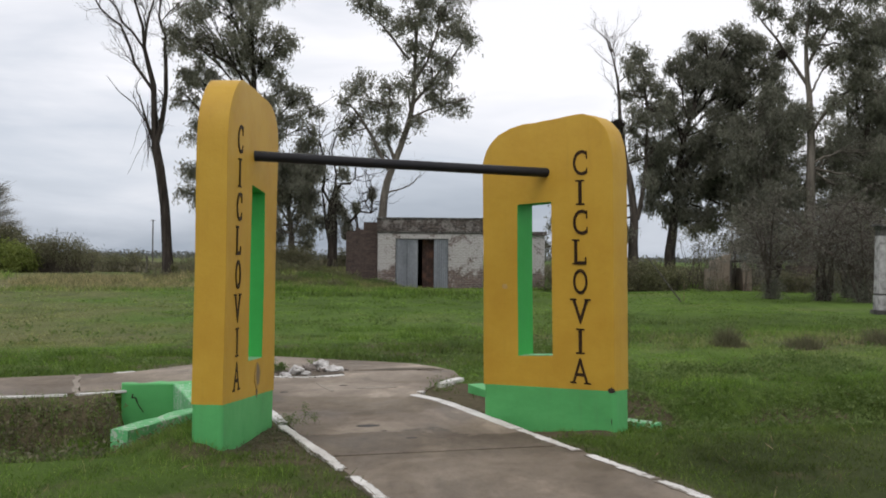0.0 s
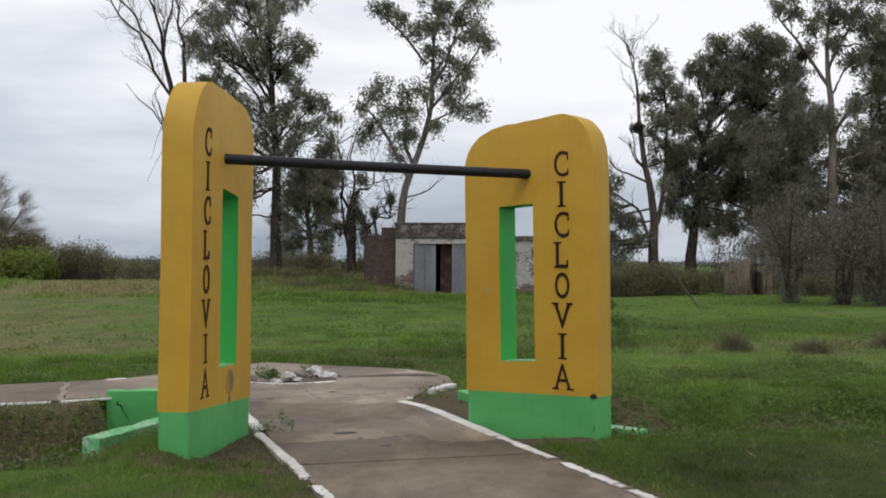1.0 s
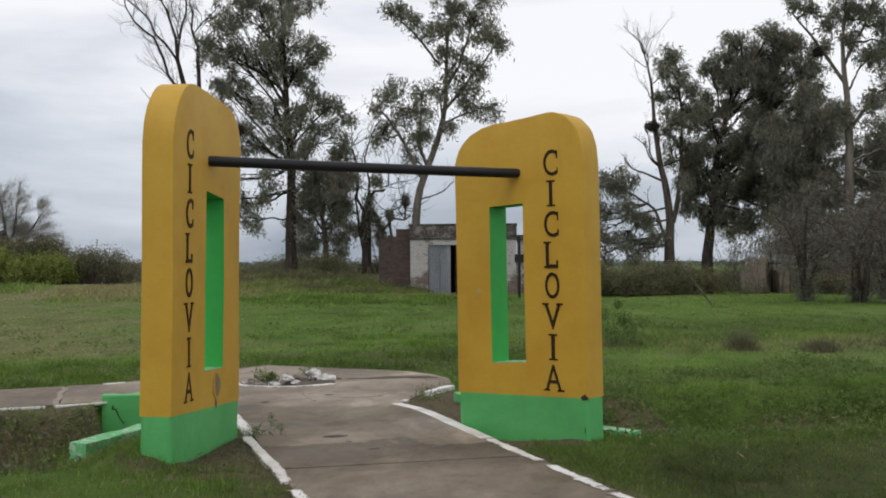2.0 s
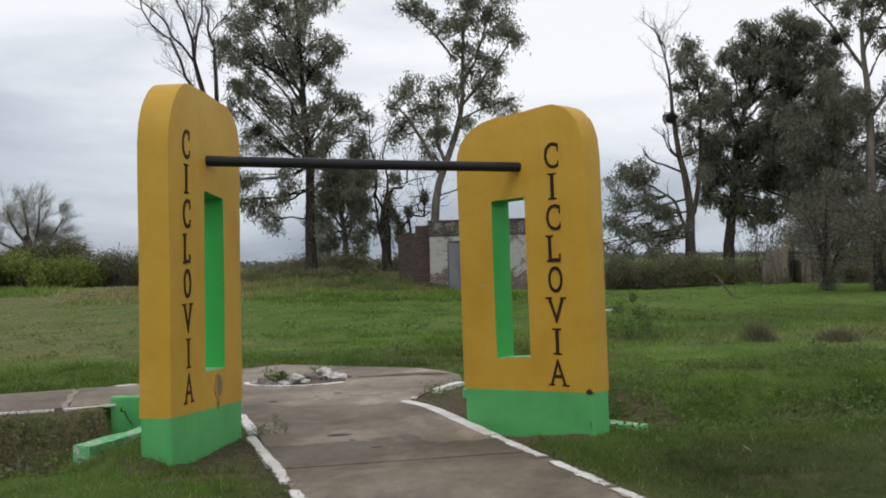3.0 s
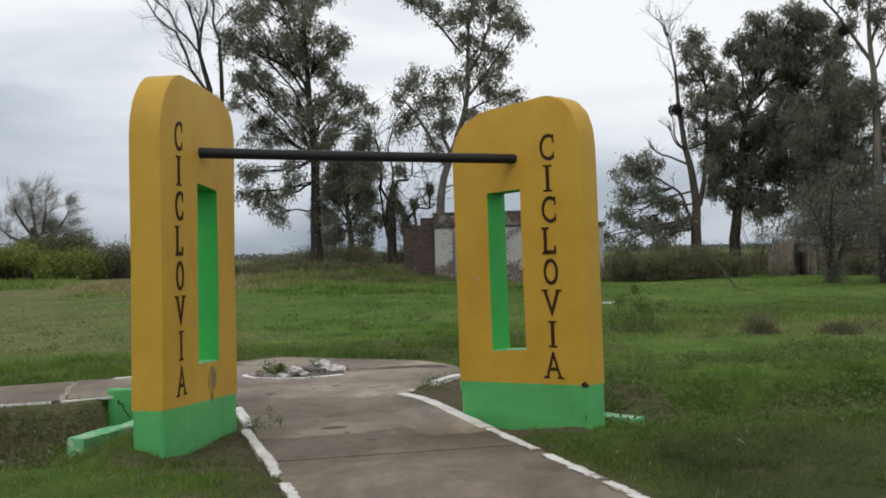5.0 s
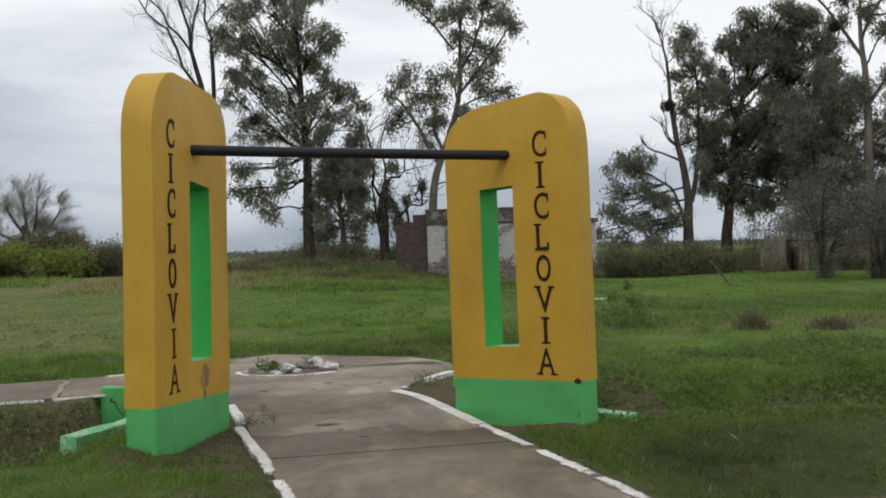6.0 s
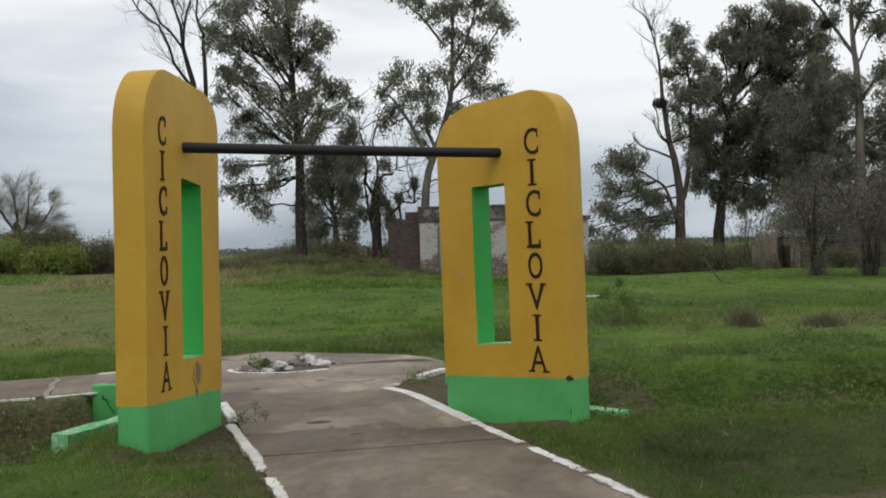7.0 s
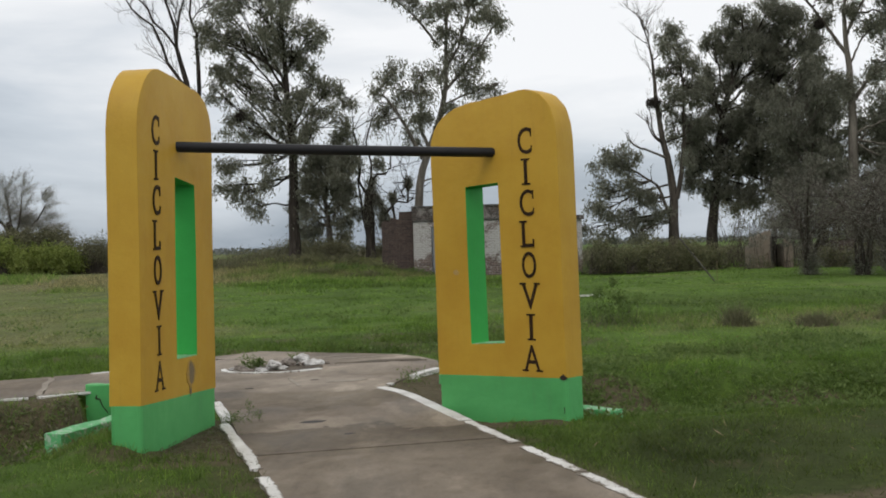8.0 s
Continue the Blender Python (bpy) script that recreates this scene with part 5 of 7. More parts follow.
def build_grove():
    grow_tree("eucalyptus_tree", "tall dense eucalyptus with straight dark trunk", (-13.12, 70, 0),
              [(0, 0, -0.2), (0.01, 0.11, 2.63), (0.07, -0, 7.13), (-0.01, -0.03, 10.6), (-0.2, -0.1, 14.07), (-0.45, -0.12, 17.56), (-0.57, 0.08, 19.65)], 0.42,
              [(-4.2, 16.7, 0.92), (-4.8, 15, 0.81), (-3.4, 14.4, 1.09), (-4.6, 13, 0.69), (-3.3, 12.1, 0.97), (-4.4, 11.3, 0.63), (-1.7, 16.7, 1.29), (-0.1, 15.3, 1.36), (-1.7, 14.1, 1.19), (0.3, 13.4, 1.18), (1.7, 14.6, 0.68), (1.4, 11.8, 0.73), (2.5, 11.4, 0.61), (0.6, 10.4, 0.98), (2, 10, 0.78), (-1.4, 11, 0.9), (-2.6, 9.4, 0.79), (-0.8, 9.1, 0.9), (-3.9, 9.3, 0.57), (1.2, 8.6, 0.61), (-3.8, 6.8, 0.68), (-4.2, 5.5, 0.51), (-3, 5.2, 0.68), (-2.6, 4.2, 0.51), (-1.2, 6.8, 0.62), (1.5, 7.1, 0.5), (-1.8, 5.6, 0.39), (-3.1, 18.9, 1.59), (-0.1, 19.1, 1.72), (3.3, 10.6, 0.28), (3.2, 9.2, 0.28), (-0, 7.8, 0.67)],
              M_EUCA, M_BARK_DARK, 11, thick=1.25, leaves=330)
    grow_tree("eucalyptus_tree", "smaller eucalyptus with pale trunk and loose crown", (-11.08, 71, 0),
              [(0, 0, -0.2), (-0.03, 0.09, 2.58), (-0.32, -0.04, 4.69), (-0.52, -0.02, 6.45), (-0.3, -0.05, 8.19)], 0.3,
              [(-0.9, 6.5, 0.72), (0.0, 6.8, 0.72), (0.9, 6.4, 0.68), (1.6, 6.7, 0.50), (-1.3, 5.5, 0.66), (-0.6, 5.4, 0.62), (0.5, 5.6, 0.66), (1.2, 5.1, 0.55), (-1.2, 3.8, 0.55), (-0.9, 2.8, 0.45), (-1.6, 2.9, 0.42), (0.7, 4.3, 0.58), (0.8, 3.2, 0.50), (0.5, 2.3, 0.36), (1.5, 3.7, 0.42), (1.0, 8.2, 0.50), (0.6, 8.6, 0.42), (1.9, 6.9, 0.34), (0.6, 7.5, 0.60), (-0.4, 7.4, 0.50), (-1.9, 4.5, 0.40)],
              M_EUCA, M_BARK_PALE, 12, thick=2.0, leaves=272)
    grow_tree("eucalyptus_tree", "leaning pale-barked eucalyptus with open spreading crown", (-5.61, 70, 0),
              [(0, 0, -0.2), (0.04, 0.02, 2.0), (0.06, 0.04, 4.2), (0.08, 0, 6.0), (0.76, 0.04, 7.16), (1.44, -0.14, 8.8), (1.87, -0.1, 10.58), (1.99, 0.02, 12.37), (1.69, 0.02, 13.79), (1.99, 0.01, 15.71), (2.29, -0.04, 17.23), (2.6, -0.04, 18.8)], 0.36,
              [(-1.2, 16.82, 0.46), (0.08, 16.43, 0.43), (0.83, 15.5, 0.53), (-0.55, 17.1, 0.43), (2.0, 15.83, 0.78), (3.42, 16.42, 0.82), (4.66, 14.96, 0.78), (3.23, 13.99, 0.82), (1.96, 14.43, 0.61), (4.24, 13.31, 0.57), (2.56, 12.86, 0.53), (1.65, 12.0, 0.5), (2.93, 11.95, 0.61), (3.42, 11.04, 0.61), (4.82, 10.99, 0.46), (2.49, 9.92, 0.43), (5.42, 14.8, 0.36), (4.18, 16.13, 0.65), (2.4, 16.72, 0.65), (-1.06, 12.1, 0.71), (-2.25, 10.99, 0.43), (0.49, 12.04, 0.61), (-0.57, 10.8, 0.75), (0.84, 10.62, 0.53), (0.04, 9.36, 0.57), (-0.25, 8.09, 0.5), (-2.42, 9.19, 0.32), (-1.63, 9.93, 0.5), (0.93, 9.08, 0.43), (-1.84, 11.87, 0.4), (3.83, 12.18, 0.43), (2.6, 17.9, 1.0), (4.6, 17.8, 0.9)],
              M_EUCA, M_BARK_PALE, 13,
              stems=[([(1.71, 0, 13.54), (0.94, -0.05, 14.47), (-0.07, -0.4, 15.66), (-1.58, -0.2, 17.14)], 0.1, 0.03), ([(0.49, 0, 6.78), (-0.37, -0.3, 8.61), (-1.36, 0.1, 10.18), (-2.12, 0.25, 11.11)], 0.14, 0.04), ([(0.89, 0, 7.41), (0.28, 0.4, 8.84), (0.45, 0.5, 10.38), (0.61, 0.3, 11.78)], 0.12, 0.035), ([(1.87, 0, 10.71), (2.93, 0.4, 11.95), (4.24, 0.2, 13.57), (5.3, -0.3, 15.06)], 0.11, 0.03), ([(1.93, 0, 11.99), (2.83, -0.4, 13.37), (3.39, -0.3, 15.14), (3.69, 0.2, 16.92)], 0.12, 0.04), ([(1.67, 0, 9.82), (2.76, 0.3, 10.55), (4.05, 0.4, 10.89), (5.07, 0.1, 10.98)], 0.08, 0.025), ([(0.26, 0.0, 5.32), (1.34, 0.48, 5.73), (2.03, 0.01, 6.05), (2.52, -0.14, 6.51)], 0.06, 0.02)], thick=1.25, leaves=250)
    grow_tree("eucalyptus_tree", "slender eucalyptus with sparse side crown", (9.82, 70, 0),
              [(0, 0, -0.2), (0.05, 0.05, 1.7), (0.09, 0.1, 3.1), (0.28, 0.1, 4.4), (-0.06, 0.1, 5.97), (-0.40, -0.1, 7.4), (-0.68, -0.06, 9.2), (-0.83, -0.12, 11.4), (-1.04, -0.05, 13.28), (-1.57, -0.07, 14.49)], 0.38,
              [(0.1, 13.9, 0.56), (0.6, 13.2, 0.5), (-0.3, 13, 0.39), (0.9, 12.4, 0.36), (0.3, 12, 0.45), (-0.3, 11.7, 0.31), (0.7, 11, 0.5), (-0, 10.1, 0.5), (1, 9.9, 0.56), (0.3, 8.7, 0.47), (1.1, 8.6, 0.42), (1.2, 7.4, 0.45), (0.9, 6.5, 0.38), (1.6, 8.4, 0.36), (0.2, 7.8, 0.32), (1.5, 10.6, 0.42), (1.4, 11.9, 0.38), (-0.2, 9.4, 0.30), (-3.5, 6.8, 0.6), (-4.2, 6, 0.41), (-2.9, 6.1, 0.55), (-2.4, 6.5, 0.25), (-4, 4.7, 0.55), (-2.8, 4.7, 0.6), (-1.8, 4.2, 0.6), (-1.2, 4, 0.38), (-4.4, 3.4, 0.6), (-3, 3, 0.69), (-1.7, 2.8, 0.55), (-0.9, 3, 0.33), (-5.1, 2.4, 0.38), (-3.7, 2, 0.49), (-2.2, 2, 0.49)],
              M_EUCA, M_BARK_GREY, 14,
              stems=[([(0.2, 0.10, 3.9), (0.62, 0.17, 5.7), (0.71, 0.12, 7.66), (0.79, 0.21, 10.01), (0.61, -0.28, 12.03)], 0.17, 0.05), ([(-0.02, 0.05, 2.2), (-0.46, 0.0, 3.35), (-0.88, 0.1, 4.62), (-1.77, -0.1, 5.22), (-2.78, 0.0, 5.71)], 0.13, 0.04), ([(-0.35, 0.00, 6.35), (-1.30, 0.24, 6.78), (-2.12, 0.50, 7.18), (-2.73, -0.50, 7.71)], 0.09, 0.03), ([(-0.55, 0.00, 7.26), (-1.20, -0.48, 7.79), (-1.31, -0.39, 8.67), (-1.54, 0.15, 9.76)], 0.06, 0.02), ([(-1.23, 0.00, 13.80), (-1.54, -0.09, 14.42), (-1.99, 0.48, 15.11)], 0.05, 0.018), ([(-1.35, 0.00, 14.07), (-1.19, 0.29, 15.08)], 0.035, 0.015)], thick=1.3, bare=12, leaves=370)
    grow_tree("eucalyptus_tree", "broad dark eucalyptus with heavy dense crown", (12.29, 72, 0),
              [(0, 0, -0.2), (0.18, 0.1, 2.94), (0.42, -0.1, 5.35), (0.65, -0.04, 8.79), (1.51, -0.09, 11.51), (2.83, 0.1, 13.87), (3.83, 0, 15.89)], 0.4,
              filled([(-1.1, 6.0, 0.63), (-1.1, 7.7, 0.52), (0.4, 13.6, 0.49), (1.3, 14.3, 0.41), (1.9, 15.4, 0.52), (1.4, 12.8, 0.75), (2.7, 14.5, 0.81), (3.9, 15.5, 0.7), (4, 14, 0.76), (5.2, 15.1, 0.79), (2.7, 12.9, 0.81), (4.1, 12.6, 0.76), (5.4, 13.2, 0.7), (0.3, 11.8, 0.4), (1.6, 11.3, 0.58), (-0.2, 10.9, 0.57), (0.8, 10, 0.75), (4.7, 11.4, 0.64), (6, 11.3, 0.64), (6.5, 13.5, 0.5), (2.9, 9.6, 0.75), (4.3, 9.3, 0.87), (5.6, 9.3, 0.58), (-0.4, 8.4, 0.68), (1.2, 8.1, 0.69), (2.6, 7.7, 0.98), (-0.4, 6.6, 0.8), (1, 6.2, 0.91), (3, 6.1, 1.03), (-0.8, 4.9, 0.57), (0.7, 4.6, 0.8), (2.5, 4.3, 0.74), (1.6, 3.7, 0.46)], (1.5, 7.6), (4.7, 14.3)),
              M_EUCA_DARK, M_BARK_DARK, 15, thick=1.75, leaves=470)
    grow_tree("eucalyptus_tree", "big old eucalyptus with pale grey trunk", (16.72, 67, 0),
              [(0, 0, -0.2), (0.1, 0.15, 0.76), (0.38, 0.09, 4.27), (0.37, 0.17, 6.19), (-0.3, -0.04, 7.18), (-0.87, 0.12, 9.44)], 0.3,
              [(-0.7, 4.3, 1.1, 0.9), (-1.0, 8.5, 1.2, 0.9), (0.6, 5.2, 1.0, 0.8), (1.3, 7.1, 1.0, 0.7), (-0.4, 2.4, 0.9, 0.7), (1.0, 9.1, 1.0, 0.7), (1.9, 10.0, 1.0, 0.7), (0.8, 11.3, 1.0, 0.7), (1.9, 7.7, 1.0, 0.7), (-0.7, 5.9, 0.70), (-0.2, 7.6, 0.65), (-1.1, 3.0, 0.65), (0.1, 4.4, 0.76), (-2.0, 2.5, 0.48), (0.8, 2.8, 0.65), (1.3, 5.5, 0.65), (0.8, 7.3, 0.49), (1.7, 3.9, 0.65), (-1.1, 7.2, 0.60), (0.5, 9.4, 0.41)],
              M_EUCA_DARK, M_BARK_PALE, 16, thick=1.6)
    grow_tree("eucalyptus_tree", "very tall eucalyptus with pale forked trunk", (19.07, 66, 0),
              [(0, 0, -0.2), (0.06, 0.01, 3.16), (0.38, -0.13, 6.7), (0.27, 0.15, 9.28), (-0, 0.05, 11.53), (-0.17, 0.03, 13.78), (0.13, 0.12, 16.04), (0.28, 0.03, 17.65)], 0.45,
              [(0.3, 15.5, 0.88), (-0, 14, 0.49), (1.6, 15.1, 0.69), (1, 12.8, 0.55), (2.4, 13.7, 0.55), (3.7, 14.5, 0.84), (2.9, 12.1, 0.55), (3.9, 10.8, 0.69), (1.7, 7.9, 0.82), (3.5, 7.3, 0.93), (2.3, 5.7, 0.82), (4.2, 5.7, 0.83), (1.3, 10.5, 0.3), (-2.9, 16, 0.35), (-1.9, 15.6, 0.27), (-1, 15, 0.25), (0.3, 17.2, 1), (2.5, 16.9, 1), (-2.3, 16.8, 0.33)],
              M_EUCA, M_BARK_PALE, 17,
              stems=[([(0.00, 0.00, 11.46), (-0.81, 0.29, 12.81), (-1.78, 0.46, 14.42), (-2.75, 0.36, 15.55)], 0.13, 0.04), ([(0.27, 0.00, 8.89), (0.81, -0.40, 9.92), (1.92, 0.26, 11.06), (2.71, 0.04, 11.54)], 0.12, 0.04), ([(-0.07, 0.00, 12.49), (0.62, -0.33, 14.11), (1.41, 0.42, 15.40)], 0.12, 0.05)], thick=1.5)
    grow_tree("eucalyptus_tree", "tall dark eucalyptus at the end of the grove", (23.12, 68, 0),
              [(0, 0, -0.2), (-0.02, 0.19, 1.87), (-0.08, -0.03, 6.72), (-0.1, 0.05, 10.91), (-0.24, -0.08, 15.43)], 0.42,
              [(-0.3, 13.5, 1.7, 1), (0.9, 11.8, 1.7, 1), (-0.7, 10.6, 1.4, 0.9), (-0.1, 7.8, 1.7, 1), (1.2, 8.9, 1.6, 1), (-0.8, 5.1, 1.5, 1), (0.8, 4.8, 1.6, 1), (-0.3, 2.2, 1.4, 0.9), (1.0, 15.7, 1.8, 1), (2.8, 10.8, 2.0, 0.9), (2.6, 5.7, 2.0, 0.9), (2.6, 15.9, 2.0, 0.8)],
              M_EUCA_DARK, M_BARK_GREY, 18, leaves=304)
    grow_tree("eucalyptus_tree", "shaded dark eucalyptus standing behind the others", (20.41, 78, 0),
              [(0, 0, -0.2), (0.05, 0.0, 2.1), (-0.03, -0.05, 5.82), (0.3, -0.06, 10.28), (0.17, 0.03, 13.63)], 0.38,
              [(-1.9, 5.9, 1.6, 1), (0.0, 8.1, 1.7, 1), (1.6, 10.6, 1.5, 0.9), (-0.2, 11.4, 1.3, 0.8), (1.8, 6.5, 1.7, 1), (1.0, 3.2, 1.3, 0.7), (3.2, 4.6, 1.6, 1), (3.7, 8.3, 1.6, 0.9), (2.8, 2.0, 1.5, 1)],
              M_EUCA_DARK, M_BARK_DARK, 19, leaves=304)
    grow_tree("eucalyptus_tree", "second shaded eucalyptus behind the others", (25.63, 79, 0),
              [(0, 0, -0.2), (0.05, 0.03, 1.96), (0.11, 0.16, 7.21), (-0.07, 0.07, 11.73), (0.2, 0.17, 14.72)], 0.38,
              [(-0.5, 10.2, 1.6, 0.9), (0.6, 7.6, 1.7, 1), (2.1, 9.4, 1.7, 1), (-0.3, 4.2, 1.7, 1), (1.9, 4.5, 1.8, 1), (1.1, 12.8, 1.4, 0.9), (0.8, 1.9, 1.6, 1), (2.6, 1.9, 1.6, 1)],
              M_EUCA_DARK, M_BARK_DARK, 20, leaves=320)

    build_dead_tree()
    build_stump()
    build_willow()
    for x, y, z, r in ((8.83, 69.9, 9.63, 0.36), (17.61, 66.2, 13.26, 0.21), (-16.13, 69.6, 9.63, 0.26)):
        build_nest(x, y, z, r)


def build_dead_tree():
    rng = np.random.default_rng(31)
    ob = thing("dead_tree", pose(-18.5, 70, 0), "bare dead tree with dark forked trunk and thin branches", "tree")
    out = []
    main = np.array([(0, 0, -0.2), (-0.12, 0, 2.0), (-0.30, 0.1, 4.5), (-0.6, 0, 6.8), (-0.9, 0, 8.2)])
    v, f = tubes([(main, np.array([0.40, 0.31, 0.29, 0.28, 0.27]))], 10)
    mesh_np("trunk", v, f, M_BARK_DARK, ob, smooth=True)
    left = np.array([(-0.9, 0, 8.0), (-1.0, 0.1, 10.0), (-1.04, 0, 11.87), (-1.37, 0.05, 13.05), (-1.64, 0, 14.17)])
    high = np.array([(-1.64, 0, 14.17), (-1.78, 0.1, 15.52), (-2.11, 0.2, 16.47), (-2.39, 0.2, 17.3), (-2.8, 0.3, 18.0), (-3.1, 0.3, 19.2)])
    mid = np.array([(-1.62, 0, 14.2), (-1.49, -0.2, 15.16), (-1.29, -0.3, 16.08), (-1.0, -0.3, 17.0), (-0.95, -0.4, 17.7), (-0.74, -0.4, 19.1)])
    sweep = np.array([(-1.64, 0, 14.1), (-2.27, -0.3, 15.07), (-2.85, -0.5, 15.63), (-3.19, -0.6, 16.5), (-3.54, -0.7, 16.9), (-3.95, -0.7, 17.25), (-4.7, -0.8, 17.9), (-5.1, -0.8, 18.6)])
    low = np.array([(-1.02, 0, 11.5), (-1.86, 0.3, 12.6), (-2.38, 0.5, 13.27), (-2.65, 0.6, 14.2), (-3.1, 0.7, 15.2), (-3.33, 0.7, 15.7), (-3.92, 0.8, 16.1), (-4.68, 0.9, 16.8), (-5.2, 0.9, 17.7), (-5.4, 0.9, 18.8)])
    right = np.array([(-0.85, 0, 8.1), (-0.45, -0.1, 9.8), (-0.28, 0, 11.4), (-0.30, 0, 13.0), (-0.36, 0, 14.2), (-0.34, 0, 14.9), (-0.64, 0, 15.7), (-0.75, 0, 16.1), (-0.67, 0, 17.0), (-0.89, 0, 17.7), (-0.62, 0, 18.9)])
    fork = np.array([(-0.64, 0, 15.7), (-0.21, 0.2, 16.4), (0.64, 0.3, 17.2), (0.89, 0.3, 17.6)])
    kink = np.array([(-1.48, -0.2, 15.4), (-1.65, -0.1, 16.0), (-1.58, 0, 16.4), (-1.92, 0.1, 17.0), (-2.08, 0.1, 17.8)])
    spur = np.array([(-2.42, 0.5, 13.3), (-2.9, 0.5, 13.8), (-3.3, 0.6, 14.5)])
    stub = np.array([(-0.95, 0, 8.3), (-1.5, 0, 9.8), (-1.95, 0.1, 11.3)])
    thin = np.array([(-1.55, 0, 9.7), (-2.3, 0.1, 10.8), (-3.2, 0.1, 11.5), (-4.0, 0.1, 12.5)])
    for c, r, q in ((left, 0.23, 0.12), (high, 0.10, 0.04), (mid, 0.09, 0.035), (sweep, 0.08, 0.03), (low, 0.11, 0.035), (right, 0.17, 0.03), (fork, 0.045, 0.015), (kink, 0.05, 0.02), (spur, 0.04, 0.014), (stub, 0.11, 0.04), (thin, 0.05, 0.015)):
        v, f = tubes([(c, np.linspace(r, q, len(c)))], 8)
        mesh_np("limb", v, f, M_BARK_DARK, ob, smooth=True)
    for c in (high, mid, sweep, low, right[3:], fork, kink, spur):
        for k in range(1, len(c)):
            for _ in range(2):
                s = rng.normal(size=3)
                w = (c[k] - c[k - 1]) / np.linalg.norm(c[k] - c[k - 1]) + 0.75 * s / np.linalg.norm(s)
                bare_branches(rng, c[k - 1] + (c[k] - c[k - 1]) * rng.uniform(0, 1), w, rng.uniform(0.7, 1.6), 0.022, 2, out, 0.35, 0.16)
    for k in range(16):
        c = (left, right, stub)[k % 3]
        j = rng.integers(0, 2)
        bare_branches(rng, c[j] + (c[j + 1] - c[j]) * rng.uniform(0.2, 1), (rng.normal(-0.2, 0.7), rng.normal(0, 0.5), 0.9), rng.uniform(0.7, 1.7), 0.04, 1, out, 0.45, 0.2)
    for _ in range(26):
        s = stub[1] if rng.random() < 0.5 else main[-1] + np.array((-0.3, 0, 0.6))
        bare_branches(rng, s + rng.normal(0, 0.15, 3), (rng.normal(0, 0.35), rng.normal(0, 0.3), -1), rng.uniform(0.8, 2.6), 0.018, 0, out, 0.15, -0.15)
    v, f = tubes(out, 4)
    mesh_np("twig_spray", v, f, M_BARK_DARK, ob, "thin bare twigs and hanging bark strips", smooth=True)["kind"] = "stuff"


def build_stump():
    rng = np.random.default_rng(33)
    ob = thing("dead_tree", pose(-8.6, 71, 0), "broken dark tree stump with twisted limbs and ragged bark", "tree")
    out = []
    v, f = tubes([(np.array([(0, 0, -0.2), (0, 0, 1.3), (0.02, 0, 2.7), (-0.04, 0, 4.0), (0.05, 0, 4.7), (0.14, 0, 5.3), (0.17, 0, 5.9)]), np.array([0.40, 0.31, 0.29, 0.32, 0.33, 0.20, 0.08]))], 10)
    mesh_np("trunk", v, f, M_BARK_DARK, ob, smooth=True)
    for c, r in (([(0.25, 0, 4.8), (0.66, 0.1, 4.4), (0.82, 0, 3.9), (0.80, 0, 2.6)], 0.17), ([(0.15, 0, 5.5), (0.52, 0, 6.0), (1.06, 0, 6.0), (1.37, 0, 6.35), (1.41, 0, 7.1)], 0.10),
                 ([(0, 0, 4.5), (-0.6, 0, 5.6), (-0.5, 0, 7.2), (-0.9, 0, 8.8)], 0.10), ([(0.1, 0, 5.3), (0.2, 0, 6.6), (-0.1, 0, 8.0), (0.3, 0, 9.4)], 0.08), ([(-0.15, 0, 2.2), (-0.39, 0, 3.4), (-0.53, 0, 4.6), (-0.69, 0, 5.7)], 0.11),
                 ([(1.75, 0, -0.2), (1.66, 0, 2.2), (1.50, 0, 3.6), (1.42, 0, 4.6)], 0.13), ([(0.8, 0, 3.4), (1.18, 0, 3.75), (1.67, 0, 4.3), (2.38, 0, 4.2), (2.75, 0, 4.5)], 0.09), ([(2.40, 0, 4.2), (2.42, 0, 4.8), (2.44, 0, 5.4)], 0.07)):
        c = np.array(c)
        v, f = tubes([(c, np.linspace(r, r * 0.4, len(c)))], 8)
        mesh_np("limb", v, f, M_BARK_DARK, ob, smooth=True)
        for k in range(6):
            j = rng.integers(1, len(c))
            bare_branches(rng, c[j], (rng.normal(0, 0.7), rng.normal(0, 0.5), rng.uniform(-0.2, 1)), rng.uniform(0.9, 2.2), 0.03, 2, out, 0.4, 0.1)
    v, f = tubes(out, 5)
    mesh_np("twig_spray", v, f, M_BARK_DARK, ob, smooth=True)["kind"] = "stuff"
    C = np.array([(0.0, 0, 3.2), (0.05, 0, 3.9), (-0.1, 0, 4.4), (0.25, 0, 4.6), (0.15, 0, 5.1), (0.2, 0, 5.6), (0.6, 0, 4.3), (0.8, 0, 3.7), (0.8, 0, 3.1), (0.95, 0, 3.4), (0.5, 0, 6.7), (0.8, 0, 6.6)] + [(1.42, 0, 4.6), (2.44, 0, 5.45)] * 2)
    wide = np.where(np.arange(len(C)) < 12, 0.20, 0.14)
    who = np.repeat(np.arange(len(C)), 300)
    p = C[who] + rng.normal(0, 1, (len(who), 3)) * wide[who][:, None] * np.array((0.8, 1, 1.25))
    v, f = leaf_quads(rng, p, 0.22, 0.06, 1.2)
    mesh_np("ragged_growth", v, f, M_EUCA_DARK, ob, "dark ragged growth hanging from the limbs")


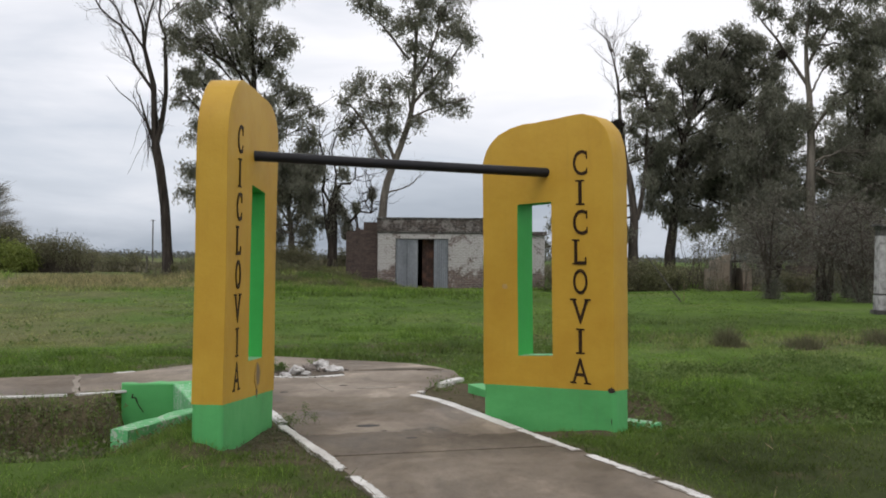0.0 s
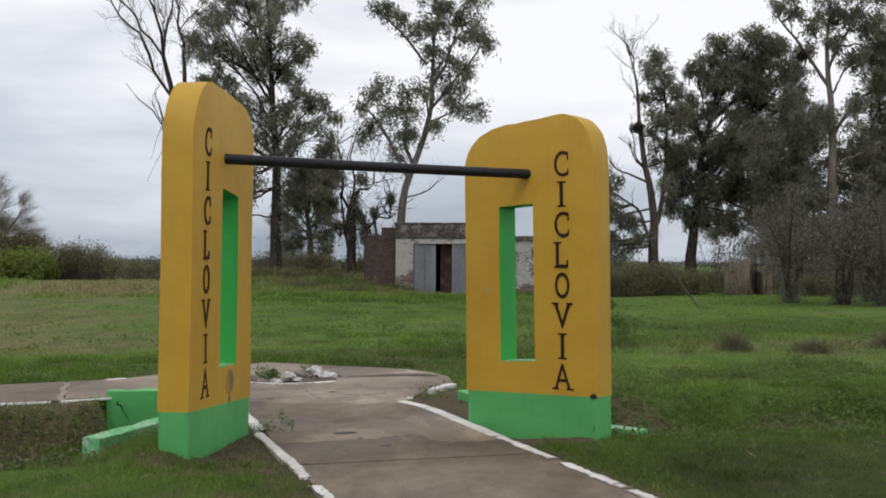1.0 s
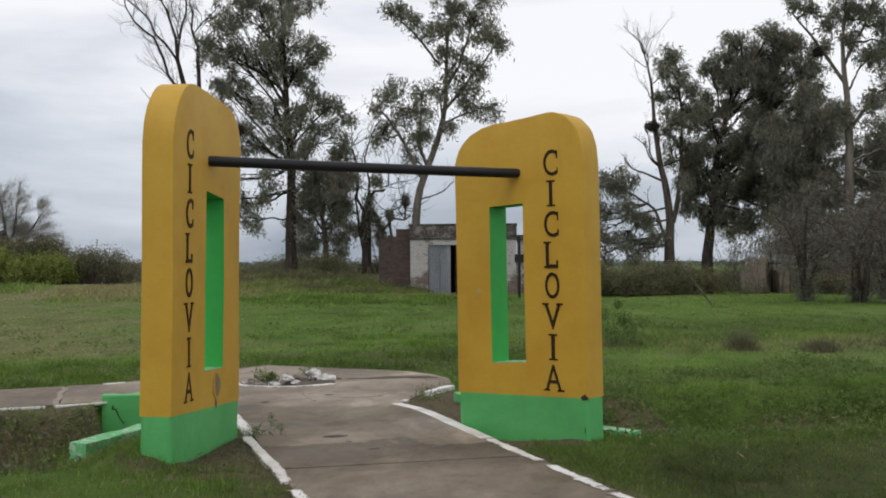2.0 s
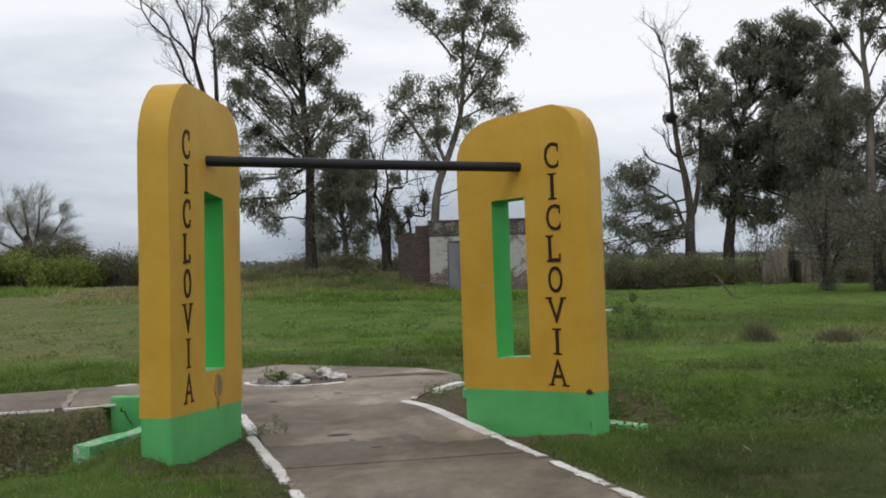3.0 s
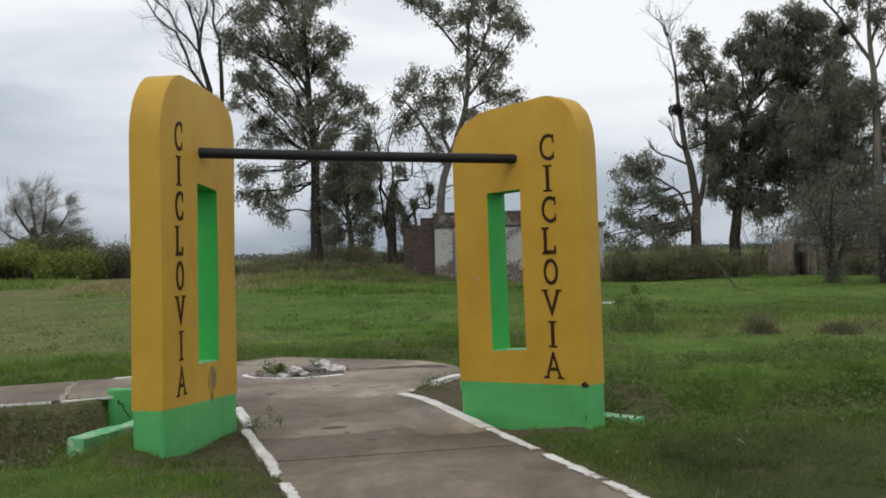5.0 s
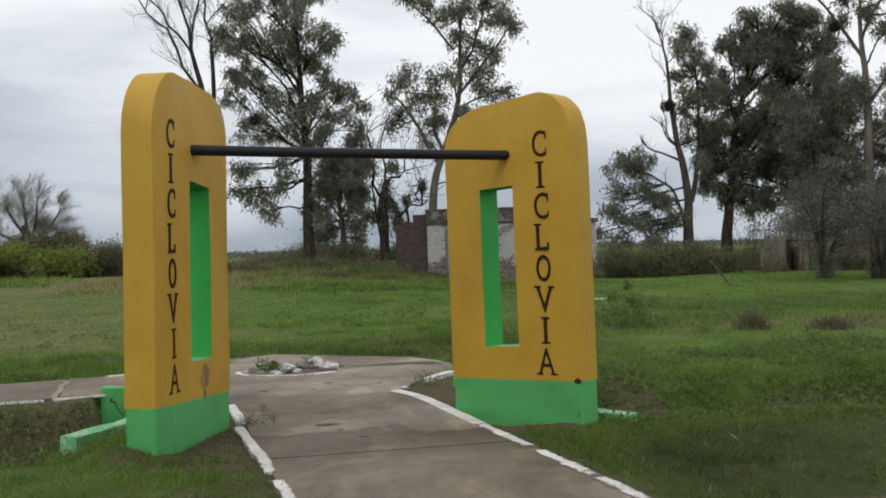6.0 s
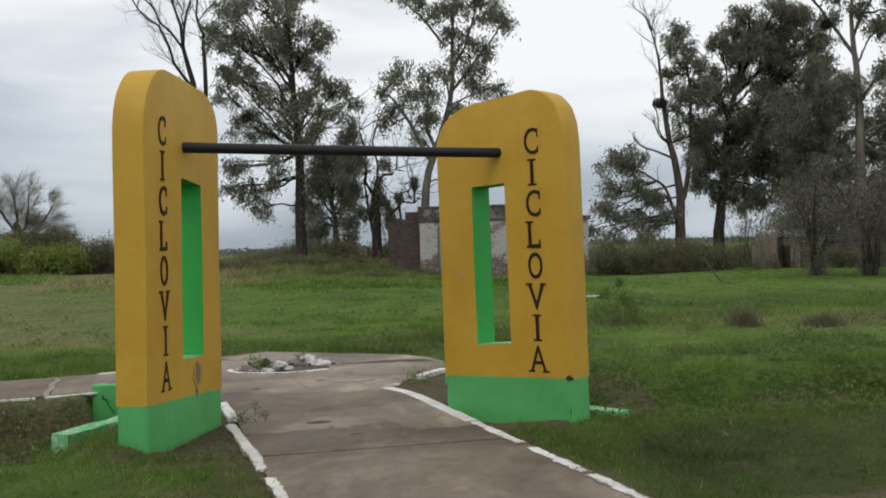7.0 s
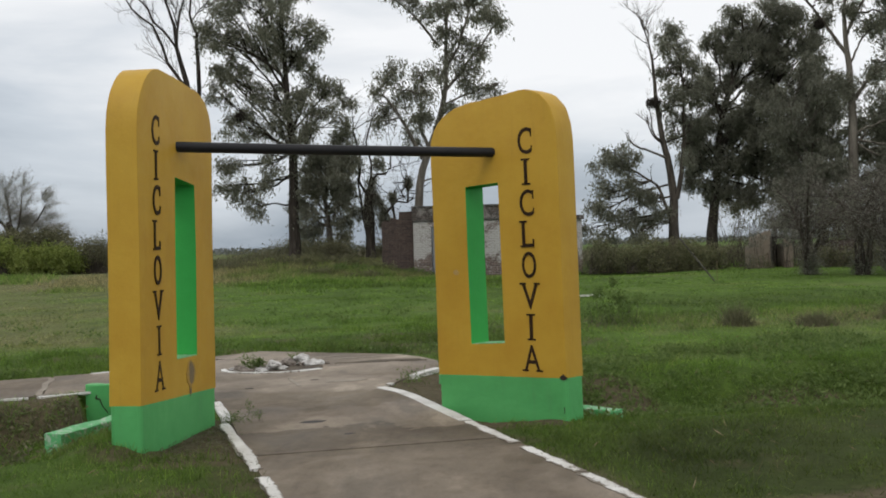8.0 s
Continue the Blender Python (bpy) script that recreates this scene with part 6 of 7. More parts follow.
def build_willow():
    rng = np.random.default_rng(35)
    ob = thing("willow_tree", pose(-42.9, 97, 0), "half-bare feathery willow with crooked dark trunk", "tree")
    out = [(np.array([(0, 0, -0.2), (0.1, 0, 1.4), (-0.2, 0, 2.6), (-0.5, 0, 3.6)]), np.array([0.34, 0.28, 0.26, 0.22]))]
    tips = []
    limbs = ([(-0.3, 0, 3.0), (0.3, 0, 4.0), (0.5, 0, 5.2), (0.6, 0, 6.6)], [(-0.2, 0, 2.8), (1.0, 0.2, 3.6), (2.0, 0, 4.6), (2.6, 0, 5.6)], [(-0.5, 0, 3.5), (-1.4, 0.3, 4.4), (-2.0, 0, 5.6), (-2.2, 0, 6.4)],
             [(0, 0, 2.4), (-1.2, 0, 3.0), (-2.6, 0, 3.6), (-3.8, 0.2, 4.6)], [(0.1, 0, 2.2), (-1.4, -0.2, 2.2), (-2.6, 0, 2.0)], [(0, 0, 3.2), (1.4, 0, 3.2), (2.4, -0.3, 3.4), (3.1, 0, 3.8)], [(-0.3, 0, 3.4), (-0.6, 0.3, 5.0), (-0.8, 0, 6.8)])
    for c in limbs:
        c = np.array(c) * 0.84
        v, f = tubes([(c, np.linspace(0.13, 0.03, len(c)))], 7)
        mesh_np("limb", v * 1.26, f, M_BARK_GREY, ob, smooth=True)
        for _ in range(22):
            k = rng.integers(1, len(c))
            q = c[k - 1] + (c[k] - c[k - 1]) * rng.uniform(0.2, 1)
            w = (c[k] - c[k - 1]) / 1.4 + rng.normal(0, 0.55, 3) + np.array((0.12, 0, 0.35))
            tw = []
            bare_branches(rng, q, w, rng.uniform(0.6, 1.2), 0.010, 1, tw, 0.35, 0.0)
            out += tw
            tips += [p for line, _ in tw for p in line[2:]]
    v, f = tubes(out, 5)
    mesh_np("trunk", v * 1.26, f, M_BARK_GREY, ob, smooth=True)
    fine = []
    for _ in range(5200):
        q = tips[rng.integers(0, len(tips))]
        w = (q - np.array((-0.6, 0, 2.2))) / 3.0 + rng.normal(0, 0.42, 3) + np.array((0.18, 0, 0.1))
        w *= rng.uniform(0.45, 1.05) / np.linalg.norm(w)
        fine.append((bezier(q, q + w * 0.55 + rng.normal(0, 0.05, 3), q + w + np.array((0.12, 0, -0.16)), 4), np.linspace(0.007, 0.003, 4)))
    v, f = tubes(fine, 3)
    mesh_np("twig_spray", v * 1.26, f, M_WILLOWTWIG, ob, "fine grey feathery twigs")["kind"] = "stuff"
    T = np.array(tips + [line[k] for line, _ in fine for k in (1, 2, 3)])
    p = T[rng.integers(0, len(T), 9000)] + rng.normal(0, 0.10, (9000, 3))
    v, f = leaf_quads(rng, p, 0.15, 0.014, -0.5)
    mesh_np("crown", v * 1.26, f, M_WILLOWTWIG, ob, "thin pale willow leaves")


def build_nest(x, y, z, r):
    rng = np.random.default_rng(int(z * 100))
    ob = thing("bird_nest", pose(x, y, z), "big dark nest of sticks in a tree fork", "nest", group="stick nests")
    paths = []
    for _ in range(300):
        c = rng.normal(size=3)
        c *= r * rng.uniform(0.1, 1.3) ** 0.6 / np.linalg.norm(c)
        c *= np.array((1.15, 1.0, 0.72)) * (1 + 0.25 * math.sin(3 * c[0] / r + z))
        d = np.cross(c, rng.normal(size=3))
        d *= rng.uniform(0.15, 0.32) / (np.linalg.norm(d) + 1e-9)
        paths.append(([c - d, c, c + d], [0.008, 0.012, 0.006]))
    v, f = tubes(paths, 4)
    mesh_np("stick_pile", v, f, M_BARK_DARK, ob)["kind"] = "stuff"


# ---- bushes, brush, distance ----
def bush(name, label, base, blobs, leaf, seed, n=900, length=0.16, width=0.07, category="bush", stems=True, group="", droop=0.1):
    """Leaves round twig ends in overlapping clumps (x, y, z, rx, rz), on thin stems from the ground."""
    rng = np.random.default_rng(seed)
    ob = thing(name, pose(*base), label, category, group)
    P, paths = [], []
    for x, y, z, rx, rz in blobs:
        k = max(5, int(n * rx * rz / 40))
        d = rng.normal(size=(k, 3))
        d /= np.linalg.norm(d, axis=1)[:, None]
        c = np.array((x, y, z)) + d * rng.uniform(0.35, 1.08, (k, 1)) ** 0.5 * np.array((rx, rx * 0.8, rz))
        c[:, 2] = np.maximum(c[:, 2], 0.04)
        who = np.repeat(np.arange(k), rng.integers(18, 55, k))
        s = min(0.17 * (0.5 + rx), 0.34 * rx)
        q = c[who] + rng.normal(0, s, (len(who), 3))
        q[:, 2] = np.maximum(q[:, 2], 0.02)
        P.append(q)
        if stems:
            for e in c[rng.integers(0, k, min(k, 14))]:
                b0 = np.array((x + rng.normal(0, rx * 0.25), y + rng.normal(0, rx * 0.25), -0.1))
                paths.append((bezier(b0, (b0 + e) / 2 + rng.normal(0, 0.1, 3), e, 5), np.linspace(0.03, 0.008, 5) * min(1.0, rx * 0.9)))
    v, f = leaf_quads(rng, np.concatenate(P), length, width, droop)
    if paths:
        w, g = tubes(paths, 4)
        mesh_np("stem", w, g, M_BARK_GREY, ob)["kind"] = "stuff"
    mesh_np("foliage", v, f, leaf, ob)["kind"] = "stuff"
    return ob


def leaning_shrub(base, h, spread, seed):
    """Several crooked stems from one foot, arching outward into fine twigs and thin leaves."""
    rng = np.random.default_rng(seed)
    ob = thing("leaning_shrub", pose(*base), "grey-leaved shrub with dark crooked stems on the lawn edge", "shrub", group="leaning shrubs")
    out, tips = [], []
    for k in range(8):
        a = rng.uniform(0, 6.283)
        foot = np.array((rng.normal(0, 0.16), rng.normal(0, 0.14), -0.1))
        top = np.array((math.cos(a) * spread * rng.uniform(0.6, 1.9), math.sin(a) * spread * 1.2, h * rng.uniform(0.55, 1.1)))
        line = bezier(foot, np.array((foot[0] * 1.5, foot[1], top[2] * 0.7)) + rng.normal(0, 0.15, 3), top, 8) + np.cumsum(rng.normal(0, 0.03, (8, 3)), 0)
        out.append((line, np.linspace(0.085, 0.022, 8)))
        for j in range(3, 8):
            for _ in range(4):
                w = rng.normal(0, 0.8, 3) * np.array((1.2, 1.0, 0.55)) + (line[j] - line[j - 1]) * 1.2
                tw = []
                bare_branches(rng, line[j], w, rng.uniform(0.6, 1.4), 0.012, 1, tw, 0.3, -0.03)
                out += tw
                tips += [p for l, _ in tw for p in l[2:]]
    v, f = tubes(out, 3)
    mesh_np("trunk", v, f, M_BARK_GREY, ob, "dark crooked stems from one foot", smooth=True)
    T = np.array(tips)
    n = 3000
    p = T[rng.integers(0, len(T), n)] + rng.normal(0, 0.12, (n, 3))
    v, f = leaf_tris(rng, p, 0.11, 0.030, 0.3)
    mesh_np("foliage", v, f, M_GREYTWIG, ob)["kind"] = "stuff"
    n = 1300
    p = rng.normal(0, 1, (n, 3)) * np.array((0.22, 0.2, 0.25)) + np.array((0, 0, 0.35))
    p[:, 2] = np.abs(p[:, 2])
    v, f = leaf_tris(rng, p, 0.13, 0.035, 0.2)
    mesh_np("undergrowth", v, f, M_EUCA_DARK, ob, "dark growth round the foot")["kind"] = "stuff"


def grass_clump(x, y, r, h, seed, label):
    rng = np.random.default_rng(seed)
    n = 1100
    q = np.clip(rng.normal(0, 0.5, (n, 2)), -1.3, 1.3)
    d2 = (q ** 2).sum(1)
    hh = h * np.exp(-d2 * 0.9) * rng.uniform(0.35, 1.25, n) * (1 + 0.45 * lumps(x + q[:, 0] * 1.3, y + q[:, 1] * 1.3))
    v, f = blades(rng, q[:, 0] * r, q[:, 1] * r, np.full(n, -0.02), hh, 0.014 * rng.uniform(0.6, 1.3, n), 0.45)
    ob = mesh_np("grass_tuft", v, f, M_BRUSH)
    ob.matrix_world = pose(x, y, 0)
    return tagged(ob, label, "grass tuft", group="field tufts")


def build_bushes():
    rng = np.random.default_rng(41)
    tufty = lambda w, h, k: [(x, rng.uniform(-0.4, 0.4), h * rng.uniform(0.1, 0.5), rng.uniform(0.25, 0.45), h * rng.uniform(0.4, 0.7)) for x in rng.uniform(-w, w, k)]
    mound = lambda w, h, k: [(x, rng.uniform(-1.2, 1.2), h * rng.uniform(0.25, 0.8) * (1 - 0.55 * abs(x / w) ** 2.5), rng.uniform(0.8, 1.4), rng.uniform(0.6, 1.0)) for x in rng.uniform(-w, w, k)]
    bush("shrub_thicket", "rounded yellow-green leafy shrub thicket at the field edge", (-42.0, 91, 0), mound(6.6, 2.9, 36), M_SHRUB, 51, 1300, 0.24, 0.11)
    bush("shrub_thicket", "taller dark olive shrub mound behind the leafy one", (-40.0, 95, 0), mound(5.2, 3.9, 32), M_BRUSH, 52, 1100, 0.24, 0.10)
    bush("shrub_thicket", "grey brown twiggy shrub clump at the field edge", (-33.6, 92, 0), mound(2.4, 3.0, 20), M_BRUSH, 53, 620, 0.20, 0.05)
    for x, y, w, h, s in ((-29.5, 98, 1.3, 1.5, 54), (-24.5, 108, 3.0, 0.9, 55), (-20.5, 96, 1.6, 1.0, 56), (-35.0, 104, 2.4, 2.0, 66), (-17.6, 78, 2.0, 1.0, 57), (-15.4, 80, 1.6, 1.5, 58), (-12.2, 77, 1.4, 0.5, 59), (-8.2, 76, 1.2, 0.6, 60), (-5.8, 70, 1.0, 0.5, 61), (-10.9, 70, 0.7, 0.6, 62)):
        bush("brush_clump", "low dull olive brown brush clump among the trees", (x, y, float(ground_height(np.array(x), np.array(y)))), mound(w, h, 12), M_BRUSH, s, 700, 0.19, 0.05, group="brush under the trees")
    for k, x in enumerate(np.arange(-17.5, -7.5, 1.3)):
        y = 64.5 + 1.2 * math.sin(k * 2.3)
        bush("brush_clump", "low dull olive brown brush clump among the trees", (x, y, float(ground_height(np.array(x), np.array(y)))), tufty(0.8, 0.5 + 0.2 * math.sin(k * 1.7), 8), M_HEDGE if k % 2 else M_BRUSH, 150 + k, 520, 0.15, 0.045, group="brush under the trees")
    for k, (x, y, w, h) in enumerate(((-6.6, 62.2, 0.7, 0.45), (-8.1, 61.0, 0.9, 0.4), (-9.9, 60.2, 0.8, 0.35), (-5.4, 62.3, 0.4, 0.35), (-7.4, 59.0, 0.7, 0.25), (-4.5, 62.4, 0.3, 0.3))):
        bush("brush_clump", "low dull olive brown brush clump among the trees", (x, y, float(ground_height(np.array(x), np.array(y)))), tufty(w, h, 7), M_WEED if k % 2 else M_HEDGE, 170 + k, 520, 0.13, 0.04, group="brush under the trees")
    for k, x in enumerate(np.arange(4.6, 10.9, 1.05)):
        bl = [(rng.uniform(-1.0, 1.0), rng.uniform(-0.8, 0.8), rng.uniform(0.15, 1.10), rng.uniform(0.4, 0.8), rng.uniform(0.3, 0.6)) for _ in range(14)]
        bush("brush_clump", "olive brown brush hedge along the far lawn edge", (x, 58.3 + 0.7 * math.sin(k * 2.1), 0), bl, M_HEDGE if k % 3 else M_BRUSH, 70 + k, 1500, 0.15, 0.04, group="brush hedge")
    for k, (x, y, h) in enumerate(((12.4, 60.5, 2.3), (14.3, 59.4, 2.6), (16.6, 59.2, 2.2), (18.6, 58.4, 2.6), (20.9, 58.6, 2.5), (23.2, 58.4, 2.8), (25.3, 59.0, 2.6))):
        bl = [(rng.uniform(-1.1, 1.1), rng.uniform(-0.6, 0.6), h * rng.uniform(0.15, 1.35), rng.uniform(0.5, 1.1), rng.uniform(0.4, 0.9)) for _ in range(11)]
        bush("twiggy_shrub", "grey half-bare twiggy shrub under the eucalyptus trees", (x, y, 0), bl, M_GREYTWIG if k % 2 else M_BRUSH, 90 + k, 430, 0.18, 0.028, group="twiggy shrubs by the ruin")
    for k, (x, y, h, sp) in enumerate(((11.95, 46.0, 3.3, 1.0), (13.4, 44.2, 3.5, 1.2), (14.4, 42.6, 3.2, 1.2), (15.6, 48.0, 3.6, 1.6), (17.2, 46.5, 3.4, 1.6))):
        leaning_shrub((x, y, 0), h, sp, 110 + k)
    bush("twiggy_shrub", "thin grey twigs hanging over the broken hut wall", (12.9, 56.4, 0), [(-1.1, 0, 1.0, 0.35, 0.35), (-0.8, 0.1, 1.35, 0.35, 0.3), (-1.3, 0, 0.5, 0.3, 0.4), (0.6, 0, 1.2, 0.3, 0.25), (-0.9, 0, 1.75, 0.4, 0.25), (-0.3, 0.1, 1.95, 0.45, 0.25), (0.4, 0, 1.85, 0.5, 0.3), (1.0, 0, 1.5, 0.4, 0.4), (1.4, 0.2, 0.9, 0.4, 0.5)], M_GREYTWIG, 121, 1500, 0.14, 0.03, group="twiggy shrubs by the ruin")
    for k, x in enumerate((15.4, 16.6, 17.8, 19.0)):
        bush("brush_clump", "low dull olive brown brush clump among the trees", (x, 55.4 + 0.4 * math.sin(k * 2.0), 0), tufty(0.7, 1.3 + 0.2 * math.sin(k * 1.7), 9), M_BRUSH, 190 + k, 520, 0.15, 0.045, group="brush under the trees")
    bush("brush_clump", "dark brush at the foot of the ruined hut", (12.0, 56.0, 0), [(-0.5, 0, 0.25, 0.5, 0.35), (0.1, 0, 0.2, 0.4, 0.28), (0.45, 0.1, 0.10, 0.3, 0.14), (2.0, 0, 0.2, 0.45, 0.3), (2.5, 0.2, 0.4, 0.6, 0.5)], M_BRUSH, 120, 1500, 0.13, 0.035)
    # weeds in the field
    for k, (x, y, r, h) in enumerate(((4.55, 20.6, 0.30, 0.36), (5.85, 20.4, 0.34, 0.27), (7.5, 21.4, 0.34, 0.30))):
        grass_clump(x, y, r, h, 130 + k, "olive brown tuft of coarse grass on the lawn")
    bush("weed", "waist-high thin leafy green weed standing on the lawn", (2.5, 21.67, 0), [(0, 0, 0.30, 0.17, 0.28), (-0.17, 0, 0.58, 0.16, 0.12), (0.02, 0, 0.80, 0.06, 0.12), (0.16, 0, 0.52, 0.14, 0.12), (0.36, 0, 0.42, 0.16, 0.07), (0.30, 0.1, 0.16, 0.2, 0.13), (-0.35, 0.1, 0.2, 0.2, 0.15)], M_WEED, 140, 9000, 0.06, 0.022, "weed")
    board = thing("white_board", pose(2.62, 31.7, 0.03, 0, 0, 6), "narrow white board lying on the grass", "board")
    bm = bmesh.new()
    box(bm, -0.27, 0.27, -0.05, 0.05, 0.0, 0.05, 0.008)
    part("plank", bm, M_WHITE, board)
    bush("weed", "wispy weed growing beside the path edging", (*xy(10.42, 1.95), 0), [(0.0, 0, 0.03, 0.12, 0.03), (0.13, 0, 0.10, 0.06, 0.09), (-0.08, 0, 0.03, 0.08, 0.03)], M_WEED, 141, 20000, 0.022, 0.007, "weed")
    bush("weed", "green weed sprouting in the stone bed", (*xy(15.1, 2.56), 0), [(0, 0, 0.06, 0.12, 0.07), (0.08, 0, 0.09, 0.06, 0.07)], M_WEED, 142, 9000, 0.055, 0.014, "weed", False)
    bush("weed", "low green weed beside the white kerb stone", (*xy(12.62, 4.12), 0), [(0, 0, 0.05, 0.18, 0.05)], M_WEED, 143, 9000, 0.04, 0.012, "weed", False)
    bush("weed", "low weed beside the stone bed", (*xy(15.4, 3.15), 0), [(0, 0, 0.05, 0.09, 0.06)], M_WEED, 144, 9000, 0.04, 0.014, "weed", False)


def build_distance():
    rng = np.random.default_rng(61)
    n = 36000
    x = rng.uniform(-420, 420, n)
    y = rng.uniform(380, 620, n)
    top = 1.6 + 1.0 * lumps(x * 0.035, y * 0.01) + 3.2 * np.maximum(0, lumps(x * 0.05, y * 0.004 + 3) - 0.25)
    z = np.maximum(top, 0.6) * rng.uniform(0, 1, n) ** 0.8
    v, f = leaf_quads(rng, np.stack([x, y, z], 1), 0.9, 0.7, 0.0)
    # the haze over these trees is only in their leaf colour
    tagged(mesh_np("far_trees", v, f, M_HAZED_TREE), "line of far trees on the horizon, haze mixed into their colour", "far trees", kind="stuff")
    n = 90000
    x, y = rng.uniform(-110, 60, n), 66 + 84 * rng.uniform(0, 1, n) ** 1.2
    keep = (rng.uniform(0, 1, n) < 0.55 + 0.7 * lumps(x * 0.12, y * 0.12)) & (y > np.interp(x, [-30, -18, -4, 4], [94, 74, 66, 60])) & ~((x > -7.5) & (x < 4.5) & (y < 72))
    x, y = x[keep], y[keep]
    z = (0.26 + 0.26 * lumps(x * 0.21, y * 0.2)) * rng.uniform(0, 1, len(x))
    z = z + ground_height(x, y)
    v, f = leaf_quads(rng, np.stack([x, y, z], 1), 0.5, 0.12, -0.8)
    tagged(mesh_np("tall_grass", v, f, M_DRYWEED), "dull tall grass and brush across the far field", "tall grass", kind="stuff")
    fence = thing("wire_fence", pose(0, 96, 0), "old wire fence with grey timber posts in the far field", "fence")
    for k in range(16):
        x = -47 + 5 * k + 0.4 * math.sin(k * 3)
        v, f = tubes([([(x, 0, -0.2), (x + 0.03, 0, 0.7), (x + 0.05, 0, 1.35)], [0.09, 0.085, 0.075])], 7)
        mesh_np("post", v, f, M_TIMBER, fence)
    for z in (0.45, 0.85, 1.2):
        v, f = tubes([([(-47, 0, z), (0, 0, z), (28.5, 0, z)], [0.008] * 3)], 4)
        mesh_np("wire", v, f, M_TIMBER, fence)
    pole = thing("utility_pole", pose(-38.9, 140, 0), "slim dark utility pole standing far out in the field", "pole")
    v, f = tubes([([(0, 0, -0.5), (0, 0, 3), (0, 0, 5.7)], [0.10, 0.085, 0.07])], 8)
    mesh_np("shaft", v, f, M_TIMBER, pole)
    v, f = tubes([([(-0.25, 0, 5.65), (0, 0, 5.7), (0.25, 0, 5.65)], [0.05] * 3)], 6)
    mesh_np("crossarm", v, f, M_TIMBER, pole)
    stick = thing("leaning_pole", pose(6.82, 42, 0), "thin grey pole leaning over the lawn", "pole")
    v, f = tubes([([(0.82, 0, -0.06), (0.2, 0, 0.75), (-0.5, 0, 1.68)], [0.028, 0.024, 0.018])], 7)
    mesh_np("shaft", v, f, M_TIMBER, stick)
    v, f = tubes([([(0.88, 0, 0.0), (0.9, 0, 0.75)], [0.012, 0.008])], 6)
    mesh_np("prop", v, f, M_SOIL_STICK, stick, "thin pale upright stick at its foot")
    sign = thing("signal_post", pose(SIGN[0], SIGN[1], 0), "dark metal post with crossbar and small box", "post")
    bm = bmesh.new()
    box(bm, -0.055, 0.055, -0.055, 0.055, -0.15, SIGN[2], 0.01)
    part("shaft", bm, M_PIPE, sign)
    bm = bmesh.new()
    box(bm, -0.42, 0.30, -0.05, 0.05, SIGN[2] + 0.002, SIGN[2] + 0.07, 0.01)
    part("crossbar", bm, M_PIPE, sign)
    bm = bmesh.new()
    box(bm, -0.20, 0.20, -0.16, -0.057, SIGN[2] * 0.58, SIGN[2] * 0.58 + 0.36, 0.02)
    part("box", bm, M_PIPE, sign)


SIGN = (0.76, 50.0, 2.66)


# ---- grass ----
def blades(rng, x, y, z, h, w, lean):
    """Single bent blades: three corners each."""
    n = len(x)
    a = rng.uniform(0, 2 * np.pi, n)
    t = np.stack([np.cos(a), np.sin(a), np.zeros(n)], 1)
    p = np.stack([x, y, z], 1)
    d = rng.normal(size=(n, 3)) * lean
    d[:, 2] = 1
    v = np.stack([p - t * w[:, None] / 2, p + t * w[:, None] / 2, p + d * h[:, None]], 1)
    return v.reshape(-1, 3), np.arange(3 * n).reshape(n, 3)


def field_points(rng, n, u0, u1, v0, v1, keep_soil=0.10):
    u, v = rng.uniform(u0, u1, n), rng.uniform(v0, v1, n)
    x, y = xy(u, v)
    lush = 0.62 + 0.5 * lumps(x * 0.8, y * 0.8)
    ok = ~inside(u, v) & (rng.uniform(0, 1, n) < lush) & (rng.uniform(0, 1, n) > (soil_amount(u, v) - keep_soil) * 1.35)
    for cx, cy, az, w, fl in ((-1.971, 8.796, 86.1, 1.66, 1), (1.266, 10.351, 142.1, 1.487, -1)):
        a = radians(az)
        s = (x - cx) * math.cos(a) + (y - cy) * math.sin(a)
        q = (-(x - cx) * math.sin(a) + (y - cy) * math.cos(a)) * fl
        ok &= ~((s > -0.02) & (s < w + 0.02) & (q > -0.02) & (q < 0.27))
    return u[ok], v[ok], x[ok], y[ok]


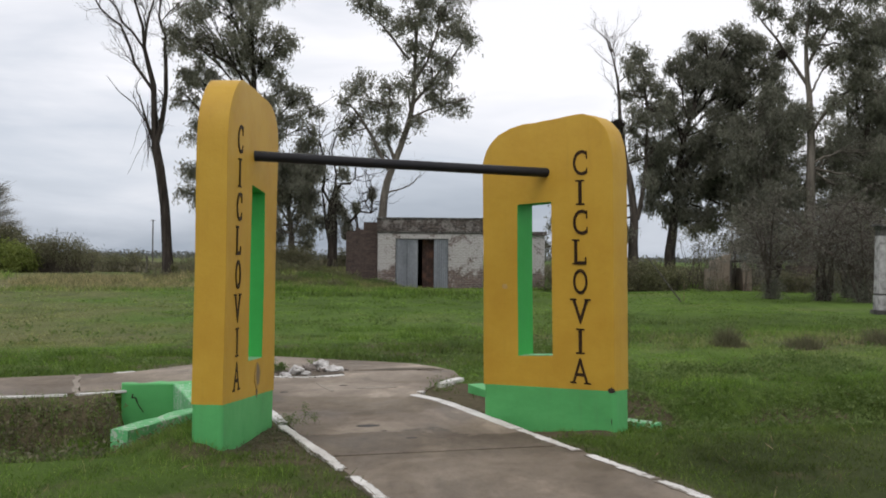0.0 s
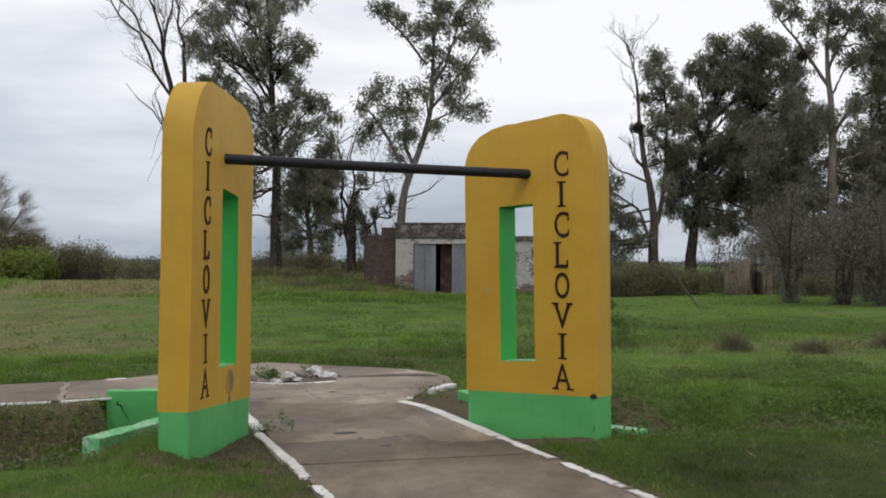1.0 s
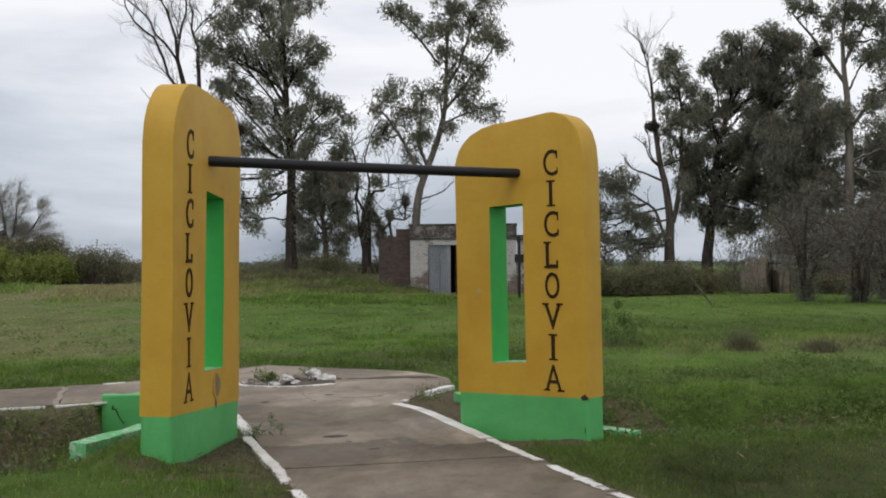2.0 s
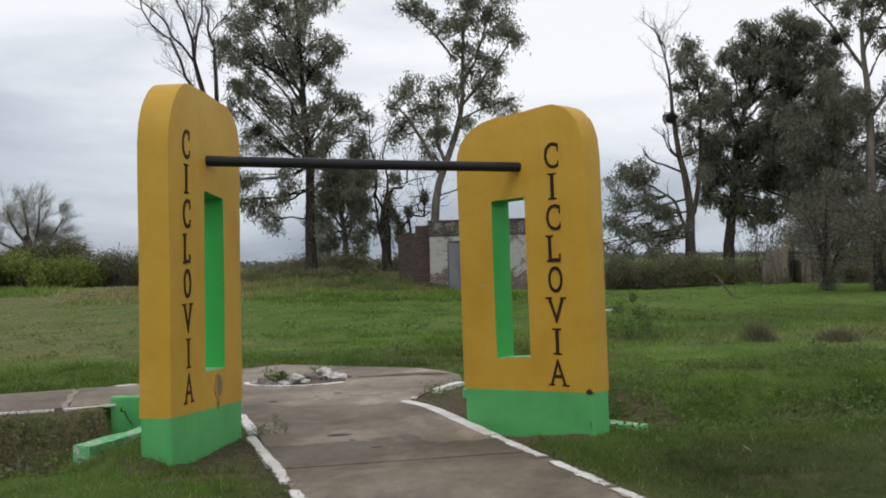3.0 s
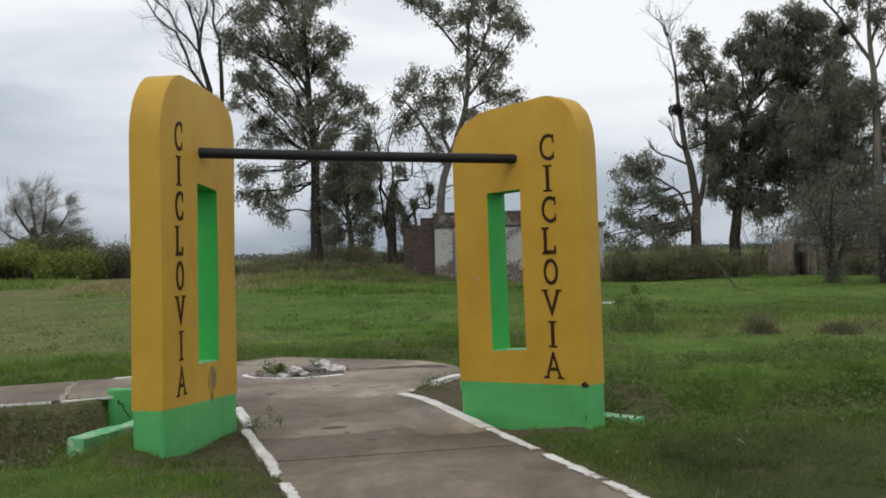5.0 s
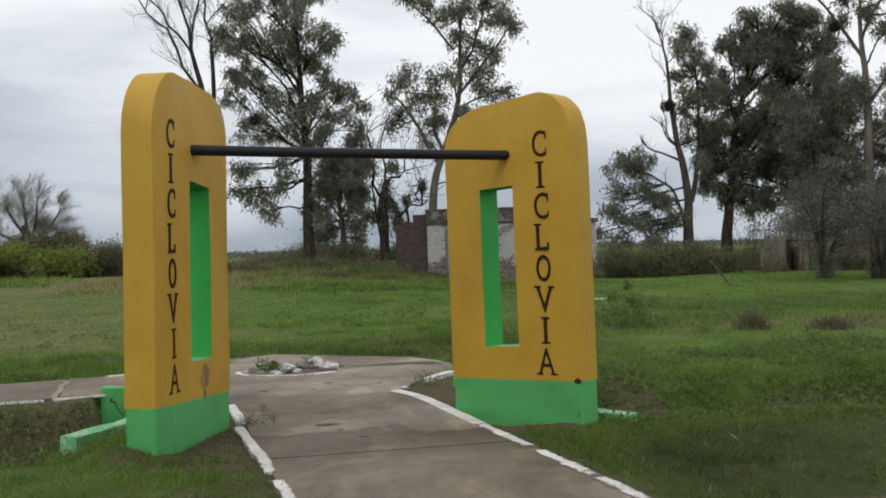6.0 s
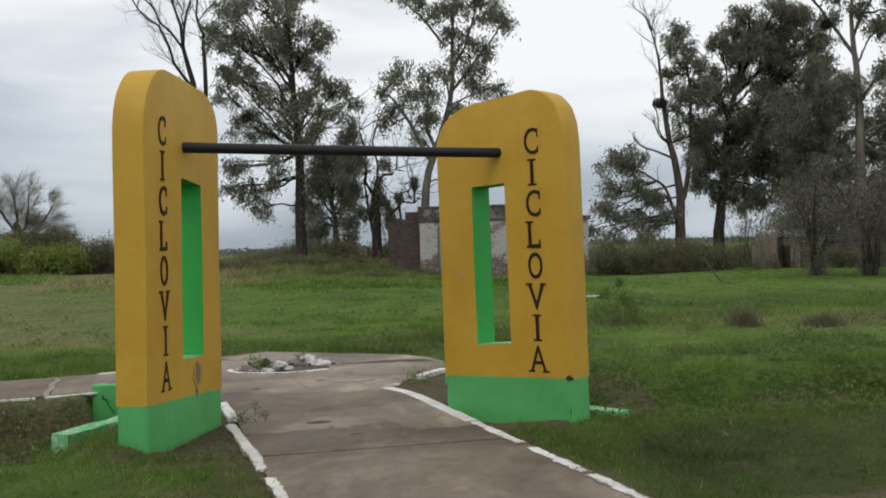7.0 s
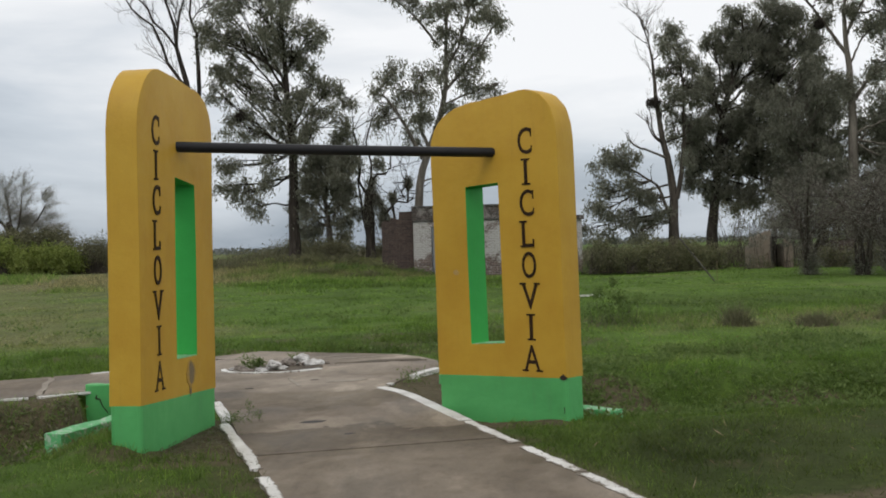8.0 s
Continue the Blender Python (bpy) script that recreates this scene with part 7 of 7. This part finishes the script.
def build_grass():
    rng = np.random.default_rng(71)
    V, Fc, Tn, base = [], [], [], 0

    def add(n, u0, u1, v0, v1, h, w, lean=0.55):
        nonlocal base
        u, v, x, y = field_points(rng, n, u0, u1, v0, v1)
        z = ground_height(x, y) - 0.008
        hh = h * rng.uniform(0.45, 1.4, len(x)) * (0.75 + 0.5 * np.clip(lumps(x * 2.3, y * 2.1), -1, 1))
        a, b = blades(rng, x, y, z, hh, w * rng.uniform(0.7, 1.4, len(x)), lean)
        V.append(a)
        Fc.append(b + base)
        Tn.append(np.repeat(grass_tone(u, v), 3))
        base += len(a)

    add(150000, 5.7, 10.5, -5.5, 9.5, 0.045, 0.007, 0.8)
    add(150000, 9.5, 15.5, -6.5, 11.5, 0.050, 0.009, 0.8)
    add(170000, 13.5, 22.0, -8.0, 15.0, 0.045, 0.014, 0.9)
    add(120000, 21.0, 36.0, -14.0, 22.0, 0.035, 0.026, 1.1)
    add(130000, 35.0, 70.0, -34.0, 40.0, 0.040, 0.055, 1.3)
    lawn = mesh_np("grass", np.concatenate(V), np.concatenate(Fc), M_BLADE)
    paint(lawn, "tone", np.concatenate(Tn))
    tagged(lawn, "short mown green grass with uneven tufts", "grass", kind="stuff")
    # rough taller tufts: along the far side of the path, over the rough part of the lawn, at the foot of the shed
    V, Fc, Tn, base = [], [], [], 0

    def rough(n, u0, u1, v0, v1, h, w, level, tone, per=26, spread=0.10, keep=0.10):
        nonlocal base
        u, v, x, y = field_points(rng, n, u0, u1, v0, v1, keep)
        ok = lumps(x * 0.45 + 9, y * 0.8) + rng.normal(0, 0.12, len(x)) > level
        u, v = np.repeat(u[ok], per), np.repeat(v[ok], per)
        u, v = u + rng.normal(0, spread, len(u)), v + rng.normal(0, spread, len(v))
        ok = ~inside(u, v) & (u > 5.7)
        u, v = u[ok], v[ok]
        x, y = xy(u, v)
        a, b = blades(rng, x, y, ground_height(x, y) - 0.01, h * rng.uniform(0.4, 1.3, len(x)), w * rng.uniform(0.7, 1.4, len(x)), 0.55)
        V.append(a)
        Fc.append(b + base)
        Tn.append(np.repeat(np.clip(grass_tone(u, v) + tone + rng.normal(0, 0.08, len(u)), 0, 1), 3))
        base += len(a)

    rough(1300, 15.2, 18.8, -6.0, 8.0, 0.13, 0.010, -0.25, -0.06)
    rough(1100, 50.0, 66.0, -2.0, 12.0, 0.20, 0.05, 0.0, 0.02, 20, 0.5)
    rough(900, 62.0, 76.0, -2.0, 12.0, 0.36, 0.06, -0.2, 0.05, 20, 0.6)
    rough(700, 68.0, 86.0, -30.0, -4.0, 0.45, 0.07, -0.3, -0.20, 20, 0.8)
    rough(1500, 17.5, 23.5, 5.0, 17.0, 0.13, 0.012, 0.0, -0.10, 26, 0.14)
    rough(900, 17.5, 26.0, -8.0, 5.5, 0.10, 0.012, 0.15, -0.06, 26, 0.16)
    rough(900, 24.0, 48.0, -20.0, 26.0, 0.09, 0.022, 0.25, -0.05, 22, 0.30)
    rough(1500, 40.0, 62.0, 6.0, 17.5, 0.18, 0.04, 0.08, -0.08, 18, 0.45)
    rough(1500, 50.0, 72.0, 7.0, 17.0, 0.24, 0.045, 0.12, 0.04, 18, 0.6)
    rough(700, 54.5, 56.6, 22.0, 32.0, 0.20, 0.04, -0.2, -0.05, 18, 0.3)
    rough(900, 6.0, 15.0, -6.0, 11.0, 0.075, 0.007, 0.22, 0.0)
    rough(700, 9.5, 13.0, 5.0, 11.0, 0.11, 0.009, -0.2, 0.05)
    rough(260, 59.0, 61.5, 12.0, 16.4, 0.30, 0.04, -0.3, 0.08, 24, 0.3)
    rough(200, 57.0, 59.6, 16.0, 28.0, 0.10, 0.03, -0.1, 0.0, 24, 0.3)
    rough(160, 54.0, 58.0, 24.0, 34.0, 0.22, 0.04, -0.3, -0.15, 24, 0.3)
    rough(2600, 9.4, 13.1, -6.0, 1.1, 0.10, 0.009, -0.25, 0.16, 26, 0.10, 0.6)
    rough(1700, 6.6, 9.9, -4.0, 1.7, 0.075, 0.006, -0.3, 0.20, 26, 0.07)
    rough(420, 6.6, 9.6, -3.0, 1.6, 0.11, 0.007, 0.05, 0.05, 30, 0.05)
    rough(1300, 5.95, 9.8, 4.15, 12.0, 0.055, 0.006, -0.15, 0.10, 22, 0.07)
    rough(700, 17.6, 20.6, 8.0, 18.0, 0.14, 0.012, -0.1, 0.20, 20, 0.2)
    rough(160, 8.7, 9.9, 0.75, 1.25, 0.065, 0.007, -0.9, 0.14, 20, 0.05)
    rough(90, 8.6, 9.0, 0.95, 1.35, 0.06, 0.006, -0.9, 0.05, 22, 0.04)
    rough(160, 9.2, 10.8, 4.2, 5.2, 0.06, 0.007, -0.9, 0.0, 20, 0.05)
    rough(420, 6.6, 9.7, -4.0, 1.7, 0.060, 0.006, -0.2, 0.55, 16, 0.08)
    rough(420, 5.9, 9.4, 4.05, 12.0, 0.045, 0.006, -0.2, 0.55, 14, 0.09)
    rough(260, 5.8, 9.8, 3.92, 4.4, 0.045, 0.006, -0.9, 0.12, 16, 0.05, 0.4)
    tufts = mesh_np("rough_grass", np.concatenate(V), np.concatenate(Fc), M_BLADE)
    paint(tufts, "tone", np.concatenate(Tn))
    tagged(tufts, "rough taller grass tufts across the lawn", "grass", kind="stuff")
    # dry stalks and litter lying in the grass
    u, v, x, y = field_points(rng, 2600, 5.8, 20.0, -6.0, 11.0, 0.5)
    c = np.stack([x, y, ground_height(x, y) + 0.03], 1)
    a, b = leaf_quads(rng, c, 0.10, 0.007, 0.0)
    tagged(mesh_np("dry_stalks", a, b, M_SOIL_STICK), "pale dry stalks lying in the grass", "dry stalks", kind="stuff")
    # brown litter on the bare soil before the pylon
    u, v = rng.uniform(8.7, 10.3, 700), rng.uniform(1.2, 1.8, 700)
    x, y = xy(u, v)
    ok = (x + 1.971) * math.cos(radians(-3.9)) > 0.03
    c = np.stack([x, y, ground_height(x, y) + 0.012], 1)[ok]
    a, b = leaf_quads(rng, c, 0.09, 0.010, 0.0, 1.0)
    a[:, 2] = np.maximum(a[:, 2] * 0.35, ground_height(a[:, 0], a[:, 1]) + 0.004)
    tagged(mesh_np("dead_litter", a, b, M_DRYWEED), "brown dead stalks on bare soil beside the pylon", "litter", kind="stuff")
    # leafy weeds scattered over the lawn
    u, v, x, y = field_points(rng, 9000, 12.6, 30.0, -7.0, 20.0, 0.4)
    near = np.where(v > 4.8, 1.0, 0.35 * (u > 15.5)) * smooth01((34 - u) / 14)
    ok = (lumps(x * 0.7 + 1, y * 0.5 + 8) + rng.normal(0, 0.2, len(x)) > 0.12) & (rng.uniform(0, 1, len(x)) < near)
    x, y = x[ok], y[ok]
    who = np.repeat(np.arange(len(x)), 9)
    c = np.stack([x, y, ground_height(x, y) + 0.045], 1)[who] + rng.normal(0, 0.06, (len(who), 3)) * np.array((1, 1, 0.6))
    a, b = leaf_quads(rng, c, 0.075, 0.034, -0.25)
    tagged(mesh_np("lawn_weeds", a, b, M_WEED), "small leafy green weeds scattered over the lawn", "weeds", kind="stuff")
    # dry weedy patch round the tufts
    u, v, x, y = field_points(rng, 9000, 17.4, 21.0, 7.0, 18.0, 0.5)
    ok = lumps(x * 0.5 + 3, y * 0.9) + rng.normal(0, 0.15, len(x)) > 0.02
    x, y = x[ok], y[ok]
    a, b = blades(rng, x, y, ground_height(x, y) - 0.01, 0.15 * rng.uniform(0.4, 1.2, len(x)), np.full(len(x), 0.011), 0.6)
    tagged(mesh_np("dry_grass", a, b, M_DRYWEED), "dry brownish weedy grass patch on the lawn", "dry grass", kind="stuff")
    # dry and leafy weeds on the ditch banks
    for name, mat, n, v0, v1, ln, wd, lab in (("ditch_weeds", M_BRUSH, 7500, -6.0, 1.2, 0.06, 0.022, "dull olive weeds on the ditch bank"),
                                              ("ditch_weeds", M_DRYWEED, 3000, -6.0, 1.3, 0.07, 0.016, "dry brown weeds and litter on the ditch bank"),
                                              ("ditch_weeds", M_WEED, 15000, 4.8, 11.5, 0.065, 0.026, "small leafy green weeds on the ditch bank"),
                                              ("ditch_weeds", M_WEED, 7000, -6.0, 1.2, 0.055, 0.020, "small leafy green weeds on the ditch bank")):
        u, v = rng.uniform(9.2, 13.3 if v0 < 0 else 15.5, n), rng.uniform(v0, v1, n)
        x, y = xy(u, v)
        ok = ((ditch_depth(u, v) > 0.05) | ((v0 > 0) & (u > 12) & (lumps(x * 0.9, y * 0.9 + 5) > 0.12))) & ~inside(u, v) & (rng.uniform(0, 1, n) < 0.55 + 0.5 * lumps(x * 1.3, y * 1.3))
        x, y = x[ok], y[ok]
        who = np.repeat(np.arange(len(x)), 6)
        c = np.stack([x, y, ground_height(x, y) + 0.03], 1)[who] + rng.normal(0, 0.05, (len(who), 3)) * np.array((1, 1, 0.7))
        a, b = leaf_quads(rng, c, ln, wd, 0.0)
        tagged(mesh_np(name, a, b, mat), lab, "weeds", kind="stuff")


build_ground()
build_road()
build_path()
build_gateway()
build_culvert()
build_edging()
build_flower_bed()
build_shed()
build_ruin()
build_post()
build_grove()
build_bushes()
build_distance()
build_grass()
